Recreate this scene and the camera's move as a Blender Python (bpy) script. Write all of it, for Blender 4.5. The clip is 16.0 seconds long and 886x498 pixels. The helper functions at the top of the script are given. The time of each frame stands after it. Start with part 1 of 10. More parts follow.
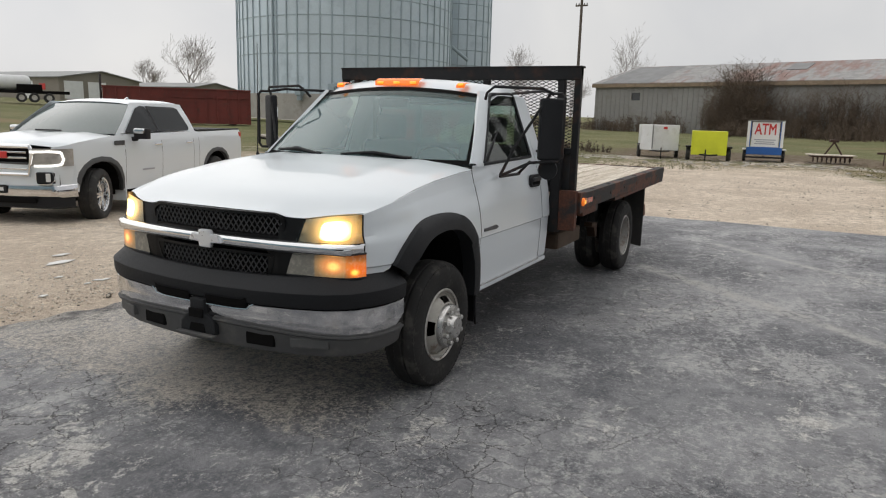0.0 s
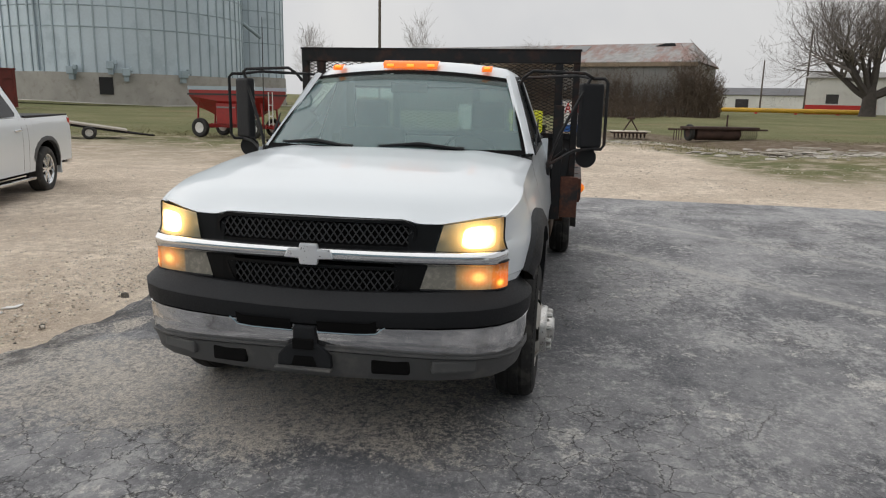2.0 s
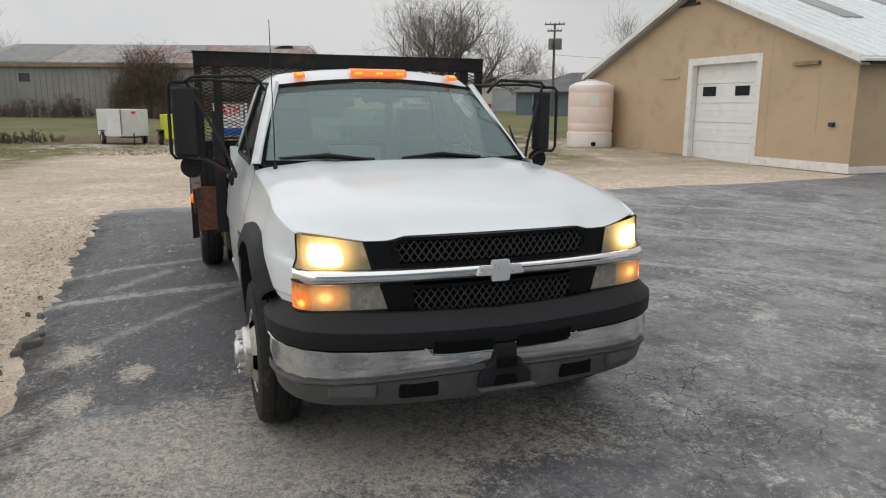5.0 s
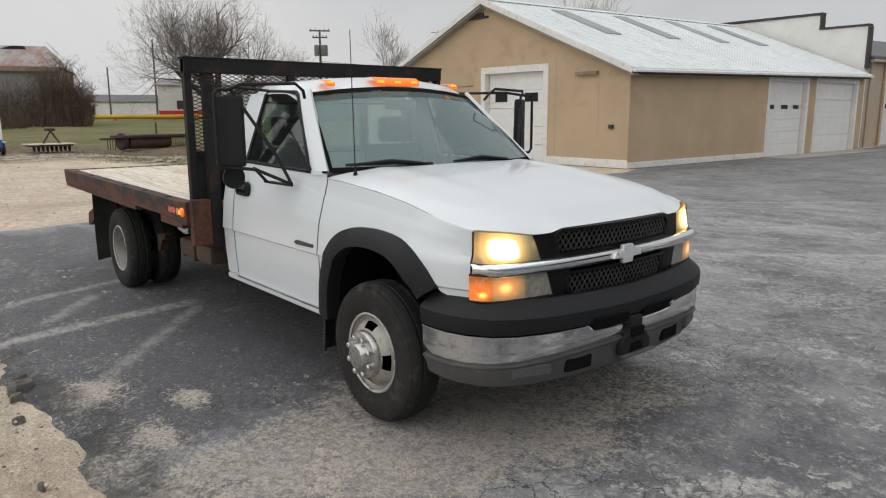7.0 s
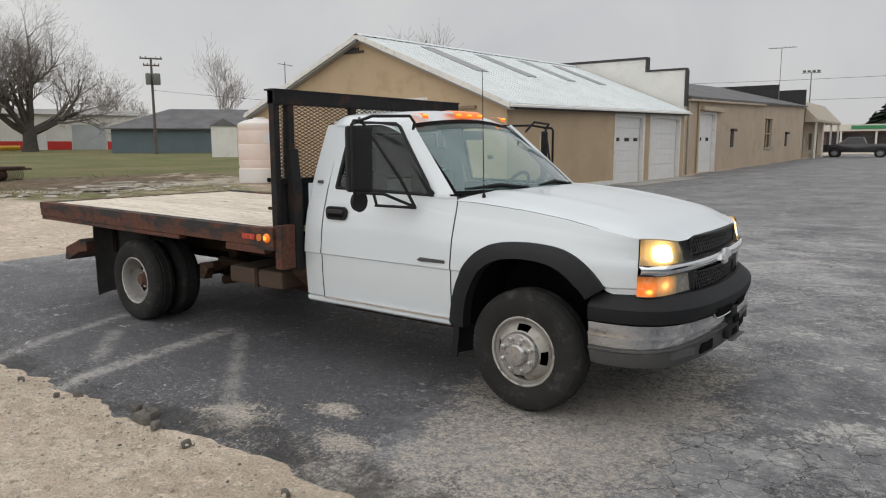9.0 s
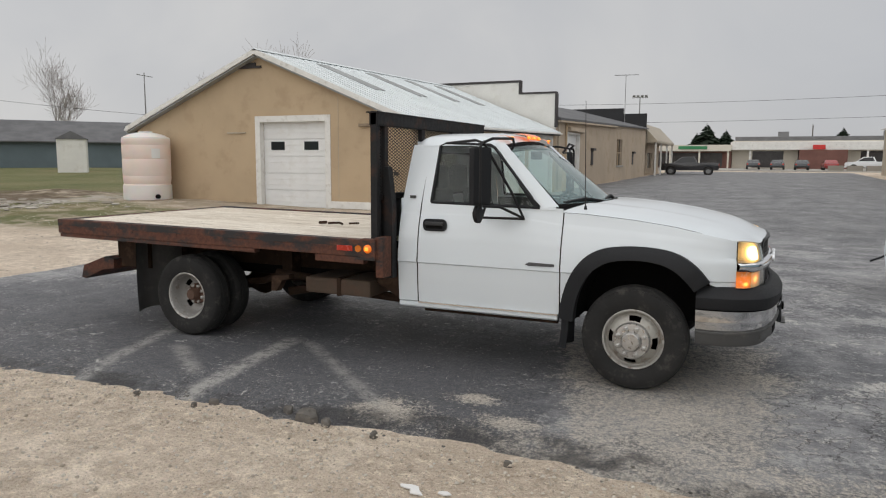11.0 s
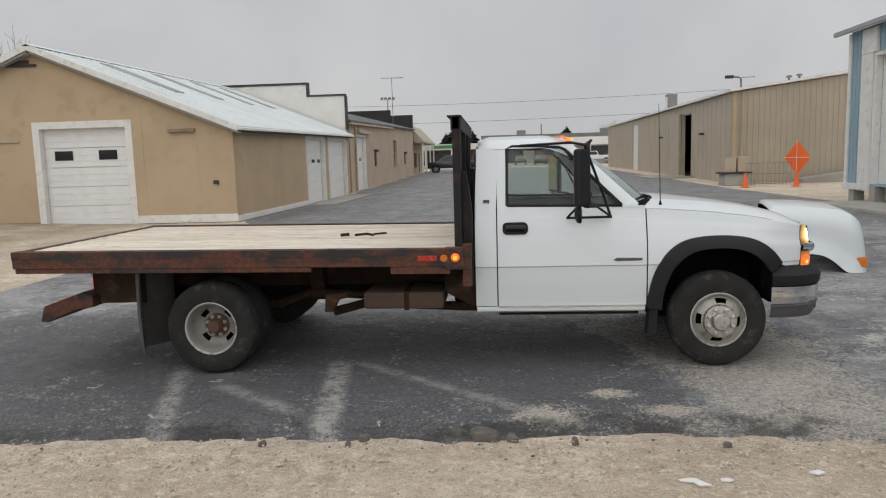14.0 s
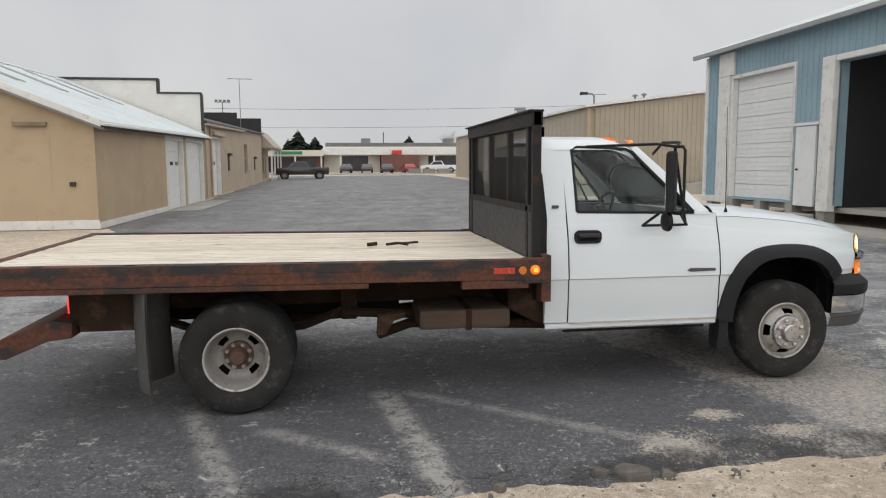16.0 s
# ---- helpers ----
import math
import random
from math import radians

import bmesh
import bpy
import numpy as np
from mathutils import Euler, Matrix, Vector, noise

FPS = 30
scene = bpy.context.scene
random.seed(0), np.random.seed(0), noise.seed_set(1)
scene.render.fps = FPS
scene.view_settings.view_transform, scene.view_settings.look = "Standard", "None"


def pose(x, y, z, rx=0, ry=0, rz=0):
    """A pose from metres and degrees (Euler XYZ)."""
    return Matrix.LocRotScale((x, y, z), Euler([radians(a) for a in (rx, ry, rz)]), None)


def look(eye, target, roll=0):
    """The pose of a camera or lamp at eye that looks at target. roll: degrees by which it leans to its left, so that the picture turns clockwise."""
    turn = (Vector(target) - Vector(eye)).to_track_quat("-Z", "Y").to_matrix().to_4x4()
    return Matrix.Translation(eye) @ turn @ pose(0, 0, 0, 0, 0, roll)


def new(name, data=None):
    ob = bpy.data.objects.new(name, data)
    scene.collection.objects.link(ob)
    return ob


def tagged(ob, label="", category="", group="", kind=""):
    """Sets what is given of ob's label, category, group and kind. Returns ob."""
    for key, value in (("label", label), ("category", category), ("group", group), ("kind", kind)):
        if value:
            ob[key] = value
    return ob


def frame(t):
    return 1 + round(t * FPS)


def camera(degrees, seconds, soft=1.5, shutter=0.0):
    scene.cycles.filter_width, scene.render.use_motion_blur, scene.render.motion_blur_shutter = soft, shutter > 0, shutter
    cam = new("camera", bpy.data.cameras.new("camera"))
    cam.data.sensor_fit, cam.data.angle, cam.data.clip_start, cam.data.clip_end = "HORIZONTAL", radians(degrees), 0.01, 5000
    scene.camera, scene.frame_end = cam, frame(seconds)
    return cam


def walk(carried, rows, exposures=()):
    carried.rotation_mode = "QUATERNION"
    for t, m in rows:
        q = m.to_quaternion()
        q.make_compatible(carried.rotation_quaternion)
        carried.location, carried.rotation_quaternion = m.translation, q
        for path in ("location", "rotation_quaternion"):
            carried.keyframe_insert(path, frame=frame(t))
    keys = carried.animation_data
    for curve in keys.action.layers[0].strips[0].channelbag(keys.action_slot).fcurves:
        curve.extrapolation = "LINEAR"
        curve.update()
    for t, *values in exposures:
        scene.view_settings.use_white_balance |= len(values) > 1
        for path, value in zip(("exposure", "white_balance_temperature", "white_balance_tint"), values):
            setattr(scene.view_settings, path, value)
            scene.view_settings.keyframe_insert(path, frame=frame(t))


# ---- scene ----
cam = camera(64.1, 16.0, soft=1.15)
PATH = [
    (0, (3.693, 2.871, 1.636), (1.941, 1.979, 1.269), 1.5),
    (0.5, (3.703, 2.458, 1.649), (1.903, 1.677, 1.263), 1.6),
    (1, (3.759, 2.014, 1.666), (1.913, 1.348, 1.282), 1.5),
    (1.5, (3.809, 1.603, 1.644), (1.915, 1.09, 1.258), 1.4),
    (2, (3.876, 1.157, 1.643), (1.949, 0.808, 1.235), 1.2),
    (2.5, (3.992, 0.735, 1.664), (2.041, 0.557, 1.263), 1.0),
    (3, (3.979, 0.339, 1.643), (2.022, 0.349, 1.229), 1.0),
    (3.5, (3.892, -0.057, 1.653), (1.944, 0.126, 1.238), 0.9),
    (4, (3.861, -0.494, 1.656), (1.933, -0.145, 1.255), 0.8),
    (6.5, (3.227, -2.558, 1.676), (1.625, -1.426, 1.284), -0.3),
    (7, (3.067, -3.031, 1.668), (1.554, -1.778, 1.292), -0.2),
    (7.5, (2.857, -3.435, 1.655), (1.423, -2.087, 1.303), -0.2),
    (8, (2.604, -3.814, 1.68), (1.259, -2.372, 1.346), -0.2),
    (8.5, (2.387, -4.257, 1.672), (1.123, -2.741, 1.348), -0.2),
    (9, (2.126, -4.671, 1.658), (0.945, -3.084, 1.367), -0.1),
    (9.5, (1.824, -5.081, 1.666), (0.724, -3.435, 1.386), 0.1),
    (12, (0.023, -6.577, 1.675), (-0.568, -4.681, 1.442), -0.1),
    (12.5, (-0.434, -6.711, 1.691), (-0.902, -4.782, 1.453), -0.5),
    (13, (-0.878, -6.856, 1.736), (-1.254, -4.906, 1.495), -1.1),
    (13.5, (-1.301, -6.822, 1.716), (-1.571, -4.855, 1.473), -1.5),
    (14, (-1.75, -6.705, 1.721), (-1.905, -4.726, 1.474), -1.6),
    (14.5, (-2.182, -6.547, 1.726), (-2.244, -4.563, 1.474), -1.5),
    (15, (-2.571, -6.252, 1.679), (-2.519, -4.268, 1.434), -1.1),
    (15.5, (-2.969, -6.047, 1.674), (-2.792, -4.069, 1.438), -0.6),
    (16, (-3.47, -5.939, 1.682), (-3.163, -3.976, 1.451), -0.3),
]
walk(cam, [(t, look(eye, target, roll)) for t, eye, target, roll in PATH],
     exposures=[(0, 0.04), (3.5, 0.04), (7.0, 0.07), (9.0, 0.05), (11.0, 0.0), (12.5, -0.07), (13.5, -0.03), (14.5, 0.03), (16.0, 0.18)])


# ---- sky and light: a bright overcast winter afternoon ----
def make_world():
    w = bpy.data.worlds.new("overcast_sky")
    w.use_nodes = True
    nt = w.node_tree
    nt.nodes.clear()
    out = nt.nodes.new("ShaderNodeOutputWorld")
    bg = nt.nodes.new("ShaderNodeBackground")
    sky = nt.nodes.new("ShaderNodeTexSky")
    sky.sky_type, sky.sun_disc = "NISHITA", False
    sky.sun_elevation, sky.sun_rotation = radians(38), radians(200)
    sky.dust_density, sky.air_density = 3.0, 1.0
    grey = nt.nodes.new("ShaderNodeHueSaturation")
    grey.inputs["Saturation"].default_value = 0.25
    grey.inputs["Value"].default_value = 0.10
    nt.links.new(sky.outputs[0], grey.inputs["Color"])
    cloud = nt.nodes.new("ShaderNodeTexNoise")
    cloud.inputs["Scale"].default_value = 2.2
    cloud.inputs["Detail"].default_value = 5
    cloud.inputs["Distortion"].default_value = 0.6
    ramp = nt.nodes.new("ShaderNodeValToRGB")
    ramp.color_ramp.elements[0].position, ramp.color_ramp.elements[1].position = 0.3, 0.72
    ramp.color_ramp.elements[0].color = (0.60, 0.615, 0.65, 1)
    ramp.color_ramp.elements[1].color = (0.83, 0.82, 0.805, 1)
    nt.links.new(cloud.outputs[0], ramp.inputs[0])
    # the cloud is a little thicker over the street
    where = nt.nodes.new("ShaderNodeTexCoord")
    split = nt.nodes.new("ShaderNodeSeparateXYZ")
    nt.links.new(where.outputs["Generated"], split.inputs[0])
    thick = nt.nodes.new("ShaderNodeMapRange")
    thick.interpolation_type = "SMOOTHSTEP"
    for key, v in (("From Min", 0.0), ("From Max", 1.0), ("To Min", 1.0), ("To Max", 0.87)):
        thick.inputs[key].default_value = v
    nt.links.new(split.outputs[1], thick.inputs["Value"])
    dim = nt.nodes.new("ShaderNodeMixRGB")
    dim.blend_type, dim.inputs[0].default_value = "MULTIPLY", 1.0
    nt.links.new(ramp.outputs[0], dim.inputs[1])
    nt.links.new(thick.outputs[0], dim.inputs[2])
    mix = nt.nodes.new("ShaderNodeMixRGB")
    mix.inputs[0].default_value = 0.85
    nt.links.new(grey.outputs[0], mix.inputs[1])
    nt.links.new(dim.outputs[0], mix.inputs[2])
    nt.links.new(mix.outputs[0], bg.inputs["Color"])
    bg.inputs["Strength"].default_value = SKY
    nt.links.new(bg.outputs[0], out.inputs[0])
    scene.world = w


SKY = 0.95
make_world()
sun = new("sun", bpy.data.lights.new("sun", "SUN"))
sun.data.energy, sun.data.angle, sun.data.color = 1.4, radians(140), (1.0, 0.98, 0.95)
sun.matrix_world = look((0, 0, 60), (4.0, 34.0, 0))
scene.view_settings.exposure = 0.0


# ---- geometry helpers ----
class Geo:
    """Vertices and faces of one mesh, gathered from simple solids."""

    def __init__(self):
        self.v, self.f = [], []

    def add(self, v, f):
        n = len(self.v)
        self.v += [tuple(p) for p in v]
        self.f += [tuple(i + n for i in q) for q in f]
        return self

    def box(self, x0, x1, y0, y1, z0, z1):
        v = [(x, y, z) for z in (z0, z1) for y in (y0, y1) for x in (x0, x1)]
        return self.add(v, [(0, 2, 3, 1), (4, 5, 7, 6), (0, 1, 5, 4), (2, 6, 7, 3), (0, 4, 6, 2), (1, 3, 7, 5)])

    def obox(self, m, sx, sy, sz):
        v = [m @ Vector((x * sx / 2, y * sy / 2, z * sz / 2)) for z in (-1, 1) for y in (-1, 1) for x in (-1, 1)]
        return self.add(v, [(0, 2, 3, 1), (4, 5, 7, 6), (0, 1, 5, 4), (2, 6, 7, 3), (0, 4, 6, 2), (1, 3, 7, 5)])

    def prism(self, pts, axis, a, b):
        """A polygon of two coordinates, drawn out along axis from a to b."""
        n = len(pts)
        put = {"x": lambda p, c: (c, p[0], p[1]), "y": lambda p, c: (p[0], c, p[1]), "z": lambda p, c: (p[0], p[1], c)}[axis]
        v = [put(p, a) for p in pts] + [put(p, b) for p in pts]
        f = [tuple(range(n))[::-1], tuple(range(n, 2 * n))] + [(i, (i + 1) % n, n + (i + 1) % n, n + i) for i in range(n)]
        return self.add(v, f)

    def loft(self, rings, closed=True, caps=True):
        n = len(rings[0])
        v = [p for r in rings for p in r]
        f = []
        for k in range(len(rings) - 1):
            for i in range(n if closed else n - 1):
                j = (i + 1) % n
                f.append((k * n + i, k * n + j, (k + 1) * n + j, (k + 1) * n + i))
        if caps and closed:
            f += [tuple(range(n))[::-1], tuple(range((len(rings) - 1) * n, len(rings) * n))]
        return self.add(v, f)

    def tube(self, pts, radii, n=8, caps=True):
        pts = [Vector(p) for p in pts]
        if not isinstance(radii, (list, tuple)):
            radii = [radii] * len(pts)
        rings, side = [], None
        for i, p in enumerate(pts):
            d = (pts[min(i + 1, len(pts) - 1)] - pts[max(i - 1, 0)]).normalized()
            if side is None:
                side = d.orthogonal().normalized()
            side = (side - d * side.dot(d))
            side = side.normalized() if side.length > 1e-6 else d.orthogonal().normalized()
            up = d.cross(side)
            rings.append([p + radii[i] * (math.cos(2 * math.pi * k / n) * side + math.sin(2 * math.pi * k / n) * up) for k in range(n)])
        return self.loft(rings, True, caps)

    def lathe(self, profile, n, centre, axis="y", caps=True):
        """profile: rows of radius and place along the axis."""
        c = Vector(centre)
        rings = []
        for r, a in profile:
            ring = []
            for k in range(n):
                u, w = r * math.cos(2 * math.pi * k / n), r * math.sin(2 * math.pi * k / n)
                ring.append(c + Vector({"x": (a, u, w), "y": (u, a, w), "z": (u, w, a)}[axis]))
            rings.append(ring)
        return self.loft(rings, True, caps)

    def mesh(self, name, smooth=None, bevel=0.0, segments=2):
        me = bpy.data.meshes.new(name)
        me.from_pydata(self.v, [], self.f)
        bm = bmesh.new()
        bm.from_mesh(me)
        bmesh.ops.remove_doubles(bm, verts=bm.verts, dist=1e-5)
        bmesh.ops.recalc_face_normals(bm, faces=bm.faces)
        if bevel:
            edges = [e for e in bm.edges if len(e.link_faces) == 2 and e.calc_face_angle(0) > radians(28)]
            bmesh.ops.bevel(bm, geom=edges, offset=bevel, segments=segments, profile=0.6, affect="EDGES", clamp_overlap=True)
        bm.to_mesh(me)
        bm.free()
        if smooth is not None:
            me.shade_smooth()
            me.set_sharp_from_angle(angle=radians(smooth))
        return me


def part(name, geo, material, parent=None, label="", smooth=None, bevel=0.0, segments=2, at=None):
    """Links geo as one mesh object under a thing or a part."""
    me = geo if isinstance(geo, bpy.types.Mesh) else geo.mesh(name, smooth, bevel, segments)
    if not me.materials:
        me.materials.append(material)
    ob = new(name, me)
    ob.parent = parent
    if at is not None:
        ob.matrix_basis = at
    return tagged(ob, label)


def thing(name, m, label, category, group="", kind=""):
    ob = new(name)
    ob.matrix_basis = m
    ob.empty_display_size = 0.2
    return tagged(ob, label, category, group, kind)


def structure(name, geo, material, label, category, smooth=None, bevel=0.0):
    ob = part(name, geo, material, None, "", smooth, bevel)
    return tagged(ob, label, category, "", "structure")


def interp(x, xs, ys):
    return float(np.interp(x, xs, ys))


def height(x, y):
    """The ground's height: level round the truck, rising gently to the west and along the alley."""
    d = max(-x, -0.72 * x - 0.7 * y)
    return interp(d, (0, 28, 40, 75, 118, 200, 3000), (0, 0, 0.10, 0.55, 0.76, 1.1, 2.0)) + interp(-y, (48, 58, 72, 92, 150), (0, 0.4, 1.35, 2.05, 2.3)) + interp(y, (30, 70, 110, 400), (0, 0.45, 0.8, 1.2)) + 0.18 * interp(x, (-19, -14), (1, 0)) * interp(y, (6, 10, 60, 90), (0, 1, 1, 0)) - 0.09 * math.exp(-((x + 5.3) ** 2 + (y + 8.2) ** 2) / 10.0)


def on_ground(x, y, turn=0, up=0.0):
    return pose(x, y, height(x, y) + up, 0, 0, turn)


# ---- materials ----
class Nodes:
    """Short names for building a node tree."""

    def __init__(self, name):
        self.m = bpy.data.materials.new(name)
        self.m.use_nodes = True
        self.t = self.m.node_tree
        self.bsdf = self.t.nodes["Principled BSDF"]
        self.co = self.t.nodes.new("ShaderNodeTexCoord").outputs["Object"]

    def link(self, a, b):
        self.t.links.new(a, b)

    def noise(self, scale, detail=4, rough=0.55, distort=0.0, co=None):
        n = self.t.nodes.new("ShaderNodeTexNoise")
        n.inputs["Scale"].default_value, n.inputs["Detail"].default_value = scale, detail
        n.inputs["Roughness"].default_value, n.inputs["Distortion"].default_value = rough, distort
        self.link(co or self.co, n.inputs["Vector"])
        return n.outputs[0]

    def voronoi(self, scale, feature="F1", co=None, out=0, random=1.0):
        n = self.t.nodes.new("ShaderNodeTexVoronoi")
        n.feature = feature
        n.inputs["Scale"].default_value = scale
        n.inputs["Randomness"].default_value = random
        self.link(co or self.co, n.inputs["Vector"])
        return n.outputs[out]

    def stretch(self, x, y, z, co=None):
        n = self.t.nodes.new("ShaderNodeMapping")
        n.inputs["Scale"].default_value = (x, y, z)
        self.link(co or self.co, n.inputs["Vector"])
        return n.outputs[0]

    def ramp(self, value, a, b, ca=0.0, cb=1.0):
        n = self.t.nodes.new("ShaderNodeMapRange")
        n.interpolation_type = "SMOOTHSTEP"
        for key, v in (("From Min", a), ("From Max", b), ("To Min", ca), ("To Max", cb)):
            n.inputs[key].default_value = v
        self.link(value, n.inputs["Value"])
        return n.outputs[0]

    def math(self, op, a, b=None):
        n = self.t.nodes.new("ShaderNodeMath")
        n.operation = op
        for i, v in enumerate((a, b)):
            if v is None:
                continue
            if isinstance(v, (int, float)):
                n.inputs[i].default_value = v
            else:
                self.link(v, n.inputs[i])
        return n.outputs[0]

    def mix(self, fac, a, b, kind="MIX"):
        n = self.t.nodes.new("ShaderNodeMixRGB")
        n.blend_type = kind
        for i, v in enumerate((fac, a, b)):
            if isinstance(v, (int, float)):
                n.inputs[i].default_value = v if i == 0 else (v, v, v, 1)
            elif isinstance(v, tuple):
                n.inputs[i].default_value = (*v, 1)
            else:
                self.link(v, n.inputs[i])
        return n.outputs[0]

    def axes(self, co=None):
        n = self.t.nodes.new("ShaderNodeSeparateXYZ")
        self.link(co or self.co, n.inputs[0])
        return n.outputs

    def bump(self, value, strength, distance=0.01):
        n = self.t.nodes.new("ShaderNodeBump")
        n.inputs["Strength"].default_value, n.inputs["Distance"].default_value = strength, distance
        self.link(value, n.inputs["Height"])
        self.link(n.outputs[0], self.bsdf.inputs["Normal"])

    def set(self, key, value):
        if isinstance(value, (int, float)):
            self.bsdf.inputs[key].default_value = value
        elif isinstance(value, tuple):
            self.bsdf.inputs[key].default_value = (*value, 1)
        else:
            self.link(value, self.bsdf.inputs[key])

    def random(self):
        return self.t.nodes.new("ShaderNodeObjectInfo").outputs["Random"]


def surf(name, base, rough=0.5, metal=0.0, var=0.18, big=0.8, fine=30.0, bump=0.15, stain=None, amount=0.35, coat=0.0, each=0.0, spec=0.5):
    """A general surface: base colour with broad and fine variation, stains of another colour and a little relief."""
    k = Nodes(name)
    broad, grain = k.noise(big, 4), k.noise(fine, 3)
    dark, light = tuple(c * (1 - var) for c in base), tuple(min(1.0, c * (1 + var)) for c in base)
    col = k.mix(k.ramp(broad, 0.3, 0.7), dark, light)
    col = k.mix(0.35, col, k.mix(k.ramp(grain, 0.3, 0.7), dark, light))
    if stain:
        col = k.mix(k.math("MULTIPLY", k.ramp(k.noise(big * 2.3, 6, 0.65), 0.52, 0.68), amount), col, stain)
    if each:
        col = k.mix(each, col, k.mix(k.random(), tuple(c * 0.6 for c in base), tuple(min(1, c * 1.4) for c in base)))
    k.set("Base Color", col)
    k.set("Roughness", k.ramp(grain, 0.2, 0.8, max(0.02, rough - 0.1), min(1.0, rough + 0.1)))
    k.set("Metallic", metal)
    k.set("Specular IOR Level", spec)
    if coat:
        k.set("Coat Weight", coat)
        k.set("Coat Roughness", 0.05)
    if bump:
        k.bump(grain, bump, 0.004)
    return k.m


def glow(name, colour, strength, base=(0.5, 0.2, 0.02)):
    k = Nodes(name)
    k.set("Base Color", base)
    k.set("Roughness", 0.15)
    k.set("Emission Color", colour)
    k.set("Emission Strength", strength)
    return k.m


# ---- ground materials ----
def gravel_ground():
    k = Nodes("gravel_and_grass_ground")
    ax = k.axes()
    wob = k.noise(0.16, 5, 0.6)
    stones = k.voronoi(46, co=k.co)
    col = k.mix(k.ramp(k.noise(0.45, 7, 0.70), 0.38, 0.62), (0.60, 0.495, 0.395), (0.90, 0.785, 0.655))
    col = k.mix(k.ramp(k.noise(5.0, 6, 0.75), 0.40, 0.60), col, (0.60, 0.50, 0.40))
    col = k.mix(k.math("MULTIPLY", k.ramp(stones, 0.0, 0.42, 1, 0), k.ramp(k.noise(3.0, 5, 0.7), 0.40, 0.65, 0.1, 0.7)), col, (0.82, 0.71, 0.57))
    clod = k.noise(9.0, 9, 0.80, 0.3)
    col = k.mix(k.math("MULTIPLY", k.ramp(clod, 0.545, 0.610), 0.40), col, (0.38, 0.295, 0.21))
    col = k.mix(k.math("MULTIPLY", k.ramp(clod, 0.40, 0.465, 1, 0), 0.60), col, (0.98, 0.86, 0.69))
    col = k.mix(k.math("MULTIPLY", k.ramp(k.noise(34, 6, 0.85), 0.54, 0.61), 0.50), col, (0.32, 0.25, 0.18))
    col = k.mix(k.math("MULTIPLY", k.ramp(k.noise(21, 7, 0.85), 0.56, 0.61), 0.75), col, (0.95, 0.84, 0.68))
    col = k.mix(k.math("MULTIPLY", k.ramp(k.noise(110, 3, 0.8), 0.40, 0.58, 1, 0), 0.20), col, (0.30, 0.235, 0.175))
    streak = k.noise(0.5, 6, 0.68, 0.6, co=k.stretch(1.6, 0.35, 1))
    col = k.mix(k.math("MULTIPLY", k.ramp(streak, 0.52, 0.68), 0.20), col, (0.24, 0.19, 0.14))
    damp = k.noise(2.2, 8, 0.80, 0.5)
    col = k.mix(k.math("MULTIPLY", k.ramp(damp, 0.57, 0.66), 0.38), col, (0.20, 0.16, 0.12))
    # bare brown soil where the gravel thins out towards the grass
    sides = k.math("MAXIMUM", k.ramp(ax[1], -3.0, -6.5), k.ramp(ax[1], 4.0, 7.0))
    thin = k.math("MULTIPLY", k.math("MULTIPLY", k.ramp(ax[0], -9.5, -16.0), sides), k.ramp(k.noise(0.8, 7, 0.72), 0.36, 0.60, 0.25, 0.85))
    col = k.mix(thin, col, (0.33, 0.275, 0.20))
    # grass: everything west of an uneven border, and far off on all sides
    west = k.math("SUBTRACT", k.math("ADD", ax[0], k.math("MULTIPLY", wob, 9.0)), k.math("SUBTRACT", k.math("ADD", k.ramp(ax[1], 3.5, 6.5, 0, 12.0), k.ramp(ax[1], -3.5, -6.5, 0, 8.0)), k.ramp(ax[1], 10.5, 13, 0, 8.0)))
    far = k.math("MAXIMUM", k.ramp(west, -19.0, -24.5), k.ramp(ax[1], 118, 124))
    far = k.math("MAXIMUM", far, k.ramp(ax[1], -38, -44))
    far = k.math("MAXIMUM", far, k.ramp(ax[0], 60, 66))
    patch = k.ramp(k.noise(1.1, 6, 0.65), 0.33, 0.55)
    solid = k.ramp(west, -24.0, -29.0)
    mask = k.math("MULTIPLY", far, k.math("MAXIMUM", patch, k.math("MAXIMUM", solid, k.ramp(ax[1], 40, 60))))
    grass = k.mix(k.ramp(k.noise(0.22, 5, 0.6), 0.32, 0.68), (0.155, 0.165, 0.072), (0.235, 0.215, 0.115))
    grass = k.mix(k.ramp(k.noise(9, 5, 0.75), 0.42, 0.75), grass, (0.10, 0.115, 0.045))
    dry = k.ramp(k.noise(0.09, 4, 0.6, co=k.stretch(1, 0.5, 1)), 0.55, 0.66)
    grass = k.mix(k.math("MULTIPLY", dry, 0.75), grass, (0.25, 0.19, 0.11))
    # a bank of brown earth and pale rubble at the back of the lot
    back = k.math("SUBTRACT", k.math("ADD", ax[0], k.math("MULTIPLY", k.noise(0.5, 6, 0.65), 4.0)), k.ramp(ax[1], 4.5, 8, 0, 7.5))
    span = k.math("MULTIPLY", k.ramp(ax[1], -9, -5), k.ramp(ax[1], 15, 18, 1, 0))
    bank = k.math("MULTIPLY", k.math("MULTIPLY", k.ramp(back, -28.6, -29.4), k.ramp(back, -36, -38.5, 1, 0)), span)
    grass = k.mix(k.math("MULTIPLY", bank, 0.85), grass, k.mix(k.ramp(k.noise(2.5, 6, 0.75), 0.42, 0.62), (0.13, 0.088, 0.062), (0.24, 0.19, 0.15)))
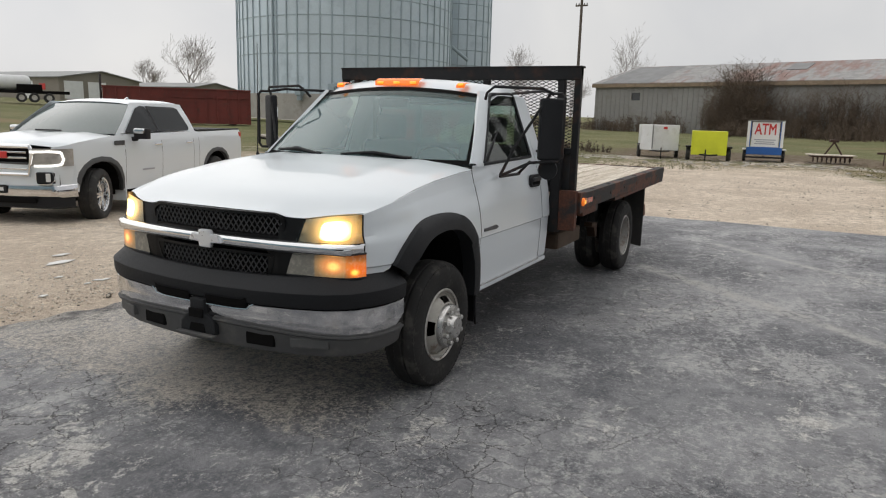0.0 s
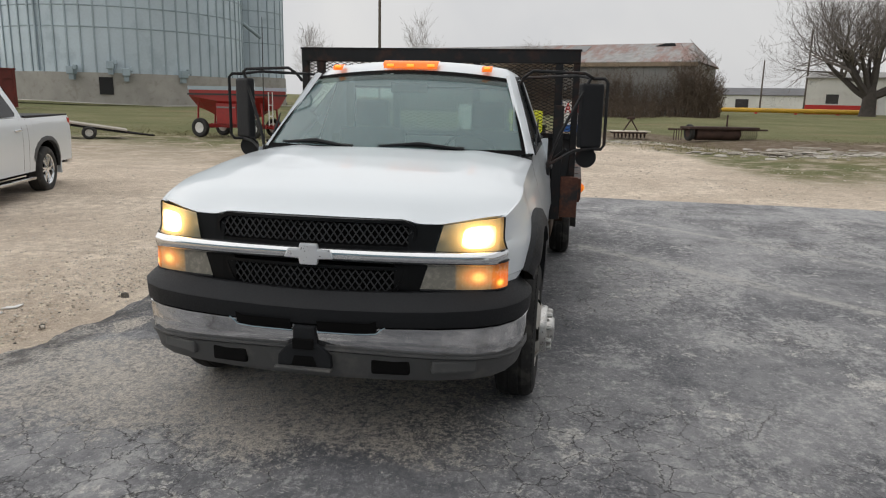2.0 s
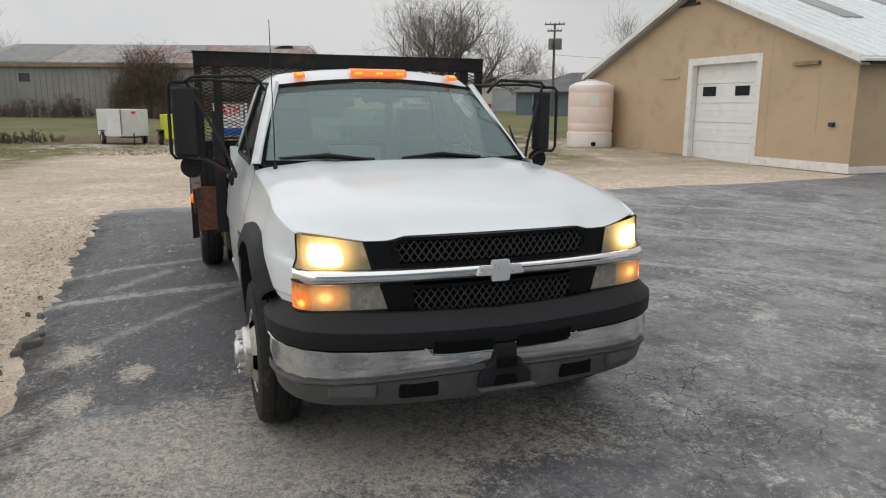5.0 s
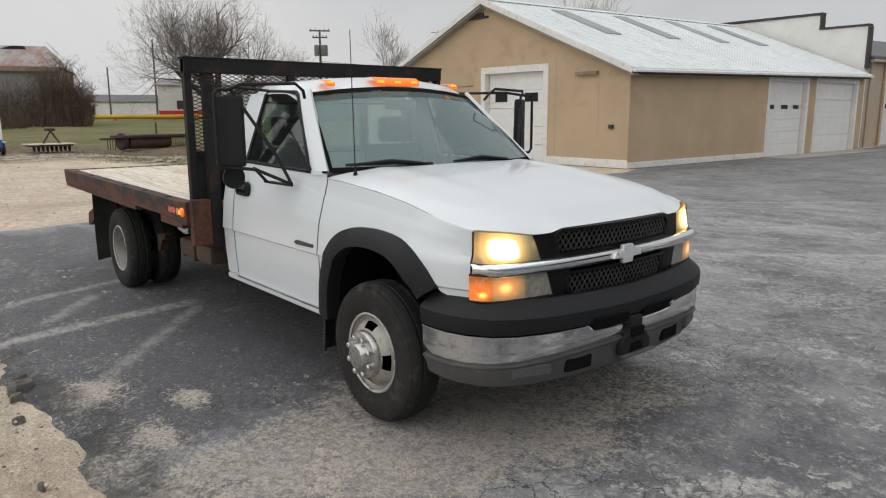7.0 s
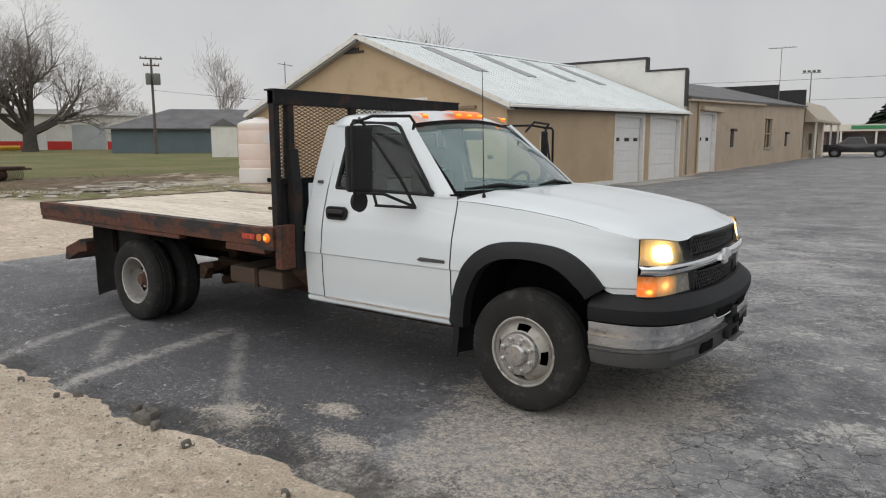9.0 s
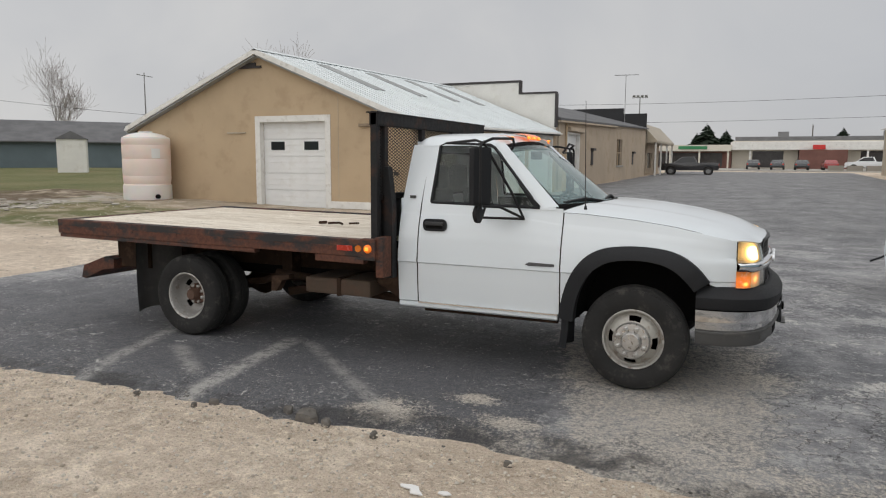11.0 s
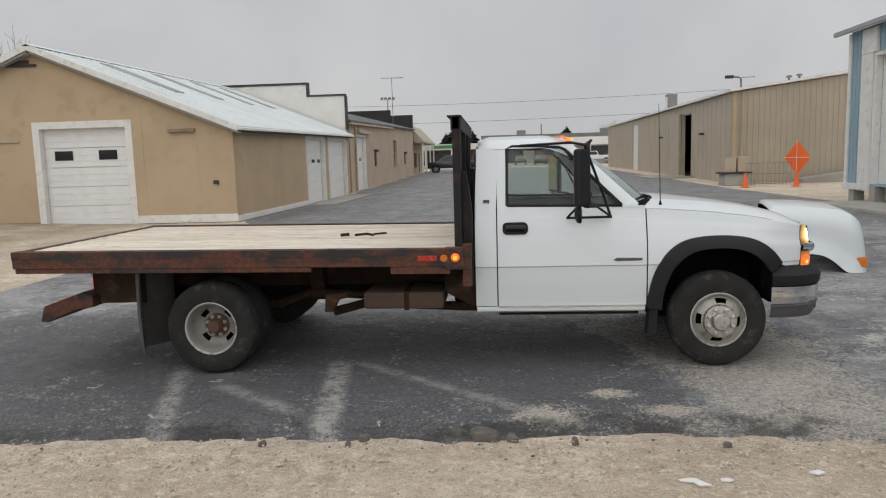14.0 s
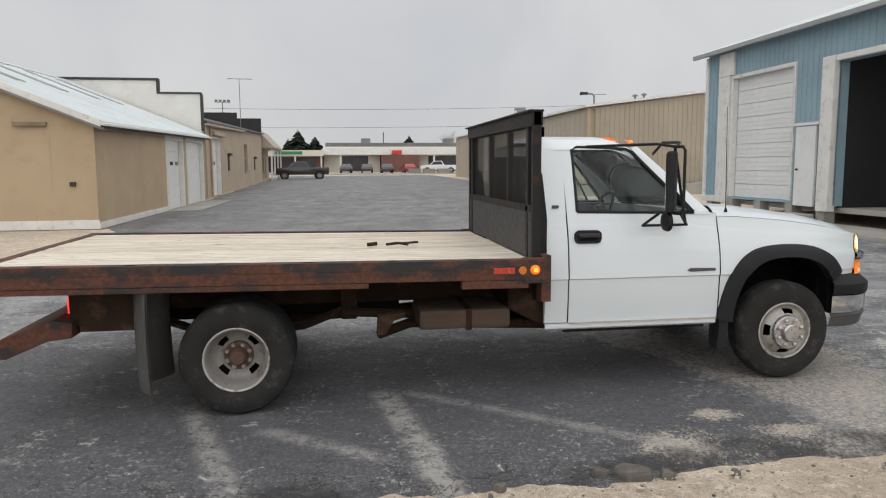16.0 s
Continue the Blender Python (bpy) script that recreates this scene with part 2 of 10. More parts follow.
    rubble = k.math("MULTIPLY", k.math("MULTIPLY", k.ramp(back, -26.2, -26.8), k.ramp(back, -28.6, -29.4, 1, 0)), span)
    grass = k.mix(k.math("MULTIPLY", rubble, k.ramp(k.noise(1.6, 7, 0.75), 0.42, 0.55)), grass, (0.50, 0.46, 0.41))
    k.set("Base Color", k.mix(mask, col, grass))
    k.set("Roughness", 0.95)
    k.set("Specular IOR Level", 0.2)
    k.bump(k.math("ADD", k.noise(14, 7, 0.78), k.math("ADD", k.math("MULTIPLY", k.noise(4.5, 7, 0.7), 2.2), k.math("ADD", k.math("MULTIPLY", clod, -1.0), k.math("MULTIPLY", stones, -0.8)))), 0.8, 0.030)
    return k.m


def segment_mask(k, ax, wob, x0, y0, x1, y1, half, soft):
    """1 on a painted line between two places, worn by noise."""
    L = math.hypot(x1 - x0, y1 - y0)
    ux, uy = (x1 - x0) / L, (y1 - y0) / L
    dx, dy = k.math("SUBTRACT", ax[0], x0), k.math("SUBTRACT", ax[1], y0)
    along = k.math("ADD", k.math("MULTIPLY", dx, ux), k.math("MULTIPLY", dy, uy))
    across = k.math("ABSOLUTE", k.math("ADD", k.math("MULTIPLY", dx, -uy), k.math("MULTIPLY", dy, ux)))
    across = k.math("ADD", across, k.math("MULTIPLY", k.math("SUBTRACT", wob, 0.5), soft * 1.6))
    inside = k.math("MULTIPLY", k.ramp(along, -0.1, 0.1), k.ramp(along, L - 0.1, L + 0.1, 1, 0))
    return k.math("MULTIPLY", inside, k.ramp(across, half - soft, half + soft, 1, 0))


def asphalt_ground():
    """Sealed asphalt worn to its pale aggregate in smears and flakes, cracked in patches, dusted by the gravel lot."""
    k = Nodes("worn_asphalt")
    ax = k.axes()
    add, mul, sub = (lambda a, b: k.math("ADD", a, b)), (lambda a, b: k.math("MULTIPLY", a, b)), (lambda a, b: k.math("SUBTRACT", a, b))
    dev = lambda a, f: mul(sub(a, 0.5), f)
    high = lambda a, b: k.math("MAXIMUM", a, b)
    broad, mid, wob = k.noise(0.33, 5, 0.6), k.noise(3.2, 6, 0.7), k.noise(4.5, 8, 0.78)
    crumb, grit, grain = k.noise(15, 8, 0.80), k.noise(130, 3, 0.8), k.noise(46, 5, 0.82)
    alley = k.ramp(add(ax[1], mul(broad, 5.0)), 10.0, 17.0)
    # ground under and beside the truck: darker sealer, with the truck's shade painted in
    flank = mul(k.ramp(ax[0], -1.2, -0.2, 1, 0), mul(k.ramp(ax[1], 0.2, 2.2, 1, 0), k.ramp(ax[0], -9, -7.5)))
    edge = k.ramp(add(ax[1], dev(wob, 1.6)), -2.5, -1.3, 1, 0)

    def patch(cx, cy, rx, ry, lo=0.62, hi=0.98, shake=1.5, scale=2.0):
        """1 inside a ragged oval."""
        px, py = k.math("DIVIDE", sub(ax[0], cx), rx), k.math("DIVIDE", sub(ax[1], cy), ry)
        d = k.math("SQRT", add(mul(px, px), mul(py, py)))
        return k.ramp(add(d, dev(k.noise(scale, 9, 0.80), shake)), lo, hi, 1, 0)

    # the sealer coat
    tone = add(mul(k.noise(0.55, 5, 0.62, 0.5), 0.6), mul(k.noise(2.4, 7, 0.72), 0.4))
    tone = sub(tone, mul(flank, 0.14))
    col = k.mix(k.ramp(tone, 0.40, 0.60), (0.090, 0.092, 0.103), (0.295, 0.293, 0.300))
    col = k.mix(mul(alley, 0.75), col, k.mix(k.ramp(k.noise(0.8, 6, 0.7, 0.4, co=k.stretch(1.5, 0.6, 1)), 0.42, 0.60), (0.095, 0.096, 0.102), (0.190, 0.190, 0.193)))
    col = k.mix(mul(k.ramp(grain, 0.46, 0.60), 0.38), col, (0.31, 0.31, 0.315))
    # smears where it is scuffed through to the stone
    smear = k.noise(0.95, 7, 0.70, 0.9, co=k.stretch(0.6, 1.4, 1))
    scuff = add(crumb, add(dev(smear, 0.85), add(dev(grain, 0.5), dev(broad, 0.3))))
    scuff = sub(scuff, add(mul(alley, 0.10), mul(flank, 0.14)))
    col = k.mix(mul(k.ramp(scuff, 0.47, 0.67), 0.75), col, (0.48, 0.475, 0.465))
    col = k.mix(k.ramp(k.noise(58, 4, 0.8), 0.33, 0.43, 0.60, 0.0), col, (0.05, 0.049, 0.051))
    # the truck's shade on the ground, mixed into the asphalt colour
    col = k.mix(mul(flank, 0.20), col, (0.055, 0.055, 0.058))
    # alligator cracks
    jit = k.mix(0.22, k.co, k.t.nodes[k.noise(1.9, 6, 0.75).node.name].outputs["Color"], "ADD")
    cell, wide = k.voronoi(5.4, "DISTANCE_TO_EDGE", jit), k.voronoi(1.25, "DISTANCE_TO_EDGE", jit)
    zone = high(k.ramp(k.noise(0.42, 4, 0.6), 0.47, 0.58), high(mul(edge, 0.9), high(patch(1.5, -0.9, 1.0, 1.1), patch(0.7, 1.2, 0.8, 0.8))))
    # flakes and specks of bare stone, thick in places and thin elsewhere
    flake = add(k.noise(6.5, 9, 0.82, 0.4), dev(k.noise(0.9, 5, 0.7), 0.45))
    for cx, cy, r in ((1.75, -0.10, 0.30), (0.66, 1.26, 0.28), (0.18, 2.02, 0.22), (1.23, 2.05, 0.45), (1.6, 1.2, 0.5), (-0.5, 3.0, 0.35)):
        flake = add(flake, mul(patch(cx, cy, r, r * 0.7, 0.2, 1.2, 1.2, 5.0), 0.085))
    flake = sub(flake, add(mul(alley, 0.03), mul(flank, 0.03)))
    speck = add(k.noise(24, 6, 0.85), dev(k.noise(1.3, 5, 0.7), 0.30))
    rimmed = mul(k.ramp(cell, 0.012, 0.030), k.ramp(cell, 0.030, 0.060, 1, 0))
    rimmed = mul(rimmed, mul(zone, k.ramp(wob, 0.48, 0.60)))
    pale = high(k.ramp(flake, 0.582, 0.628), high(mul(k.ramp(speck, 0.592, 0.635), 0.85), mul(rimmed, 0.55)))
    col = k.mix(mul(pale, 0.85), col, k.mix(k.ramp(grain, 0.4, 0.6), (0.38, 0.365, 0.34), (0.68, 0.66, 0.625)))
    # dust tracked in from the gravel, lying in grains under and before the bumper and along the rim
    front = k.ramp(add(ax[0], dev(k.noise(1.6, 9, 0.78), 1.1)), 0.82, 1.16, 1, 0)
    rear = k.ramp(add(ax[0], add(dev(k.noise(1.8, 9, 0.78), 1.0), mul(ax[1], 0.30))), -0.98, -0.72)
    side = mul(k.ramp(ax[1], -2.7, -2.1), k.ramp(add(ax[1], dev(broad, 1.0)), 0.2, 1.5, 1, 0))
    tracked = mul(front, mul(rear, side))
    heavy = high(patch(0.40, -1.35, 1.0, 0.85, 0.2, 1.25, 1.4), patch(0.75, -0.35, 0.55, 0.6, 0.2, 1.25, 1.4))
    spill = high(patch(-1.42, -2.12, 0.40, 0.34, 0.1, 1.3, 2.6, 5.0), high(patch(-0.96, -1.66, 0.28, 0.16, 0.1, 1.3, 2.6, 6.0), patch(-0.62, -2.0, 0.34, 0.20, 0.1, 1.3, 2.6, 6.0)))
    # tracked and heavy dust thinned, standing in for shade below the truck
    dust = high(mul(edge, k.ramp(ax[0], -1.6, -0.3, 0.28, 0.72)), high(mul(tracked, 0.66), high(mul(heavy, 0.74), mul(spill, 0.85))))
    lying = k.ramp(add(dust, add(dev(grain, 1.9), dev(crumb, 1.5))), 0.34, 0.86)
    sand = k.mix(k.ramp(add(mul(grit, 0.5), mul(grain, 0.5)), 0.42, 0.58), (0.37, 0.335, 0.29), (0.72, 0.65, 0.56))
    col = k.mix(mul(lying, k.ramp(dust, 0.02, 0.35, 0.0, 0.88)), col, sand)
    # bare broken rim of the slab
    yy = add(ax[1], dev(k.noise(3.0, 8, 0.78), 0.75))
    yy = sub(yy, k.ramp(k.math("ABSOLUTE", add(ax[0], 0.75)), 0.2, 2.0, 0.24, 0.0))
    rim = mul(k.ramp(yy, -2.64, -2.54), k.ramp(yy, -2.36, -2.22, 1, 0))
    rim = mul(rim, k.ramp(k.noise(1.4, 5, 0.7), 0.40, 0.58, 0.10, 0.80))
    col = k.mix(rim, col, (0.038, 0.036, 0.037))
    # faded parking lines
    lines = None
    for x0, y0, x1, y1, half, keep in ((-4.50, -0.9, -3.95, -2.55, 0.075, 0.8), (-3.12, -0.8, -2.88, -2.6, 0.095, 1.0), (-2.95, -0.85, -1.45, -2.1, 0.055, 0.7), (-3.95, -1.45, -3.2, -2.02, 0.065, 0.7),
                                       (-4.5, 1.25, -2.9, 3.05, 0.10, 1.0), (-2.9, 3.05, 0.5, 6.55, 0.075, 1.0), (-6.6, 1.8, -1.4, 7.6, 0.06, 0.9), (-7.6, 5.2, -2.0, 11.4, 0.06, 0.9)):
        one = mul(segment_mask(k, ax, wob, x0, y0, x1, y1, half, 0.05), keep)
        lines = one if lines is None else high(lines, one)
    worn = mul(lines, k.ramp(add(k.noise(7, 8, 0.82), dev(grain, 0.4)), 0.38, 0.58, 0.05, 0.88))
    col = k.mix(worn, col, (0.44, 0.425, 0.40))
    cover = k.ramp(dust, 0.3, 0.8, 1.0, 0.25)
    crack = high(mul(k.ramp(wide, 0.0015, 0.006, 1, 0), mul(k.ramp(k.noise(0.7, 3), 0.52, 0.60, 0.0, 0.7), cover)), mul(k.ramp(cell, 0.005, 0.020, 1, 0), mul(zone, cover)))
    col = k.mix(mul(crack, 0.82), col, (0.020, 0.016, 0.016))
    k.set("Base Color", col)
    k.set("Roughness", k.ramp(mid, 0.2, 0.8, 0.50, 0.76))
    k.set("Specular IOR Level", 0.5)
    k.bump(sub(add(grain, add(mul(crumb, 1.1), mul(lying, 0.35))), mul(crack, 1.6)), 0.75, 0.014)
    return k.m


GRAVEL, ASPHALT = gravel_ground(), asphalt_ground()


def ground_axis(a, b, step, reach):
    """Places along one axis: even steps between a and b, then ever longer ones out to the horizon."""
    out = list(np.arange(a, b + step, step))
    s, p, q = step, a, b
    low, high = [], []
    while p > -reach or q < reach:
        s *= 1.45
        p, q = p - s, q + s
        low.append(p), high.append(q)
    return low[::-1] + out + high


def make_ground():
    xs, ys = ground_axis(-46, 14, 1.0, 2600), ground_axis(-40, 40, 1.0, 2600)
    g = Geo()
    g.v = [(x, y, height(x, y) + (0.05 * (noise.noise((x * 0.25, y * 0.25, 0)))) * min(1, max(0, (-x - 12) / 8)) + 0.5 * math.exp(-((x + 26.0) / 2.0) ** 2) * max(0.0, noise.noise((y * 0.33, 3.3, 0)) + 0.25) * min(1, max(0, (y - 8.5) / 2)) * min(1, max(0, (17 - y) / 2)) - (0.05 if -9.0 < x < 9.4 and -2.2 < y < 92 else 0.0)) for y in ys for x in xs]
    n = len(xs)
    g.f = [(j * n + i, j * n + i + 1, (j + 1) * n + i + 1, (j + 1) * n + i) for j in range(len(ys) - 1) for i in range(n - 1)]
    structure("ground", g, GRAVEL, "pale gravel lot running into worn winter grass", "ground", smooth=60)


def make_asphalt():
    """The paved lot: a slab three centimetres thick with a broken edge towards the gravel."""
    us = np.unique(np.concatenate([np.linspace(0, 0.02, 10), np.linspace(0.02, 0.80, 420), np.linspace(0.80, 1, 30)]))
    vs = np.unique(np.concatenate([np.linspace(0, 0.012, 34), np.linspace(0.012, 0.02, 10), np.linspace(0.02, 0.2, 50), np.linspace(0.2, 1, 45)]))

    def place(u, v):
        y0 = -2.86 + 90 * v
        left = -8.95 + 0.28 * noise.noise((3.1, y0 * 0.35, 0)) + 0.10 * noise.noise((1.7, y0 * 2.1, 0))
        left -= interp(y0, (13.6, 15.2), (0.0, 0.92))
        x = left + u * (9.6 - left)
        low = -2.86
        y = low + 90 * v
        ragged = 0.16 * noise.noise((x * 0.9, 5.2, 0)) + 0.15 * noise.noise((x * 3.3, y * 3.0, 0)) + 0.10 * noise.noise((x * 8.0, y * 8.0, 3.0)) - 0.24 * math.exp(-((x + 0.75) / 1.15) ** 2)
        sink = interp(y + ragged, (-2.84, -2.50, -2.34, -2.0), (0.066, 0.041, 0.018, 0.0))
        return x, y, height(x, y) + 0.012 + 0.010 * noise.noise((x * 0.3, y * 0.3, 4)) * min(1.0, max(0.0, (y + 2.2) / 1.5)) - sink

    g = Geo()
    n = len(us)
    g.v = [place(u, v) for v in vs for u in us]
    g.f = [(j * n + i, j * n + i + 1, (j + 1) * n + i + 1, (j + 1) * n + i) for j in range(len(vs) - 1) for i in range(n - 1)]
    rim = [i for i in range(n)] + [j * n + n - 1 for j in range(1, len(vs))]
    rim2 = [j * n for j in range(len(vs))]
    for path in (rim, rim2):
        base = len(g.v)
        g.v += [(g.v[i][0], g.v[i][1], g.v[i][2] - 0.10) for i in path]
        g.f += [(path[a], path[a + 1], base + a + 1, base + a) for a in range(len(path) - 1)]
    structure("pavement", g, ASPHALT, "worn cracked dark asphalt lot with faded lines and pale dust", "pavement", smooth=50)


make_ground()
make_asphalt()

# ---- building materials ----
TAN_PAINT = surf("tan_painted_board", (0.455, 0.345, 0.225), 0.8, var=0.10, big=0.5, fine=60, stain=(0.36, 0.26, 0.165), amount=0.45)
TAN_STUCCO = surf("beige_masonry", (0.46, 0.375, 0.285), 0.85, var=0.10, big=0.4, fine=25, stain=(0.36, 0.28, 0.18), amount=0.5, bump=0.3)
TAN_METAL = surf("tan_sheet_metal", (0.405, 0.350, 0.270), 0.5, 0.0, var=0.08, big=0.5, fine=20, stain=(0.33, 0.27, 0.20), amount=0.3)
WHITE_TRIM = surf("white_trim_paint", (0.72, 0.71, 0.68), 0.6, var=0.08, big=2, fine=50, stain=(0.45, 0.42, 0.37), amount=0.5)
WHITE_DOOR = surf("white_door_steel", (0.74, 0.745, 0.74), 0.45, var=0.05, big=1.2, fine=30, stain=(0.6, 0.58, 0.54), amount=0.3, bump=0.05)
WHITE_ROOF = surf("white_roof_sheet", (0.70, 0.74, 0.75), 0.45, var=0.06, big=0.4, fine=12, stain=(0.5, 0.52, 0.52), amount=0.35, bump=0.05)
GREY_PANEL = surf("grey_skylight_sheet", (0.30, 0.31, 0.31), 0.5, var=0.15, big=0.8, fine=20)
DARK_TRIM = surf("dark_brown_trim", (0.035, 0.030, 0.030), 0.6, var=0.2)
DARK_GLASS = surf("dark_window_glass", (0.015, 0.017, 0.018), 0.08, var=0.1, bump=0)
WHITE_WALL = surf("white_painted_block", (0.70, 0.69, 0.65), 0.8, var=0.08, big=0.5, fine=20, stain=(0.52, 0.49, 0.43), amount=0.4)
SHINGLE = surf("grey_shingles", (0.13, 0.13, 0.135), 0.9, var=0.25, big=0.7, fine=18, bump=0.4)
BLACK_WALL = surf("black_painted_board", (0.018, 0.018, 0.02), 0.7, var=0.2)
BLUE_METAL = surf("faded_blue_sheet_metal", (0.25, 0.36, 0.42), 0.5, var=0.12, big=0.6, fine=14, stain=(0.32, 0.40, 0.43), amount=0.5)
CONCRETE = surf("concrete", (0.36, 0.345, 0.315), 0.9, var=0.15, big=0.6, fine=20, stain=(0.24, 0.22, 0.19), amount=0.5, bump=0.3)
# near-black colour stands for the unlit depth behind open doorways
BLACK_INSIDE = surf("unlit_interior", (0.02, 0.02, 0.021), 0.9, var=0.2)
GALV = surf("galvanized_steel", (0.50, 0.58, 0.63), 0.42, 0.35, var=0.10, big=0.15, fine=5, stain=(0.30, 0.37, 0.42), amount=0.4, bump=0.05)
SHED_METAL = surf("weathered_grey_siding", (0.27, 0.265, 0.25), 0.7, 0.1, var=0.15, big=0.15, fine=3, stain=(0.18, 0.155, 0.13), amount=0.5)


def rusty_roof():
    """Old roof sheets: grey, with rust sheet by sheet and in streaks down the slope."""
    k = Nodes("rust_streaked_roof")
    sheet = k.noise(0.55, 2, 0.5, co=k.stretch(2.0, 0.55, 0.55))
    streak = k.noise(0.5, 6, 0.75, co=k.stretch(5.0, 1.2, 1.2))
    broad = k.noise(0.10, 4, 0.6)
    rust = k.math("ADD", k.math("MULTIPLY", sheet, 0.45), k.math("ADD", k.math("MULTIPLY", streak, 0.35), k.math("MULTIPLY", broad, 0.45)))
    col = k.mix(k.ramp(k.noise(1.2, 5, 0.7), 0.35, 0.65), (0.36, 0.35, 0.34), (0.27, 0.265, 0.26))
    col = k.mix(k.math("MULTIPLY", k.ramp(rust, 0.60, 0.76), 0.70), col, (0.25, 0.115, 0.085))
    k.set("Base Color", col)
    k.set("Roughness", 0.75)
    k.set("Metallic", 0.1)
    return k.m


RUST_ROOF = rusty_roof()
RED_PAINT = surf("faded_red_paint", (0.30, 0.020, 0.018), 0.45, var=0.2, big=0.7, fine=10, stain=(0.16, 0.03, 0.02), amount=0.5)
WOOD_GREY = surf("weathered_wood", (0.26, 0.20, 0.14), 0.9, var=0.25, big=1.5, fine=20)
BARK = surf("grey_brown_bark", (0.070, 0.060, 0.052), 0.95, var=0.25, big=3, fine=30, bump=0.4)
# twigs of distant trees: haze is put into this paler colour
HAZED_TWIG = surf("haze_pale_twigs", (0.30, 0.27, 0.255), 0.95, var=0.2, big=0.5, fine=4, bump=0)
TWIG = surf("bare_twigs", (0.20, 0.175, 0.16), 0.95, var=0.2, big=0.5, fine=4, bump=0)
BRUSH = surf("dry_brush", (0.115, 0.085, 0.062), 0.95, var=0.3, big=0.5, fine=4, bump=0)
EVERGREEN = surf("evergreen_needles", (0.022, 0.038, 0.02), 0.9, var=0.3, big=1, fine=8, bump=0)
GALV_POLE = surf("grey_pole", (0.22, 0.22, 0.22), 0.6, 0.3)
RUBBER = surf("tyre_rubber", (0.028, 0.027, 0.026), 0.8, var=0.25, big=3, fine=40, stain=(0.11, 0.10, 0.088), amount=0.55, bump=0.2)


def wall(g, p0, p1, thick, top, openings=(), z0=0.0, breaks=()):
    """A wall of real thickness from p0 to p1, its outer face on that line and its body to the left of it.
    top: a height or a function of the way along. openings: (from, to, low, high)."""
    p0, p1 = Vector(p0), Vector(p1)
    L = (p1 - p0).length
    d = (p1 - p0) / L
    nrm = Vector((-d.y, d.x)) * thick
    roof = top if callable(top) else (lambda u: top)
    us = sorted({0.0, L, *breaks, *[o[0] for o in openings], *[o[1] for o in openings]})
    for a, b in zip(us, us[1:]):
        zs = [z0]
        for o in sorted(openings, key=lambda o: o[2]):
            if o[0] < (a + b) / 2 < o[1]:
                zs += [o[2], o[3]]
        zs.append(None)
        for lo, hi in zip(zs[::2], zs[1::2]):
            ha, hb = (roof(a), roof(b)) if hi is None else (hi, hi)
            if ha - lo < 1e-4 and hb - lo < 1e-4:
                continue
            v = []
            for h0, h1 in ((lo, lo), (ha, hb)):
                q0, q1 = p0 + d * a, p0 + d * b
                v += [(q0.x, q0.y, h0), (q1.x, q1.y, h1), (q1.x + nrm.x, q1.y + nrm.y, h1), (q0.x + nrm.x, q0.y + nrm.y, h0)]
            g.add(v, [(0, 3, 2, 1), (4, 5, 6, 7), (0, 1, 5, 4), (1, 2, 6, 5), (2, 3, 7, 6), (3, 0, 4, 7)])
    return g


def frame_on(p0, p1, u, z):
    """The pose of a place on a wall: x along it, y into it, z up."""
    p0, p1 = Vector(p0), Vector(p1)
    d = (p1 - p0).normalized()
    q = p0 + d * u
    return Matrix(((d.x, -d.y, 0, q.x), (d.y, d.x, 0, q.y), (0, 0, 1, z), (0, 0, 0, 1)))


def overhead_door(parent, m, w, h, panels, windows=(), trim=0.14, inset=0.18, material=WHITE_DOOR, proud=0.03):
    """A sectional garage door set back in its opening, with trim boards round it."""
    door = part("garage_door", Geo().box(0.0, w, inset + 0.045, inset + 0.07, 0, h), material, parent, "closed white sectional overhead door", at=m)
    ph = h / panels
    me = None
    for i in range(panels):
        g = Geo().box(0.005, w - 0.005, inset, inset + 0.045, 0.008, ph - 0.008).box(0.02, w - 0.02, inset - 0.008, inset, ph * 0.30, ph * 0.36).box(0.02, w - 0.02, inset - 0.008, inset, ph * 0.62, ph * 0.68)
        me = me or g.mesh("panel", bevel=0.006, segments=1)
        part("panel", me, material, door, at=pose(0, 0, i * ph))
    for u0, u1, z0, z1 in windows:
        part("window", Geo().box(u0, u1, inset - 0.02, inset - 0.004, z0, z1), DARK_GLASS, door, "small dark window pane", bevel=0.004)
    if trim:
        part("trim", Geo().box(-trim, 0.012, -proud, inset - 0.01, 0, h + trim), WHITE_TRIM, door, bevel=0.008)
        part("trim", Geo().box(w - 0.012, w + trim, -proud, inset - 0.01, 0, h + trim), WHITE_TRIM, door, bevel=0.008)
        part("trim", Geo().box(0.012, w - 0.012, -proud, inset - 0.01, h - 0.012, h + trim), WHITE_TRIM, door, bevel=0.008)
    return door


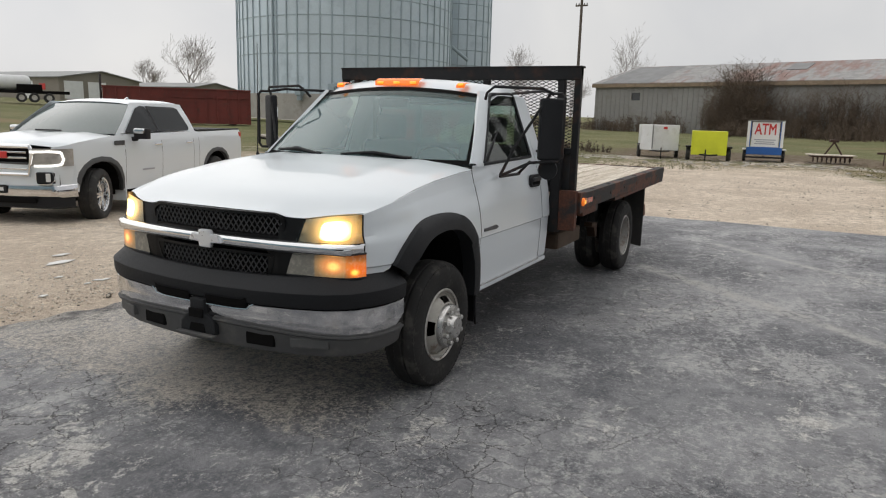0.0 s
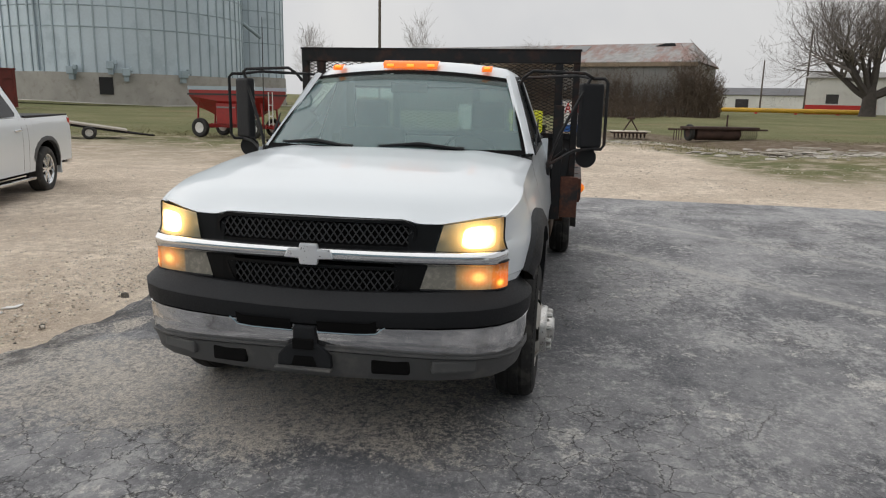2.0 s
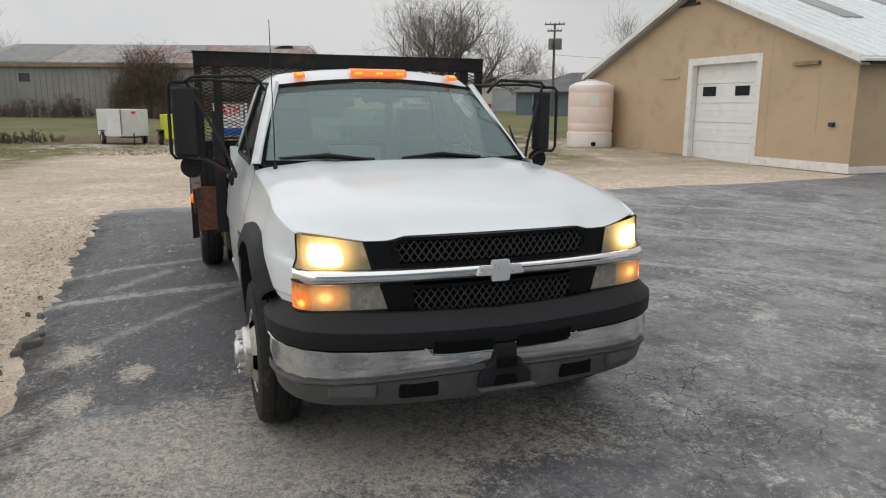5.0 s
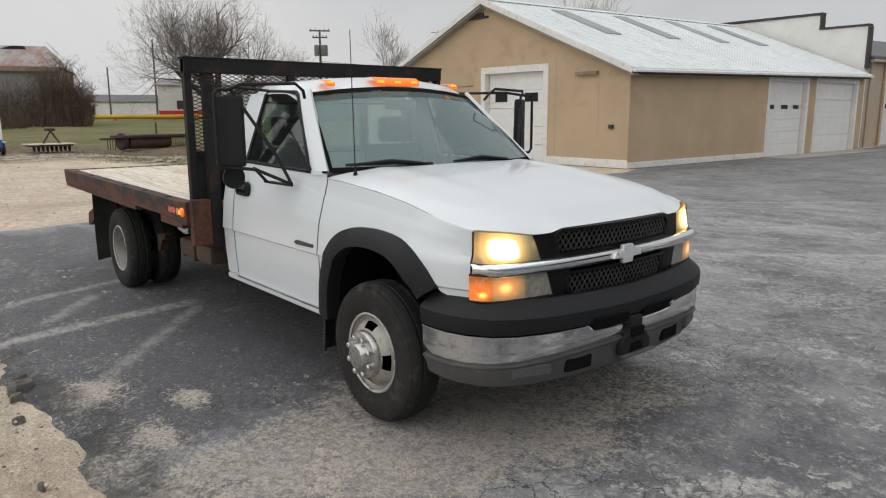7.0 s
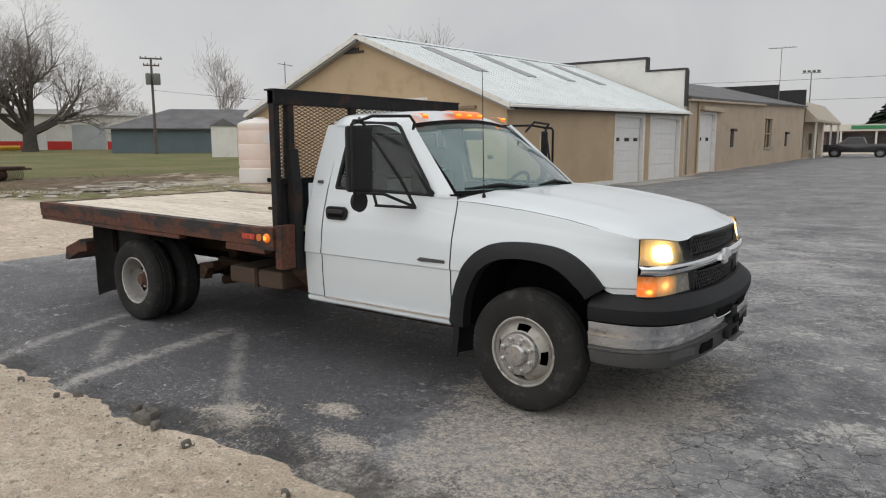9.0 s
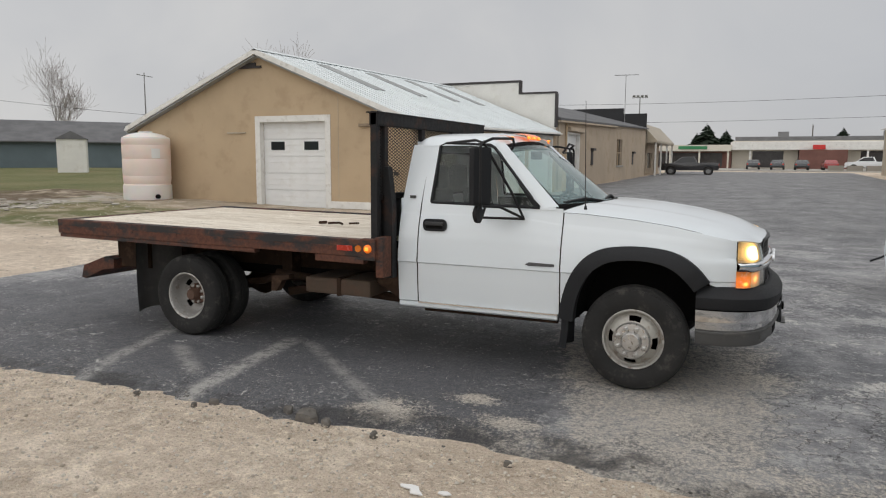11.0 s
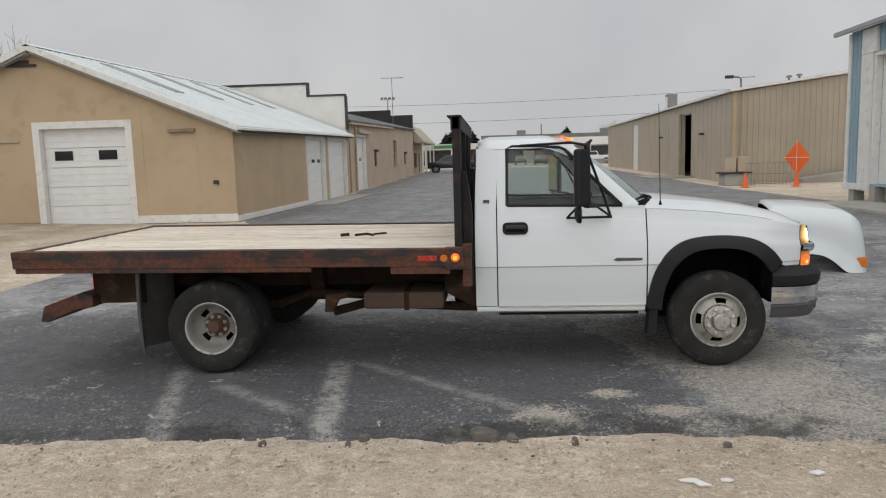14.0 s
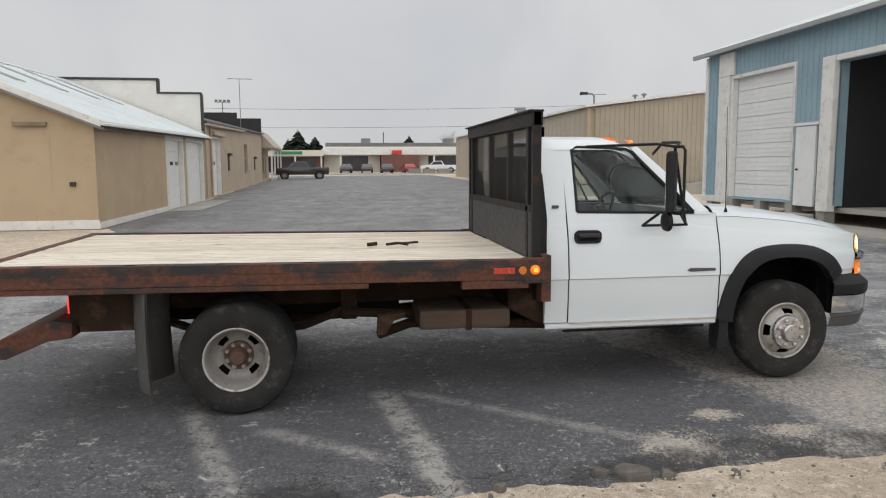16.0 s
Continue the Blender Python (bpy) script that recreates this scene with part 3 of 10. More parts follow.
def ribs(g, p0, p1, top, z0, spacing=0.3, depth=0.03, width=0.06, skip=()):
    """Standing ribs on a sheet-metal wall, outside the line p0-p1."""
    p0, p1 = Vector(p0), Vector(p1)
    L = (p1 - p0).length
    d = (p1 - p0) / L
    out = Vector((d.y, -d.x)) * depth
    roof = top if callable(top) else (lambda u: top)
    u = spacing / 2
    while u < L - width:
        lo, hi = z0, roof(u)
        for o in skip:
            if o[0] - 0.12 < u < o[1] + 0.12:
                lo = max(lo, o[3] + 0.14)
        if hi - lo > 0.1:
            a, b = p0 + d * u, p0 + d * (u + width)
            i, j = p0 + d * (u + width * 0.2) + out, p0 + d * (u + width * 0.8) + out
            g.loft([[(a.x, a.y, z), (i.x, i.y, z), (j.x, j.y, z), (b.x, b.y, z)] for z in (lo, hi)], closed=True)
        u += spacing
    return g


# ---- the tan garage ----
def tan_garage():
    E, W, S = (-9.85, 14.85), (-22.2, 14.85), (-9.85, 32.1)
    home = thing("garage_building", pose(0, 0, 0), "tan painted gabled garage with white metal roof", "building")
    L, ridge, eave, climb = 12.35, 5.57, 3.05, 0.019
    top = lambda u: eave + (ridge - eave) * (1 - abs(u - L / 2) / (L / 2))
    gd = (22.2 - 16.10, 22.2 - 13.27, 0.0, 3.06)
    part("wall", wall(Geo(), W, E, 0.22, top, [gd], 0.0, (L / 2,)), TAN_PAINT, home, "tan painted board wall with streaks")
    sd = [(23.42 - 14.85, 26.45 - 14.85, 0.0, 2.84), (27.42 - 14.85, 31.30 - 14.85, 0.0, 2.90)]
    part("wall", wall(Geo(), (E[0], E[1] + 0.22), S, 0.22, lambda u: eave + climb * u, [(a - 0.22, b - 0.22, c, d) for a, b, c, d in sd]), TAN_PAINT, home, "tan painted board wall with streaks")
    part("wall", wall(Geo(), (W[0] + 0.22, S[1]), (W[0] + 0.22, W[1] + 0.22), 0.22, eave), TAN_PAINT, home)
    part("wall", wall(Geo(), (E[0] - 0.22, S[1]), (W[0] + 0.22, S[1]), 0.22, top, (), 0.0, (L / 2,)), TAN_PAINT, home)
    # roof: two sheets with thickness, overhanging, climbing slightly with the lot, with ribs down the slope
    run, over, cx = L / 2, 0.28, E[0] - L / 2
    slope = (ridge - eave) / run

    def sheet(prof, y0, y1):
        return Geo().loft([[(x, y, z + climb * (y - 14.85)) for x, z in prof] for y in (y0, y1)])

    for s in (1, -1):
        down = lambda d, lift: (cx + s * d, ridge - slope * d + lift)
        roof = part("roof", sheet([down(0, 0.03), down(run + over, 0.03), down(run + over, -0.07), down(0, -0.07)], 14.55, 32.08), WHITE_ROOF, home, "white ribbed metal roof sheet")
        g = Geo()
        y = 14.6
        while y < 32.0:
            q = sheet([down(0, 0.028), down(run + over, 0.028), down(run + over, 0.055), down(0, 0.055)], y, y + 0.035)
            g.add(q.v, q.f)
            y += 0.46
        tagged(part("ribs", g, WHITE_ROOF, roof), kind="stuff")
        if s == 1:
            for yc in (17.9, 21.6, 25.2, 28.6):
                part("skylight", sheet([down(run * 0.10, 0.04), down(run * 0.52, 0.04), down(run * 0.52, 0.075), down(run * 0.10, 0.075)], yc - 0.42, yc + 0.42), GREY_PANEL, roof, "grey translucent roof panel")
        part("trim", sheet([down(0, 0.05), down(run + over, 0.05), down(run + over, -0.13), down(0, -0.13)], 14.50, 14.548), WHITE_TRIM, home, "white barge board")
        # soffit under the barge board: its shade is given by the grey colour
        part("trim", sheet([down(0.05, -0.131), down(run + over, -0.131), down(run + over, -0.20), down(0.05, -0.20)], 14.56, 14.84), GREY_PANEL, home, "soffit board toned grey for its shade")
        gut = [down(run + over, 0.0), down(run + over + 0.11, 0.01), down(run + over + 0.11, -0.06), down(run + over, -0.09)]
        part("gutter", sheet(gut, 14.52, 32.05), WHITE_TRIM, home, "white eave gutter", bevel=0.012)
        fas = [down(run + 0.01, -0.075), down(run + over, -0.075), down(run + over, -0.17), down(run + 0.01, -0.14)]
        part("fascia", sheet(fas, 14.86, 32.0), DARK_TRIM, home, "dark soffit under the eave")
    part("ridge_cap", sheet([(cx - 0.2, ridge - 0.01), (cx, ridge + 0.085), (cx + 0.2, ridge - 0.01)], 14.5, 32.05), WHITE_ROOF, home)
    overhead_door(home, frame_on(W, E, gd[0], 0.0), gd[1] - gd[0], gd[3], 5, [(0.34, 0.94, 2.06, 2.36), (1.80, 2.40, 2.06, 2.36)], 0.21, 0.2)
    for a, b, c, d in sd:
        first = a < 10
        overhead_door(home, frame_on(E, S, a, 0.0), b - a, d, 6 if first else 4, [(0.25, 0.70, 1.80, 1.95), (1.30, 1.80, 1.80, 1.95), (2.3, 2.75, 1.80, 1.95)] if first else [], 0.16, 0.16)
    # skirting, vents, little ledges and a socket box
    part("skirting", Geo().box(-13.05, -9.83, 14.80, 14.848, 0.02, 0.27), WHITE_TRIM, home, "white skirting board", bevel=0.01)
    part("skirting", Geo().box(-22.15, -16.33, 14.80, 14.848, 0.0, 0.12), WOOD_GREY, home)
    part("skirting", Geo().box(-9.848, -9.80, 14.80, 23.20, 0.02, 0.20), WHITE_TRIM, home, bevel=0.01)
    part("ledge", Geo().box(-11.86, -11.02, 14.72, 14.85, 2.83, 2.93), WOOD_GREY, home, "weathered wooden ledge", bevel=0.01)
    part("ledge", Geo().box(-17.6, -16.75, 14.80, 14.85, 2.66, 2.71), TAN_METAL, home, bevel=0.01)
    part("vent", Geo().box(-17.0, -15.96, 14.78, 14.85, 4.98, 5.06).box(-16.8, -16.2, 14.80, 14.85, 5.06, 5.18), DARK_TRIM, home, "dark wooden gable vent", bevel=0.01)
    part("socket_box", Geo().box(-10.52, -10.38, 14.74, 14.85, 1.20, 1.32), DARK_TRIM, home, "small rusty wall box", bevel=0.01)
    part("seam_board", Geo().box(-11.0, -10.985, 14.842, 14.852, 1.0, 2.6), TAN_METAL, home)
    part("seam_board", Geo().box(-12.75, -12.735, 14.842, 14.852, 0.3, 3.9), TAN_METAL, home)
    part("apron", Geo().box(-9.84, -8.6, 22.9, 32.1, -0.05, 0.035), CONCRETE, home, "concrete apron before the side doors")


tan_garage()


# ---- the white stepped-parapet building and the row behind it ----
def row_buildings():
    para = thing("parapet_building", pose(0, 0, 0), "white building with stepped parapet and dark coping", "building")
    g = Geo().box(-12.1, -10.0, 32.32, 32.62, 0, 5.42).box(-24.0, -12.1, 32.32, 32.62, 0, 6.08)
    part("wall", g, WHITE_WALL, para)
    for x0, x1, z0, z1 in ((-12.1, -9.94, 5.42, 5.52), (-24.1, -12.0, 6.08, 6.2), (-12.1, -12.0, 5.52, 6.08), (-10.0, -9.9, 3.6, 5.42)):
        part("coping", Geo().box(x0, x1, 32.26, 32.66, z0, z1), DARK_TRIM, para, "dark metal coping", bevel=0.01)
    row = thing("masonry_building", pose(0, 0, 0), "long beige masonry building with grey shingle roof", "building")
    A, B = (-10.0, 32.66), (-10.0, 64.6)
    climb = 0.026
    ops = [(35.1 - 32.66, 38.0 - 32.66, 0.1, 3.35), (50.2 - 32.66, 52.4 - 32.66, 1.45, 3.5)]
    part("wall", wall(Geo(), A, B, 0.3, lambda u: 4.02 + climb * u, ops), TAN_STUCCO, row, "beige masonry wall")
    part("wall", wall(Geo(), (-24, 64.6), (-24, 32.66), 0.3, 4.0), TAN_STUCCO, row)
    part("roof", Geo().loft([[(x, y, z + climb * (y - 32.66)) for x, z in ((-9.75, 4.0), (-9.75, 4.12), (-17.0, 6.0), (-24.3, 4.1), (-24.3, 3.98), (-17.0, 5.86))] for y in (32.68, 64.3)]), SHINGLE, row, "dark grey shingle roof")
    part("fascia", Geo().loft([[(x, y, z + climb * (y - 32.66)) for x, z in ((-9.93, 3.88), (-9.72, 3.88), (-9.72, 3.99), (-9.93, 3.99))] for y in (32.68, 49.0)]), TAN_STUCCO, row, "beige eave board", bevel=0.01)
    overhead_door(row, frame_on(A, B, ops[0][0], 0.1), 2.9, 3.25, 5, [(0.5, 0.95, 1.75, 1.95), (1.8, 2.25, 1.75, 1.95)], 0.1, 0.2)
    part("hood_mould", Geo().box(-10.0, -9.72, 34.9, 38.9, 3.5, 3.72), TAN_STUCCO, row, bevel=0.02)
    win = part("window", Geo().box(-10.22, -10.18, 50.2, 52.4, 1.45, 3.5), DARK_GLASS, row, "dark window")
    part("frame", Geo().box(-10.17, -10.1, 51.25, 51.35, 1.45, 3.5).box(-10.17, -10.1, 50.2, 52.4, 2.4, 2.48), TAN_PAINT, win)
    part("sill", Geo().box(-10.02, -9.9, 50.0, 52.6, 1.33, 1.45), CONCRETE, win, bevel=0.01)
    for y in (41.2, 56.9):
        part("vent_box", Geo().box(-10.0, -9.78, y, y + 0.8, 2.45, 2.62).box(-10.0, -9.95, y + 0.1, y + 0.7, 1.5, 2.45), DARK_TRIM, row, bevel=0.02)
    part("downpipe", Geo().tube([(-9.92, 34.6, 0.1), (-9.92, 34.6, 3.9)], 0.06), TAN_PAINT, row)
    part("stain_pipe", Geo().tube([(-9.94, 33.0, 0.1), (-9.94, 33.0, 3.9)], 0.05), TAN_METAL, row)
    # black stepped parapet on the far gable
    g = Geo().box(-12.2, -10.0, 64.3, 64.6, 3.6, 6.34).box(-24, -12.2, 64.3, 64.6, 3.6, 6.88)
    part("parapet", g, BLACK_WALL, row, "black stepped parapet")
    part("wall", Geo().box(-24, -10.0, 64.31, 64.59, 0, 3.58), TAN_STUCCO, row)
    shop = thing("shop_building", pose(0, 0, 0.3), "small beige shop with deep awning and dark entrance", "building")
    part("wall", wall(wall(Geo(), (-10.6, 64.65), (-10.6, 78), 0.25, 3.4, [(2.0, 3.4, 0.1, 2.4), (5.0, 8.0, 0.8, 2.4), (9.5, 10.8, 0.1, 2.4)]), (-10.6, 78), (-22, 78), 0.25, 3.4), TAN_STUCCO, shop)
    part("roof", Geo().box(-22, -10.85, 64.65, 78.2, 3.4, 3.6), SHINGLE, shop)
    part("awning", Geo().prism([(-9.0, 3.3), (-9.0, 3.5), (-10.6, 5.2), (-12.5, 5.2), (-12.5, 3.62), (-10.6, 3.3)], "y", 64.65, 78.3), TAN_METAL, shop, "beige mansard awning")
    part("window", Geo().box(-10.8, -10.75, 69.65, 72.65, 0.8, 2.4), DARK_GLASS, shop, "dark shop window")
    part("door", Geo().box(-10.8, -10.75, 66.65, 68.05, 0.1, 2.4), DARK_GLASS, shop, "dark glass door")
    part("door", Geo().box(-10.8, -10.75, 74.15, 75.45, 0.1, 2.4), DARK_GLASS, shop, "dark glass door")
    for y in (65.2, 69.0, 73.4, 77.9):
        part("post", Geo().box(-9.25, -9.1, y, y + 0.15, 0, 3.3), WHITE_TRIM, shop)


row_buildings()


# ---- the buildings on the other side of the alley ----
def metal_buildings():
    met = thing("metal_building", pose(0, 0, 0), "tan sheet-metal building with an open dark doorway", "building")
    A, B = (11.3, 78.0), (11.3, 33.8)
    ops = [(78.0 - 44.9, 78.0 - 42.4, 0.15, 4.45), (78.0 - 63.2, 78.0 - 60.5, 0.3, 4.6)]
    part("wall", wall(Geo(), A, B, 0.25, 5.02, ops), TAN_METAL, met, "tan sheet-metal wall")
    tagged(part("ribs", ribs(Geo(), A, B, 5.0, 0.1, 0.9, 0.02, 0.08, ops), TAN_METAL, met), kind="stuff")
    C = (24.0, 33.8)
    rise = lambda u: 5.02 + 0.125 * u
    part("wall", wall(Geo(), (B[0] + 0.25, B[1]), C, 0.25, rise), TAN_METAL, met, "tan ribbed sheet-metal wall")
    tagged(part("ribs", ribs(Geo(), (B[0] + 0.25, B[1]), C, rise, 0.1, 0.3, 0.035, 0.09), TAN_METAL, met), kind="stuff")
    part("roof", Geo().prism([(11.0, 5.03), (11.0, 5.16), (24.2, 6.81), (24.2, 6.66)], "y", 33.5, 78.3), WHITE_TRIM, met, "pale metal roof edge")
    # black walls added behind the doorway in place of its interior darkness
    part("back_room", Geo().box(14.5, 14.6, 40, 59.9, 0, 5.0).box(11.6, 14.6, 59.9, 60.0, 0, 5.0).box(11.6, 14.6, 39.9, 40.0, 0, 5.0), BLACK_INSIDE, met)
    part("door", Geo().box(11.42, 11.5, 60.5, 63.2, 0.3, 4.6), WHITE_DOOR, met, "white tall door", bevel=0.01)
    part("door_leaf", Geo().box(11.1, 11.28, 44.9, 47.2, 0.15, 4.55), TAN_METAL, met, "tan sliding door leaf pushed aside", bevel=0.02)
    part("lamp", Geo().box(11.05, 11.3, 50.5, 50.9, 3.0, 3.12), DARK_TRIM, met)
    part("lamp", Geo().box(11.05, 11.3, 39.4, 39.8, 2.9, 3.02), DARK_TRIM, met)
    part("corner_trim", Geo().box(11.22, 11.4, 33.70, 33.88, 0.02, 5.02), TAN_PAINT, met, bevel=0.01)
    part("downpipe", Geo().tube([(11.7, 33.66, 0.1), (11.7, 33.66, 5.0)], 0.05), TAN_PAINT, met)
    part("ramp", Geo().prism([(14.5, 0.0), (22.0, 0.0), (22.0, 1.25), (14.5, 0.25)], "y", 32.4, 33.6), CONCRETE, met, "grey sloped loading ramp", bevel=0.02)
    part("apron", Geo().box(8.4, 11.28, 41.4, 47.6, -0.02, 0.24), CONCRETE, met)
    blue = thing("blue_building", pose(0.42, 0, 0), "faded blue metal workshop raised on piers", "building")
    N, S = (9.62, 18.3), (9.62, -14.0)
    o = [(18.3 - 16.60, 18.3 - 13.40, 0.62, 4.58), (18.3 - 11.54, 18.3 - 4.5, 0.50, 4.43)]
    part("wall", wall(Geo(), N, S, 0.3, 5.55, o, 0.55), BLUE_METAL, blue, "faded blue ribbed metal wall")
    tagged(part("ribs", ribs(Geo(), N, S, 5.53, 0.58, 0.23, 0.025, 0.07, [(18.3 - 17.45, o[0][0], 0.6, 5.4), (o[0][0], o[0][1], 0.6, 4.6), (18.3 - 13.2, 18.3 - 12.1, 0.5, 2.8), (18.3 - 12.1, o[1][1], 0.5, 4.45)]), BLUE_METAL, blue), kind="stuff")
    part("wall", wall(Geo(), (22.0, 18.3), (N[0] + 0.3, 18.3), 0.3, lambda u: 5.55 + 0.32 * (12.08 - u), (), 0.55), BLUE_METAL, blue)
    part("roof", Geo().prism([(9.3, 5.50), (9.3, 5.62), (22.2, 9.75), (22.2, 9.6)], "y", -14.2, 18.7), WHITE_ROOF, blue, "pale metal roof")
    g = Geo()
    for y in np.arange(18.6, 4.0, -0.6):
        g.prism([(9.32, 5.62), (22.2, 9.75), (22.2, 9.785), (9.32, 5.655)], "y", y - 0.05, y)
    tagged(part("roof_ribs", g, WHITE_ROOF, blue), kind="stuff")
    part("fascia", Geo().box(9.2, 9.32, -14.2, 18.7, 5.46, 5.60), GREY_PANEL, blue, "grey eave flashing", bevel=0.01)
    part("corner_trim", Geo().box(9.555, 9.655, 18.18, 18.36, 0.55, 5.48), WHITE_TRIM, blue, bevel=0.01)
    part("skirting", Geo().box(9.50, 9.60, 17.0, 18.36, 0.42, 0.62), WHITE_TRIM, blue, bevel=0.01)
    overhead_door(blue, frame_on(N, S, o[0][0], 0.62), 3.20, 3.96, 9, (), 0.10, 0.16, proud=0.05)
    part("track_housing", Geo().box(9.52, 9.61, 16.52, 17.42, 4.70, 5.46), WHITE_TRIM, blue, "cream board over the door track", bevel=0.01)
    part("jamb", Geo().box(9.52, 9.61, 16.72, 17.42, 0.40, 4.69), WHITE_TRIM, blue, "broad white door jamb", bevel=0.02)
    part("jamb", Geo().box(9.46, 9.70, 11.54, 12.03, 0.40, 4.60), WHITE_TRIM, blue, "broad white door jamb", bevel=0.02)
    part("trim", Geo().box(9.50, 9.70, 4.4, 11.53, 4.44, 4.60), WHITE_TRIM, blue, bevel=0.02)
    wd = part("side_door", Geo().box(9.52, 9.60, 12.23, 13.09, 0.5, 2.78), WHITE_DOOR, blue, "white steel side door", bevel=0.01)
    part("handle", Geo().lathe([(0.03, 0), (0.03, 0.06)], 10, (9.46, 12.95, 1.55), "x"), DARK_TRIM, wd)
    part("trim", Geo().box(9.49, 9.60, 12.10, 13.22, 2.80, 2.88), WHITE_TRIM, wd)
    part("floor", Geo().box(9.92, 22, -14, 18.0, 0.36, 0.5), CONCRETE, blue)
    # black walls added so the workshop opening stays dark
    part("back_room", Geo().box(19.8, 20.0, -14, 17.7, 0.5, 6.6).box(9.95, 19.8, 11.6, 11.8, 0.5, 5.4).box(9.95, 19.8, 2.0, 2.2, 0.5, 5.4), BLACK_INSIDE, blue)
    for y in (17.9, 16.6, 15.0, 13.4, 12.0):
        part("pier", Geo().box(9.6, 9.95, y - 0.17, y + 0.17, -0.05, 0.55), CONCRETE, blue, "concrete block pier", bevel=0.015)
    part("step", Geo().box(9.0, 9.5, 12.1, 13.2, -0.02, 0.3), CONCRETE, blue, bevel=0.02)
    apron = Geo().box(8.3, 10.0, 4.0, 17.0, -0.03, 0.09)
    structure("pavement_apron", apron, CONCRETE, "cracked concrete apron before the workshop", "pavement", bevel=0.02)


metal_buildings()


# ---- the flatbed truck: its front axle lies over the origin and it faces +x ----
def car_paint(name, base, dirt=(0.50, 0.47, 0.42), low=0.75, amount=0.07):
    k = Nodes(name)
    ax = k.axes()
    n = k.noise(2.2, 5, 0.6)
    col = k.mix(k.ramp(n, 0.3, 0.7), tuple(c * 0.995 for c in base), base)
    film = k.math("MULTIPLY", k.math("ADD", k.ramp(ax[2], low, 0.35, 0.0, 1.0), 0.12), k.ramp(k.noise(6, 6, 0.7), 0.38, 0.68))
    col = k.mix(k.math("MULTIPLY", film, amount * 2), col, dirt)
    k.set("Base Color", col)
    k.set("Roughness", 0.30)
    k.set("Coat Weight", 0.6)
    k.set("Coat Roughness", 0.08)
    return k.m


def rusty_steel(name="rusty_black_steel", lo=0.47, hi=0.60):
    k = Nodes(name)
    n = k.noise(2.4, 7, 0.7, co=k.stretch(0.8, 1, 1.6))
    fine = k.noise(26, 5, 0.75)
    col = k.mix(k.ramp(fine, 0.3, 0.7), (0.070, 0.025, 0.015), (0.135, 0.050, 0.028))
    col = k.mix(k.ramp(n, lo, hi), col, (0.026, 0.024, 0.024))
    col = k.mix(k.math("MULTIPLY", k.ramp(k.noise(11, 5, 0.7), 0.62, 0.7), 0.4), col, (0.20, 0.095, 0.058))
    k.set("Base Color", col)
    k.set("Roughness", 0.78)
    k.bump(fine, 0.4, 0.006)
    return k.m


def deck_wood():
    k = Nodes("bleached_deck_planks")
    tint = k.random()
    grain = k.noise(5, 6, 0.7, 0.8, co=k.stretch(0.35, 9, 9))
    col = k.mix(k.ramp(grain, 0.40, 0.60), (0.42, 0.34, 0.25), (0.87, 0.81, 0.71))
    col = k.mix(0.4, col, k.mix(tint, (0.54, 0.46, 0.36), (0.84, 0.78, 0.68)))
    spots = k.ramp(k.noise(7, 6, 0.75, co=k.stretch(0.6, 1.5, 1)), 0.58, 0.68)
    col = k.mix(k.math("MULTIPLY", spots, 0.65), col, (0.13, 0.09, 0.06))
    k.set("Base Color", col)
    k.set("Roughness", 0.85)
    k.bump(grain, 0.8, 0.010)
    return k.m


def glass(name, tint, ior=1.5, rough=0.02, haze=0.02, film_colour=(0.42, 0.50, 0.47)):
    m = bpy.data.materials.new(name)
    m.use_nodes = True
    t = m.node_tree
    t.nodes.clear()
    out, mix = t.nodes.new("ShaderNodeOutputMaterial"), t.nodes.new("ShaderNodeMixShader")
    clear, shine, fres = t.nodes.new("ShaderNodeBsdfTransparent"), t.nodes.new("ShaderNodeBsdfGlossy"), t.nodes.new("ShaderNodeFresnel")
    clear.inputs[0].default_value = (*tint, 1)
    shine.inputs["Roughness"].default_value = rough
    shine.inputs["Color"].default_value = (0.95, 0.97, 0.96, 1)
    fres.inputs[0].default_value = ior
    t.links.new(fres.outputs[0], mix.inputs[0])
    # diffuse film over the glass; on the windshield it paints in reflected sky
    film, dust = t.nodes.new("ShaderNodeMixShader"), t.nodes.new("ShaderNodeBsdfDiffuse")
    dust.inputs[0].default_value = (*film_colour, 1)
    film.inputs[0].default_value = haze
    t.links.new(clear.outputs[0], film.inputs[1])
    t.links.new(dust.outputs[0], film.inputs[2])
    t.links.new(film.outputs[0], mix.inputs[1])
    t.links.new(shine.outputs[0], mix.inputs[2])
    t.links.new(mix.outputs[0], out.inputs[0])
    return m


WHITE_BODY = car_paint("white_truck_paint", (0.69, 0.735, 0.765), amount=0.006)
BLACK_PLASTIC = surf("black_textured_plastic", (0.0135, 0.0142, 0.0162), 0.62, var=0.12, big=2, fine=120, bump=0.2, spec=0.32)
BLACK_GLOSS = surf("smooth_black_plastic", (0.004, 0.004, 0.0045), 0.42, var=0.12, big=3, fine=80, bump=0.05, spec=0.22)
GREY_PLASTIC = surf("dusty_grey_plastic", (0.085, 0.084, 0.083), 0.6, var=0.15, big=2, fine=90, stain=(0.16, 0.15, 0.135), amount=0.5)
CHROME = surf("dull_chrome", (0.72, 0.72, 0.73), 0.11, 1.0, var=0.05, big=3, fine=25, stain=(0.40, 0.36, 0.31), amount=0.35, bump=0.015)
BRIGHT = surf("bright_chrome", (0.78, 0.79, 0.80), 0.10, 1.0, var=0.03, big=3, fine=25, bump=0.0)
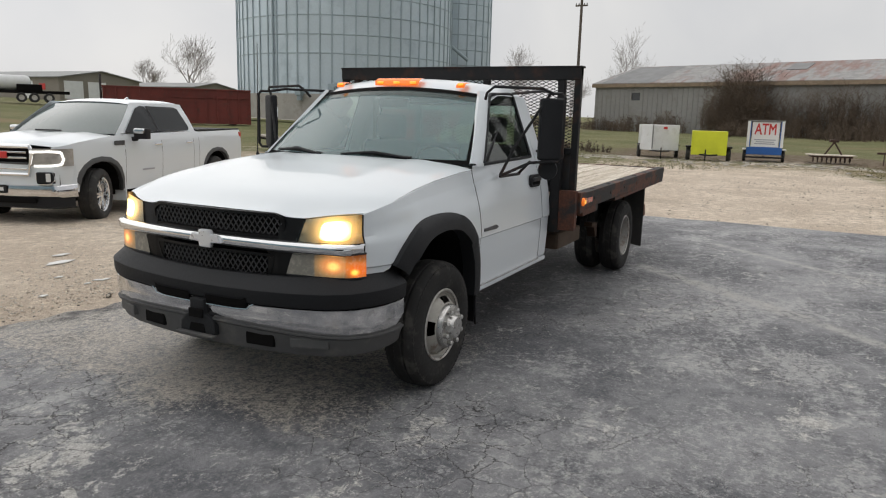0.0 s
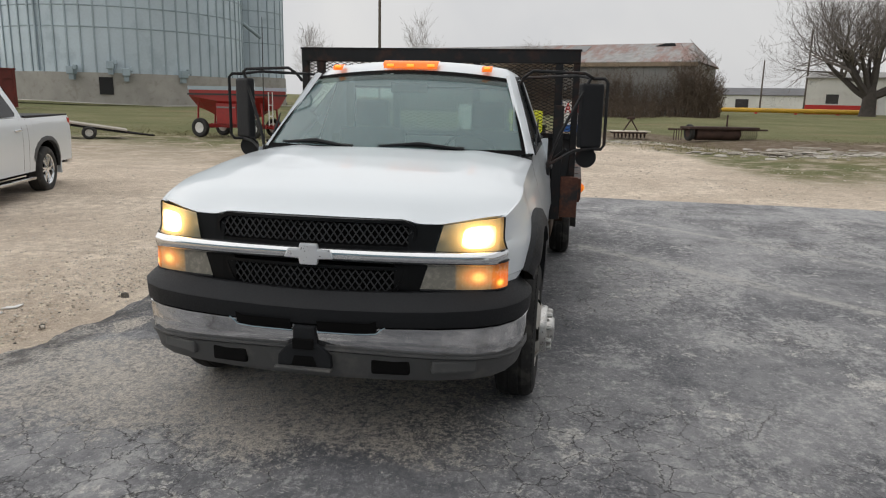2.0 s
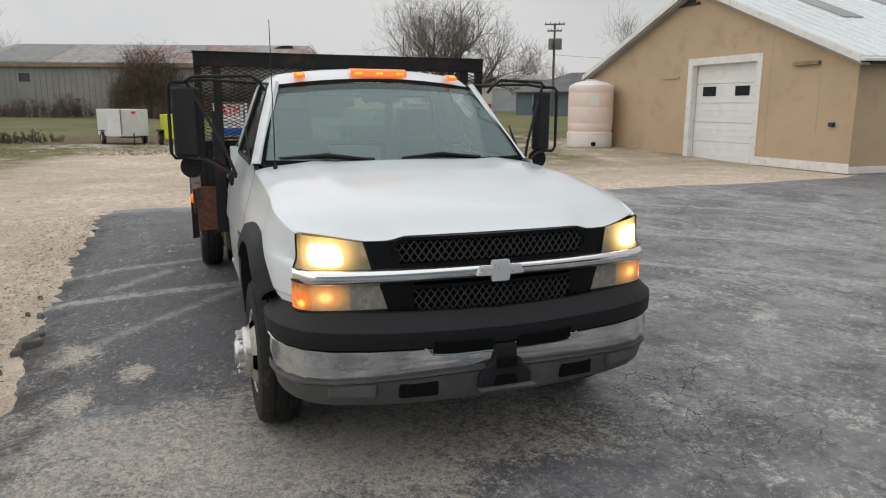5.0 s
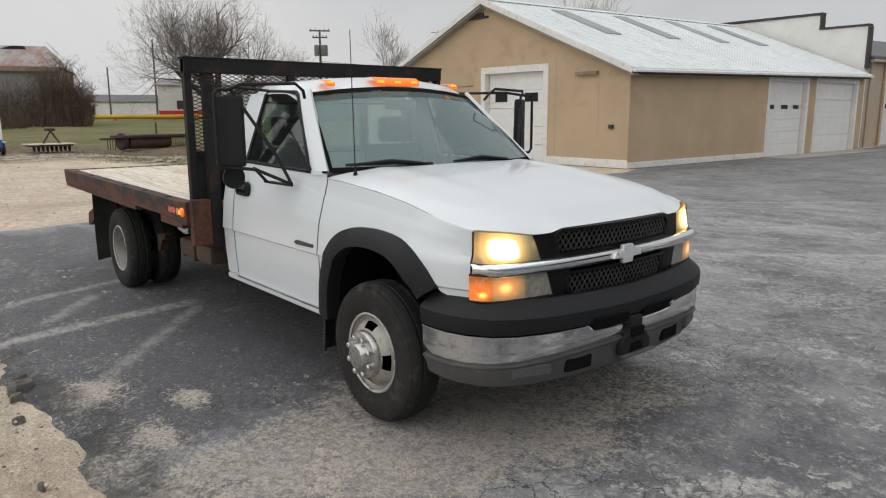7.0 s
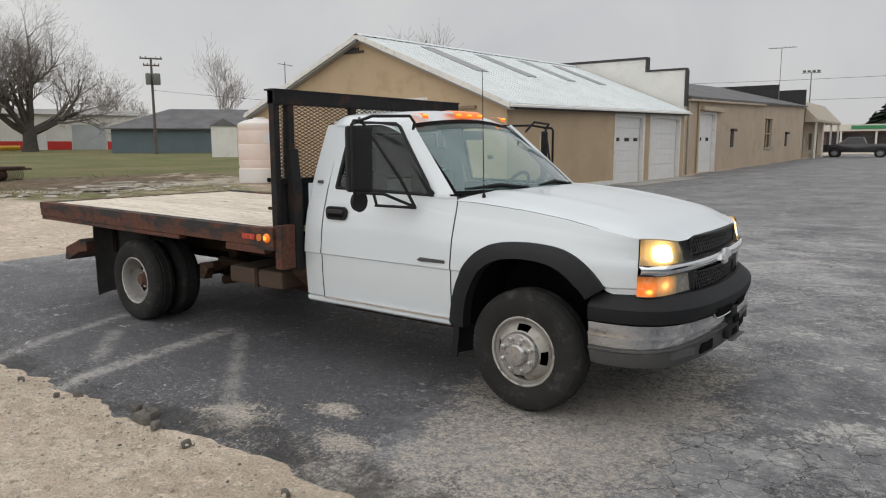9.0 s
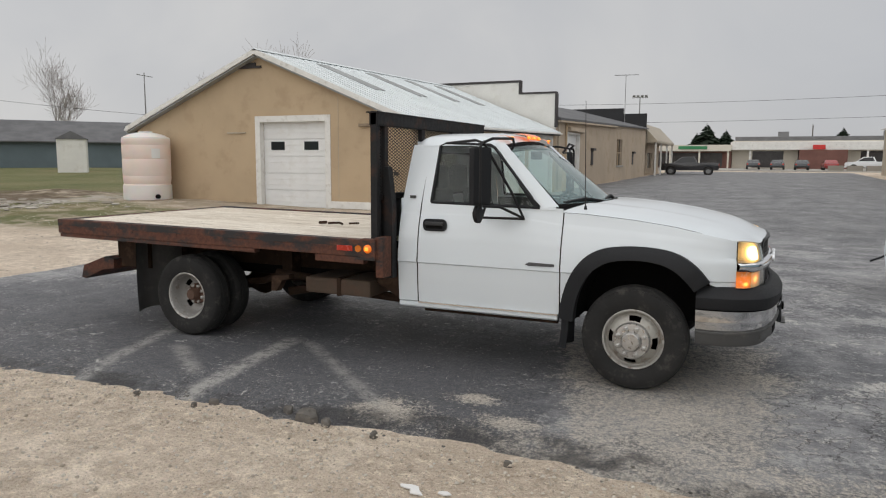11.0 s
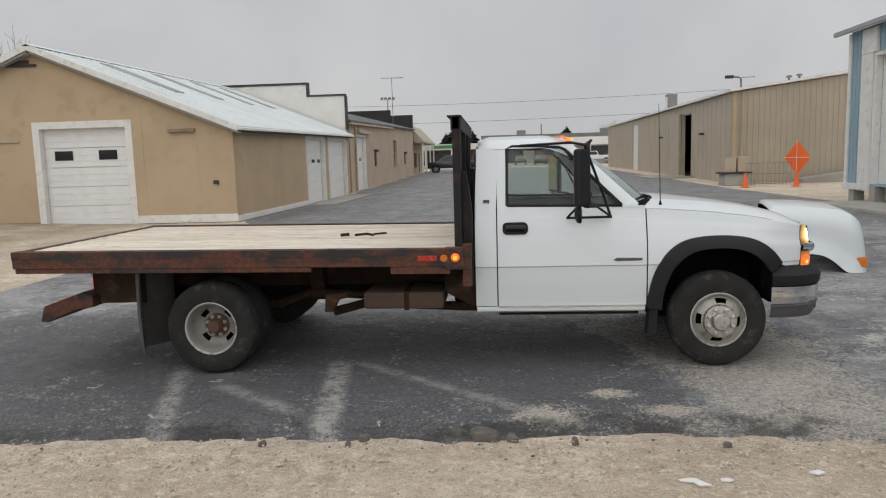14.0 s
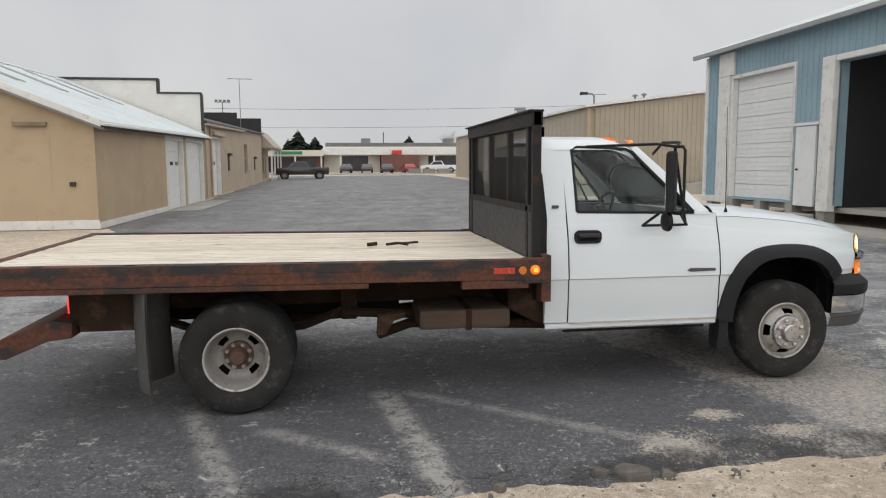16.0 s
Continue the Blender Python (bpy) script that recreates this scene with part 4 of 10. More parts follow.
# less metallic than chrome: the pale base colour stands in for reflected sky
EMBLEM = surf("satin_silver_emblem", (0.80, 0.81, 0.83), 0.33, 0.55, var=0.05, big=6, fine=40, bump=0.0)
RUST = rusty_steel()
BLACK_STEEL = surf("black_painted_steel", (0.012, 0.012, 0.013), 0.6, var=0.2, big=2, fine=30, stain=(0.06, 0.026, 0.016), amount=0.6, spec=0.3)
UNDER = surf("rusty_chassis", (0.034, 0.020, 0.013), 0.9, spec=0.2, var=0.35, big=3, fine=30, stain=(0.11, 0.066, 0.043), amount=0.5, bump=0.4)
# near-black; on wells, slots and pockets the colour stands for unlit depth
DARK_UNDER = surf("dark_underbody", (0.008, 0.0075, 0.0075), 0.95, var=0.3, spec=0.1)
TANK_DIRT = surf("dusty_fuel_tank", (0.085, 0.058, 0.040), 0.85, var=0.25, big=2, fine=25, stain=(0.10, 0.06, 0.04), amount=0.7)
RIM_WHITE = surf("worn_white_rim", (0.50, 0.485, 0.455), 0.5, 0.2, var=0.12, big=6, fine=40, stain=(0.17, 0.105, 0.07), amount=0.75)
RIM_GREY = surf("dull_grey_rim", (0.30, 0.29, 0.275), 0.6, 0.3, var=0.15, big=6, fine=40, stain=(0.15, 0.10, 0.07), amount=0.7)
HUB_GREY = surf("dull_satin_chrome", (0.55, 0.54, 0.525), 0.32, 0.9, var=0.08, big=8, fine=40, stain=(0.32, 0.29, 0.25), amount=0.5, bump=0)
RIM_DISC = surf("dusty_beige_rim", (0.37, 0.355, 0.32), 0.5, 0.3, var=0.15, big=6, fine=40, stain=(0.17, 0.105, 0.07), amount=0.7)
HUB_RUST = surf("brown_hub", (0.11, 0.06, 0.04), 0.8, var=0.25, big=6, fine=40)
TYRE = surf("truck_tyre", (0.022, 0.0215, 0.021), 0.82, var=0.25, big=4, fine=60, stain=(0.085, 0.078, 0.07), amount=0.55, bump=0.2, spec=0.3)
PLANK = deck_wood()
PLATE_STEEL = surf("dull_slate_steel_plate", (0.042, 0.044, 0.048), 0.5, 0.2, var=0.25, big=1.2, fine=20, stain=(0.07, 0.045, 0.032), amount=0.5)
RAIL_BLACK = rusty_steel("scuffed_black_rail_paint", 0.40, 0.54)
FLAP = surf("dusty_rubber_flap", (0.085, 0.082, 0.078), 0.8, var=0.2, big=3, fine=30, stain=(0.15, 0.14, 0.125), amount=0.5)
# teal film and its haze stand in for sky mirrored by the windshield
WINDSHIELD = glass("windshield_glass", (0.82, 0.94, 0.91), 1.50, 0.03, 0.27, (0.43, 0.62, 0.64))
SIDE_GLASS = glass("side_window_glass", (0.84, 0.92, 0.88), 1.45, 0.02, 0.015)
# pale haze added to the rear glass to mute the mesh behind it
REAR_GLASS = glass("veiled_rear_glass", (0.80, 0.90, 0.85), 1.45, 0.02, 0.16)
CLEAR_LENS = glass("clear_lamp_lens", (0.92, 0.93, 0.90), 1.45, 0.05)
SEAT_CLOTH = surf("dark_grey_seat_cloth", (0.045, 0.046, 0.05), 0.9, var=0.2, big=4, fine=60)
LIGHT_TRIM = surf("light_grey_cabin_trim", (0.48, 0.50, 0.49), 0.8, var=0.1)
LATTICE = surf("grey_black_lattice", (0.045, 0.045, 0.047), 0.45, var=0.2, big=6, fine=60)
CABIN = surf("grey_cabin_trim", (0.10, 0.10, 0.10), 0.8, var=0.15)


def lit_lens(name, bands, bulbs, flute=0.0):
    """A lamp lens: colour bands across the car's width, lit from small bulbs whose glow falls off over a given reach."""
    k = Nodes(name)
    ax = k.axes()
    across = k.math("ABSOLUTE", ax[1])
    col = bands[0][1]
    for at, c in bands[1:]:
        col = k.mix(k.ramp(across, at - 0.006, at + 0.006), col, c)
    col = k.mix(k.math("MULTIPLY", k.ramp(k.noise(38, 4, 0.7), 0.45, 0.7), 0.3), col, (0.62, 0.56, 0.46))
    glows, hue = None, (1.0, 0.55, 0.15)
    for y, z, ry, rz, power, colour in bulbs:
        dy, dz = k.math("DIVIDE", k.math("SUBTRACT", across, y), ry), k.math("DIVIDE", k.math("SUBTRACT", ax[2], z), rz)
        d = k.math("SQRT", k.math("ADD", k.math("MULTIPLY", dy, dy), k.math("MULTIPLY", dz, dz)))
        f = k.ramp(d, 0.25, 1.0, 1.0, 0.0)
        hue = k.mix(f, hue, colour)
        f = k.math("MULTIPLY", k.math("POWER", f, 1.5), power)
        glows = f if glows is None else k.math("ADD", glows, f)
    k.set("Base Color", col)
    k.set("Roughness", 0.18)
    k.set("Emission Color", hue)
    k.set("Emission Strength", glows)
    if flute:
        k.bump(k.math("SINE", k.math("MULTIPLY", across, 420)), flute, 0.003)
    return k.m


LAMP_LIT = lit_lens("lit_headlamp", ((0, (0.85, 0.74, 0.5)),), ((0.750, 1.040, 0.125, 0.105, 5.0, (1.0, 0.80, 0.42)),))
TURN_LENS = lit_lens("turn_lamp_lens", ((0, (0.25, 0.235, 0.20)), (0.665, (0.52, 0.33, 0.17)), (0.822, (0.66, 0.17, 0.03))),
                     ((0.765, 0.858, 0.13, 0.085, 0.60, (1.0, 0.30, 0.05)), (0.765, 0.855, 0.050, 0.040, 0.8, (1.0, 0.50, 0.12)), (0.868, 0.835, 0.06, 0.08, 0.55, (1.0, 0.17, 0.012)), (0.858, 0.825, 0.022, 0.026, 1.3, (1.0, 0.42, 0.06))), 0.08)
LAMP_DIM = lit_lens("headlamp_reflector", ((0, (0.62, 0.54, 0.38)), (0.68, (0.62, 0.47, 0.26)), (0.845, (0.30, 0.17, 0.08))), ((0.755, 1.040, 0.18, 0.14, 1.0, (1.0, 0.62, 0.20)), (0.585, 1.045, 0.045, 0.04, 0.22, (1.0, 0.7, 0.35))))
AMBER_LIT = glow("lit_amber_lamp", (1.0, 0.20, 0.015), 0.42, (0.75, 0.19, 0.02))
AMBER_CORE = glow("amber_lamp_core", (1.0, 0.36, 0.03), 1.0, (0.9, 0.45, 0.08))
AMBER_OFF = surf("amber_lens", (0.62, 0.17, 0.02), 0.2, var=0.1, bump=0, coat=0.5)
RED_REFLECT = surf("red_reflector", (0.48, 0.045, 0.025), 0.25, var=0.15, bump=0, coat=0.4)
RED_LIT = glow("lit_red_lamp", (1.0, 0.04, 0.03), 1.6, (0.5, 0.02, 0.02))
MIRROR = surf("mirror_glass", (0.8, 0.8, 0.8), 0.03, 1.0, var=0.01, bump=0)


def sink(x):
    """How far the upper body crease falls from the door towards the nose."""
    return interp(x, (-0.95, -0.55, -0.22, 0.21, 0.56, 0.70), (0.0, 0.050, 0.068, 0.098, 0.138, 0.150))


def yside(x, z):
    """Half the body's width at a height: widest at the crease and tucked in towards the belt, narrowing to the front."""
    d = sink(x)
    level = z if z < 0.95 else min((z - 4.75 * d) / (1 - 5 * d), z + d)
    y = interp(level, (0.40, 0.50, 0.70, 0.832, 0.842, 0.905, 1.05, 1.15, 1.232, 1.242, 1.32), (0.950, 0.966, 0.980, 0.983, 0.995, 0.989, 0.974, 0.954, 0.930, 0.925, 0.905))
    if x > 0.2:
        y += min(1.0, (x - 0.2) / 0.45) * interp(z, (0.82, 0.95, 1.04, 1.12), (-0.012, 0.006, 0.026, 0.052)) - 0.125 * ((x - 0.2) / 0.5) ** 2
    return y


def side_panel(g, xs, low, high, s, nz=14, inset=0.0):
    lows, highs = [low(x) for x in xs], [high(x) for x in xs]
    levels = sorted({*np.linspace(min(lows), max(highs) + 0.15, nz + 1), 0.832, 0.842, 1.232, 1.242})
    rows = []
    for level in levels:
        row = []
        for x, a, b in zip(xs, lows, highs):
            z = min(max(level - sink(x) * min(1.0, max(0.0, (level - 0.95) / 0.2)), a), b)
            row.append((x, s * (yside(x, z) - inset), z))
        rows.append(row)
    return g.loft(rows, closed=False)


def smooth_line(pts, n=4):
    """A Catmull-Rom curve through the points."""
    out = []
    for i in range(len(pts) - 1):
        a, b, c, d = (Vector(pts[max(0, min(len(pts) - 1, i + k))]) for k in (-1, 0, 1, 2))
        for q in range(n):
            u = q / n
            out.append(tuple(0.5 * (2 * b + (c - a) * u + (2 * a - 5 * b + 4 * c - d) * u * u + (3 * b - a - 3 * c + d) * u ** 3)))
    return out + [tuple(pts[-1])]


FLARE_OUT = smooth_line(((-0.565, 0.49), (-0.548, 0.60), (-0.505, 0.76), (-0.43, 0.90), (-0.33, 0.995), (-0.20, 1.045), (0.0, 1.062), (0.20, 1.048), (0.33, 1.005), (0.43, 0.93), (0.505, 0.835)))
FLARE_IN = smooth_line(((-0.445, 0.47), (-0.435, 0.58), (-0.405, 0.70), (-0.345, 0.82), (-0.265, 0.90), (-0.16, 0.948), (0.0, 0.965), (0.16, 0.950), (0.265, 0.908), (0.345, 0.84), (0.405, 0.765)))


def hood_edge(x):
    """The height of the shut line between bonnet and wing."""
    return interp(x, (-0.60, -0.39, -0.04, 0.26, 0.55, 0.65, 0.80), (1.285, 1.278, 1.248, 1.208, 1.150, 1.128, 1.095))


def hood_half(x):
    return yside(x, hood_edge(x)) - 0.003


def hood_z(x, y):
    """The bonnet: falling to the front, crowned across, rolling over to the shut lines, with two soft ridges."""
    z = interp(x, (-0.60, -0.30, 0.0, 0.30, 0.50, 0.62, 0.70, 0.80, 0.86), (1.355, 1.346, 1.320, 1.276, 1.238, 1.209, 1.187, 1.152, 1.118))
    a, half = abs(y), hood_half(x)
    over = max(0.0, z - 0.036 * (half / 0.78) ** 2.2 - hood_edge(x))
    ridge = 0.010 * math.exp(-((a - 0.58) / 0.09) ** 2) * min(1.0, max(0.0, (0.60 - x) / 0.3))
    return z - 0.036 * (a / 0.78) ** 2.2 - over * max(0.0, (a - 0.70) / (half - 0.70)) ** 2.2 + ridge


def nose_z(y):
    """The bonnet's front edge: level over the grille, stepping down beside it and rising over the lamps."""
    return interp(abs(y), (0, 0.42, 0.46, 0.49, 0.592, 0.743, 0.86), (1.112, 1.110, 1.101, 1.092, 1.092, 1.115, 1.125))


def xnose(y):
    return 0.845 - 0.03 * (abs(y) / 0.5) ** 2 - 0.11 * max(0.0, (abs(y) - 0.55) / 0.31) ** 2


LENS_LINE = ((0.848, 0.52), (0.836, 0.56), (0.822, 0.65), (0.803, 0.73), (0.780, 0.79), (0.752, 0.835), (0.722, 0.862), (0.692, 0.877), (0.668, 0.884))
TURN_LINE = ((0.848, 0.49), (0.838, 0.54), (0.823, 0.63), (0.804, 0.72), (0.781, 0.79), (0.756, 0.835), (0.730, 0.862), (0.700, 0.878), (0.668, 0.887))


def truck_front(t):
    # bonnet
    rows = []
    for i in range(33):
        u = i / 32
        row = []
        for j in range(49):
            v = -1 + 2 * j / 48
            y = v * 0.9
            for k in range(3):
                x0 = -0.36 - 0.22 * abs(v) ** 2
                x = x0 + (xnose(y) - x0) * u
                y = v * hood_half(x)
            f = max(0.0, (u - 0.80) / 0.20) ** 2.6
            row.append((x, y, hood_z(x, y) * (1 - f) + nose_z(y) * f))
        rows.append(row)
    hood = part("hood", Geo().loft(rows, closed=False), WHITE_BODY, t, "white bonnet with soft ridges", smooth=40)
    part("skirt", Geo().loft([rows[-1], [(x - 0.015, y, z - 0.012) for x, y, z in rows[-1]], [(x - 0.06, y * 0.99, z - 0.014) for x, y, z in rows[-1]]], closed=False), WHITE_BODY, hood, smooth=60)
    for s in (1, -1):
        # front wing: shoulder strip from the bonnet edge to the side, then the side itself
        xs = [-0.552 + 1.22 * i / 30 for i in range(31)]
        top = lambda x: hood_edge(x) - 0.005
        low = lambda x: interp(x, [p[0] for p in FLARE_OUT] + [0.52, 0.66], [p[1] - 0.02 for p in FLARE_OUT] + [0.80, 0.80]) if x > -0.55 else 0.50
        g = side_panel(Geo(), xs, low, top, s, 16)
        g.loft([[(x, s * yside(x, top(x)), top(x)), (x, s * (yside(x, top(x)) - 0.004), top(x) + 0.002), (x, s * (yside(x, top(x)) - 0.03), top(x) - 0.006)] for x in xs], closed=False)
        part("fender", g, WHITE_BODY, t, "white front wing", smooth=18)
        # arch moulding
        rings = []
        for (xo, zo), (xi, zi) in zip(FLARE_OUT, FLARE_IN):
            yo, yi = yside(xo, zo), yside(xi, max(zi, 0.5))
            rings.append([(xo, s * (yo - 0.004), zo), (xo * 0.97 + xi * 0.03, s * (yo + 0.028), zo * 0.95 + zi * 0.05), ((xo + xi) / 2, s * ((yo + yi) / 2 + 0.045), (zo + zi) / 2),
                          (xi, s * (yi + 0.040), zi), (xi - 0.0, s * (yi - 0.05), zi + 0.005)])
        part("fender_flare", Geo().loft(rings, closed=False), BLACK_PLASTIC, t, "black plastic wheel arch moulding", smooth=50)
        # wheel well
        rings = [[(x * 1.02, s * y, max(0.42, z)) for x, z in FLARE_IN] for y in (0.945, 0.80, 0.52)]
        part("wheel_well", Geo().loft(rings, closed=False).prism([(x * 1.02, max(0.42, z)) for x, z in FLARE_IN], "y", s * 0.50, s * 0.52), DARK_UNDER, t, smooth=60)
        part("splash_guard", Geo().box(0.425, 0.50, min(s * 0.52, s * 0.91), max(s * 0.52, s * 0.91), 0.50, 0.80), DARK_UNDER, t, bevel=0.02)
        part("mudflap", Geo().loft([[(-0.50, s * 0.76, z), (-0.545 - d, s * 0.90, z), (-0.535 - d, s * 0.975, z), (-0.475 - d, s * 1.0, z), (-0.475 - d, s * 0.988, z), (-0.525 - d, s * 0.960, z), (-0.533 - d, s * 0.90, z), (-0.488, s * 0.76, z)] for z, d in ((0.56, 0.0), (0.40, 0.005), (0.26, 0.02))]), BLACK_PLASTIC, t, "black rubber mudflap", smooth=40)
        # headlamp: cloudy lens over an amber reflector, its inner edge leaning, its outer edge wrapping round the corner
        def lamp_face(v, f, back=0.0):
            z0, inner = 0.972, 0.560 + 0.032 * v
            outer = min(0.884, yside(0.668, z0 + 0.15 * v) + 0.001)
            y = inner + (outer - inner) * f
            x = interp(y + (0.884 - outer) * f, [c[1] for c in LENS_LINE], [c[0] for c in LENS_LINE])
            return x - back - 0.026 * v * (1 - f ** 6), s * (y - 0.3 * back), z0 + (interp(y, (0.592, 0.743, 0.862), (1.083, 1.108, 1.119)) - z0) * v

        across = (0, 0.14, 0.28, 0.41, 0.54, 0.64, 0.73, 0.81, 0.88, 0.93, 0.965, 1.0)
        lamp = part("headlight", Geo().loft([[lamp_face(k / 4, f, 0.012) for f in across] for k in range(5)], closed=False), LAMP_DIM, t, "lit headlamp with cloudy lens", smooth=40)
        part("lens", Geo().loft([[lamp_face(k / 4, f) for f in across] for k in range(5)], closed=False), CLEAR_LENS, lamp, smooth=40)
        rings = []
        for grown in (1.0, 0.6, 0.05):
            ring = []
            for a in np.linspace(0, 2 * math.pi, 28, endpoint=False):
                f = 0.645 + 0.25 * grown * math.copysign(abs(math.cos(a)) ** 0.45, math.cos(a))
                ring.append(lamp_face(0.46 + 0.36 * grown * math.copysign(abs(math.sin(a)) ** 0.45, math.sin(a)), f, 0.006))
            rings.append(ring)
        part("bulb", Geo().loft(rings, caps=False), LAMP_LIT, lamp, "glowing headlamp bulb", smooth=40)
        part("bezel", Geo().tube([Vector(lamp_face(0, f)) + Vector((0.001, 0, -0.004)) for f in across] + [Vector(lamp_face(v, 1.0)) + Vector((-0.003, 0, 0)) for v in (0.25, 0.5, 0.75, 1.0)], 0.0045, 6), BLACK_PLASTIC, lamp)

        # turn lamp: clear inner half, amber outer half
        def turn_face(v, y):
            low = 0.506 + 0.033 * v
            y = max(y, low)
            return interp(y, [c[1] for c in TURN_LINE], [c[0] for c in TURN_LINE]), s * y, 0.797 + (interp(y, (0.50, 0.87), (0.905, 0.916)) - 0.797) * v

        face = lambda ys: Geo().loft([[turn_face(k / 4, y) for y in ys] for k in range(5)], closed=False)
        turn = part("turn_signal", face((0.50, 0.54, 0.58, 0.62, 0.66)), TURN_LENS, t, "amber turn lamp with cloudy clear half", smooth=40)
        part("tinted_lens", face((0.66, 0.70, 0.74, 0.78, 0.822)), TURN_LENS, turn, "cloudy lens tinted by the lamp", smooth=40)
        part("amber_lens", face((0.822, 0.835, 0.85, 0.865, 0.877, 0.883, 0.887)), TURN_LENS, turn, "lit amber lens", smooth=40)
        spots = (0.50, 0.55, 0.60, 0.66, 0.73, 0.80, 0.85, 0.877, 0.887)
        part("bezel", Geo().tube([Vector(turn_face(0, y)) + Vector((0.001, 0, -0.004)) for y in spots], 0.005, 6).tube([Vector(turn_face(1, y)) + Vector((0.001, 0, 0.003)) for y in spots], 0.005, 6), BLACK_PLASTIC, turn)
        # black corners between lamps and grilles
        part("grille_surround", Geo().loft([[(0.839 - b, s * 0.445, z), (0.837 - b, s * 0.49, z), (interp(y + 0.01, [c[1] for c in LENS_LINE], [c[0] for c in LENS_LINE]) - 0.005 - b, s * (y + 0.01), z)] for z, y, b in ((0.955, 0.556, 0.0), (1.02, 0.573, 0.012), (1.090, 0.592, 0.026))], closed=False), BLACK_GLOSS, t)
        part("grille_surround", Geo().loft([[(0.848, s * 0.385, z), (0.847, s * 0.45, z), (0.839, s * (0.52 + 0.02 * (z > 0.8)), z)] for z in (0.745, 0.80, 0.910)], closed=False), BLACK_GLOSS, t)
    # radiator opening and grilles
    # black box added behind the grilles for the unlit space there
    part("radiator_support", Geo().box(0.40, 0.69, -0.80, 0.80, 0.62, 1.06), DARK_UNDER, t)
    for z0, z1, hb, ht, cx in ((0.972, 1.106, 0.478, 0.484, 0.860), (0.752, 0.893, 0.412, 0.440, 0.873)):
        curve = lambda y, cx=cx: cx - 0.045 * (y / 0.5) ** 2
        upper = z1 > 1.0
        if upper:
            ring = [(-hb, z0), (hb, z0), (ht, z1 - 0.045), (ht - 0.018, z1 - 0.02), (ht - 0.055, z1), (-ht + 0.055, z1), (-ht + 0.018, z1 - 0.02), (-ht, z1 - 0.045)]
        else:
            ring = [(-hb + 0.06, z0), (hb - 0.06, z0), (hb - 0.02, z0 + 0.02), (hb, z0 + 0.05), (ht, z1), (-ht, z1), (-hb, z0 + 0.05), (-hb + 0.02, z0 + 0.02)]
        dense = []
        for (ya, za), (yb, zb_) in zip(ring, ring[1:] + ring[:1]):
            n = max(2, int(abs(yb - ya) / 0.06))
            dense += [(ya + (yb - ya) * i / n, za + (zb_ - za) * i / n) for i in range(n)]
        gr = part("grille", Geo().loft([[(curve(y) - 0.045, y, z) for y in np.linspace(-hb, hb, 13)] for z in (z0, z1)], closed=False), DARK_UNDER, t, "black lattice grille")
        zc = (z0 + z1) / 2
        shrink = lambda y, z, d: (y * (1 - d / 0.48), zc + (z - zc) * (1 - d / ((z1 - z0) / 2)))
        rows = []
        for d, out in ((-0.004, -0.02), (0.0, 0.008), (0.015, 0.010), (0.020, -0.006), (0.022, -0.03)):
            rows.append([(curve(y) + out, *shrink(y, z, d)) for y, z in dense + dense[:1]])
        part("grille_frame", Geo().loft(rows, closed=False), BLACK_GLOSS, gr, smooth=40)
        edge_in = [shrink(y, z, 0.019) for y, z in ring]

        def inside(y, z):
            hit = False
            for (ya, za), (yb, zb_) in zip(edge_in, edge_in[1:] + edge_in[:1]):
                if (za > z) != (zb_ > z) and y < (yb - ya) * (z - za) / (zb_ - za) + ya:
                    hit = not hit
            return hit
        g = Geo()
        h, step = z1 - z0, 0.0345
        for d in (1, -1):
            for i in range(-40, 41):
                pts = []
                for k in range(33):
                    z = z0 + h * k / 32
                    y = i * step + d * (z - zc) * 0.72
                    if inside(y, z):
                        pts.append((curve(y) - 0.004, y, z))
                if len(pts) > 2:
                    g.tube([pts[0], pts[-1]], 0.0037, 4)
        tagged(part("lattice", g, LATTICE, gr), kind="stuff")
    ys = np.linspace(-0.885, 0.885, 31)
    bar = lambda y: 0.889 - 0.11 * (abs(y) / 0.885) ** 2.6 - (0.10 * max(0, (abs(y) - 0.80) / 0.085) ** 2)
    part("chrome_bar", Geo().loft([[(bar(y) + dx, y, z) for dx, z in ((-0.05, 0.972), (-0.006, 0.970), (0.008, 0.958), (0.010, 0.940), (0.004, 0.922), (-0.010, 0.908), (-0.05, 0.904))] for y in ys], closed=False), BRIGHT, t, "chrome grille bar", smooth=50)
    part("emblem", Geo().prism([(-0.118, 0.925), (-0.098, 0.966), (-0.046, 0.966), (-0.042, 0.992), (0.042, 0.992), (0.046, 0.966), (0.098, 0.966), (0.118, 0.925), (0.046, 0.922), (0.042, 0.894), (-0.042, 0.894), (-0.046, 0.922)], "x", 0.889, 0.914), EMBLEM, t, "plain chrome emblem", bevel=0.008)
    # bumper
    path = [(-0.985, 0.42), (-0.990, 0.50), (-0.980, 0.60), (-0.945, 0.70), (-0.88, 0.79), (-0.78, 0.855), (-0.62, 0.905), (-0.42, 0.935), (-0.2, 0.952), (0.0, 0.957)]
    path = [(y * 0.975, x) for y, x in path]
    path = path + [(-y, x) for y, x in path[-2::-1]]

    def strip(lo0, hi0, lo1, hi1, shape):
        rows = []
        for i, (y, x) in enumerate(path):
            a, b = path[max(i - 1, 0)], path[min(i + 1, len(path) - 1)]
            d = Vector((b[1] - a[1], b[0] - a[0])).normalized()
            nrm = Vector((d.y, -d.x))
            w = min(1, abs(y) / 0.99) ** 1.5
            lo, hi = lo0 + (lo1 - lo0) * w, hi0 + (hi1 - hi0) * w
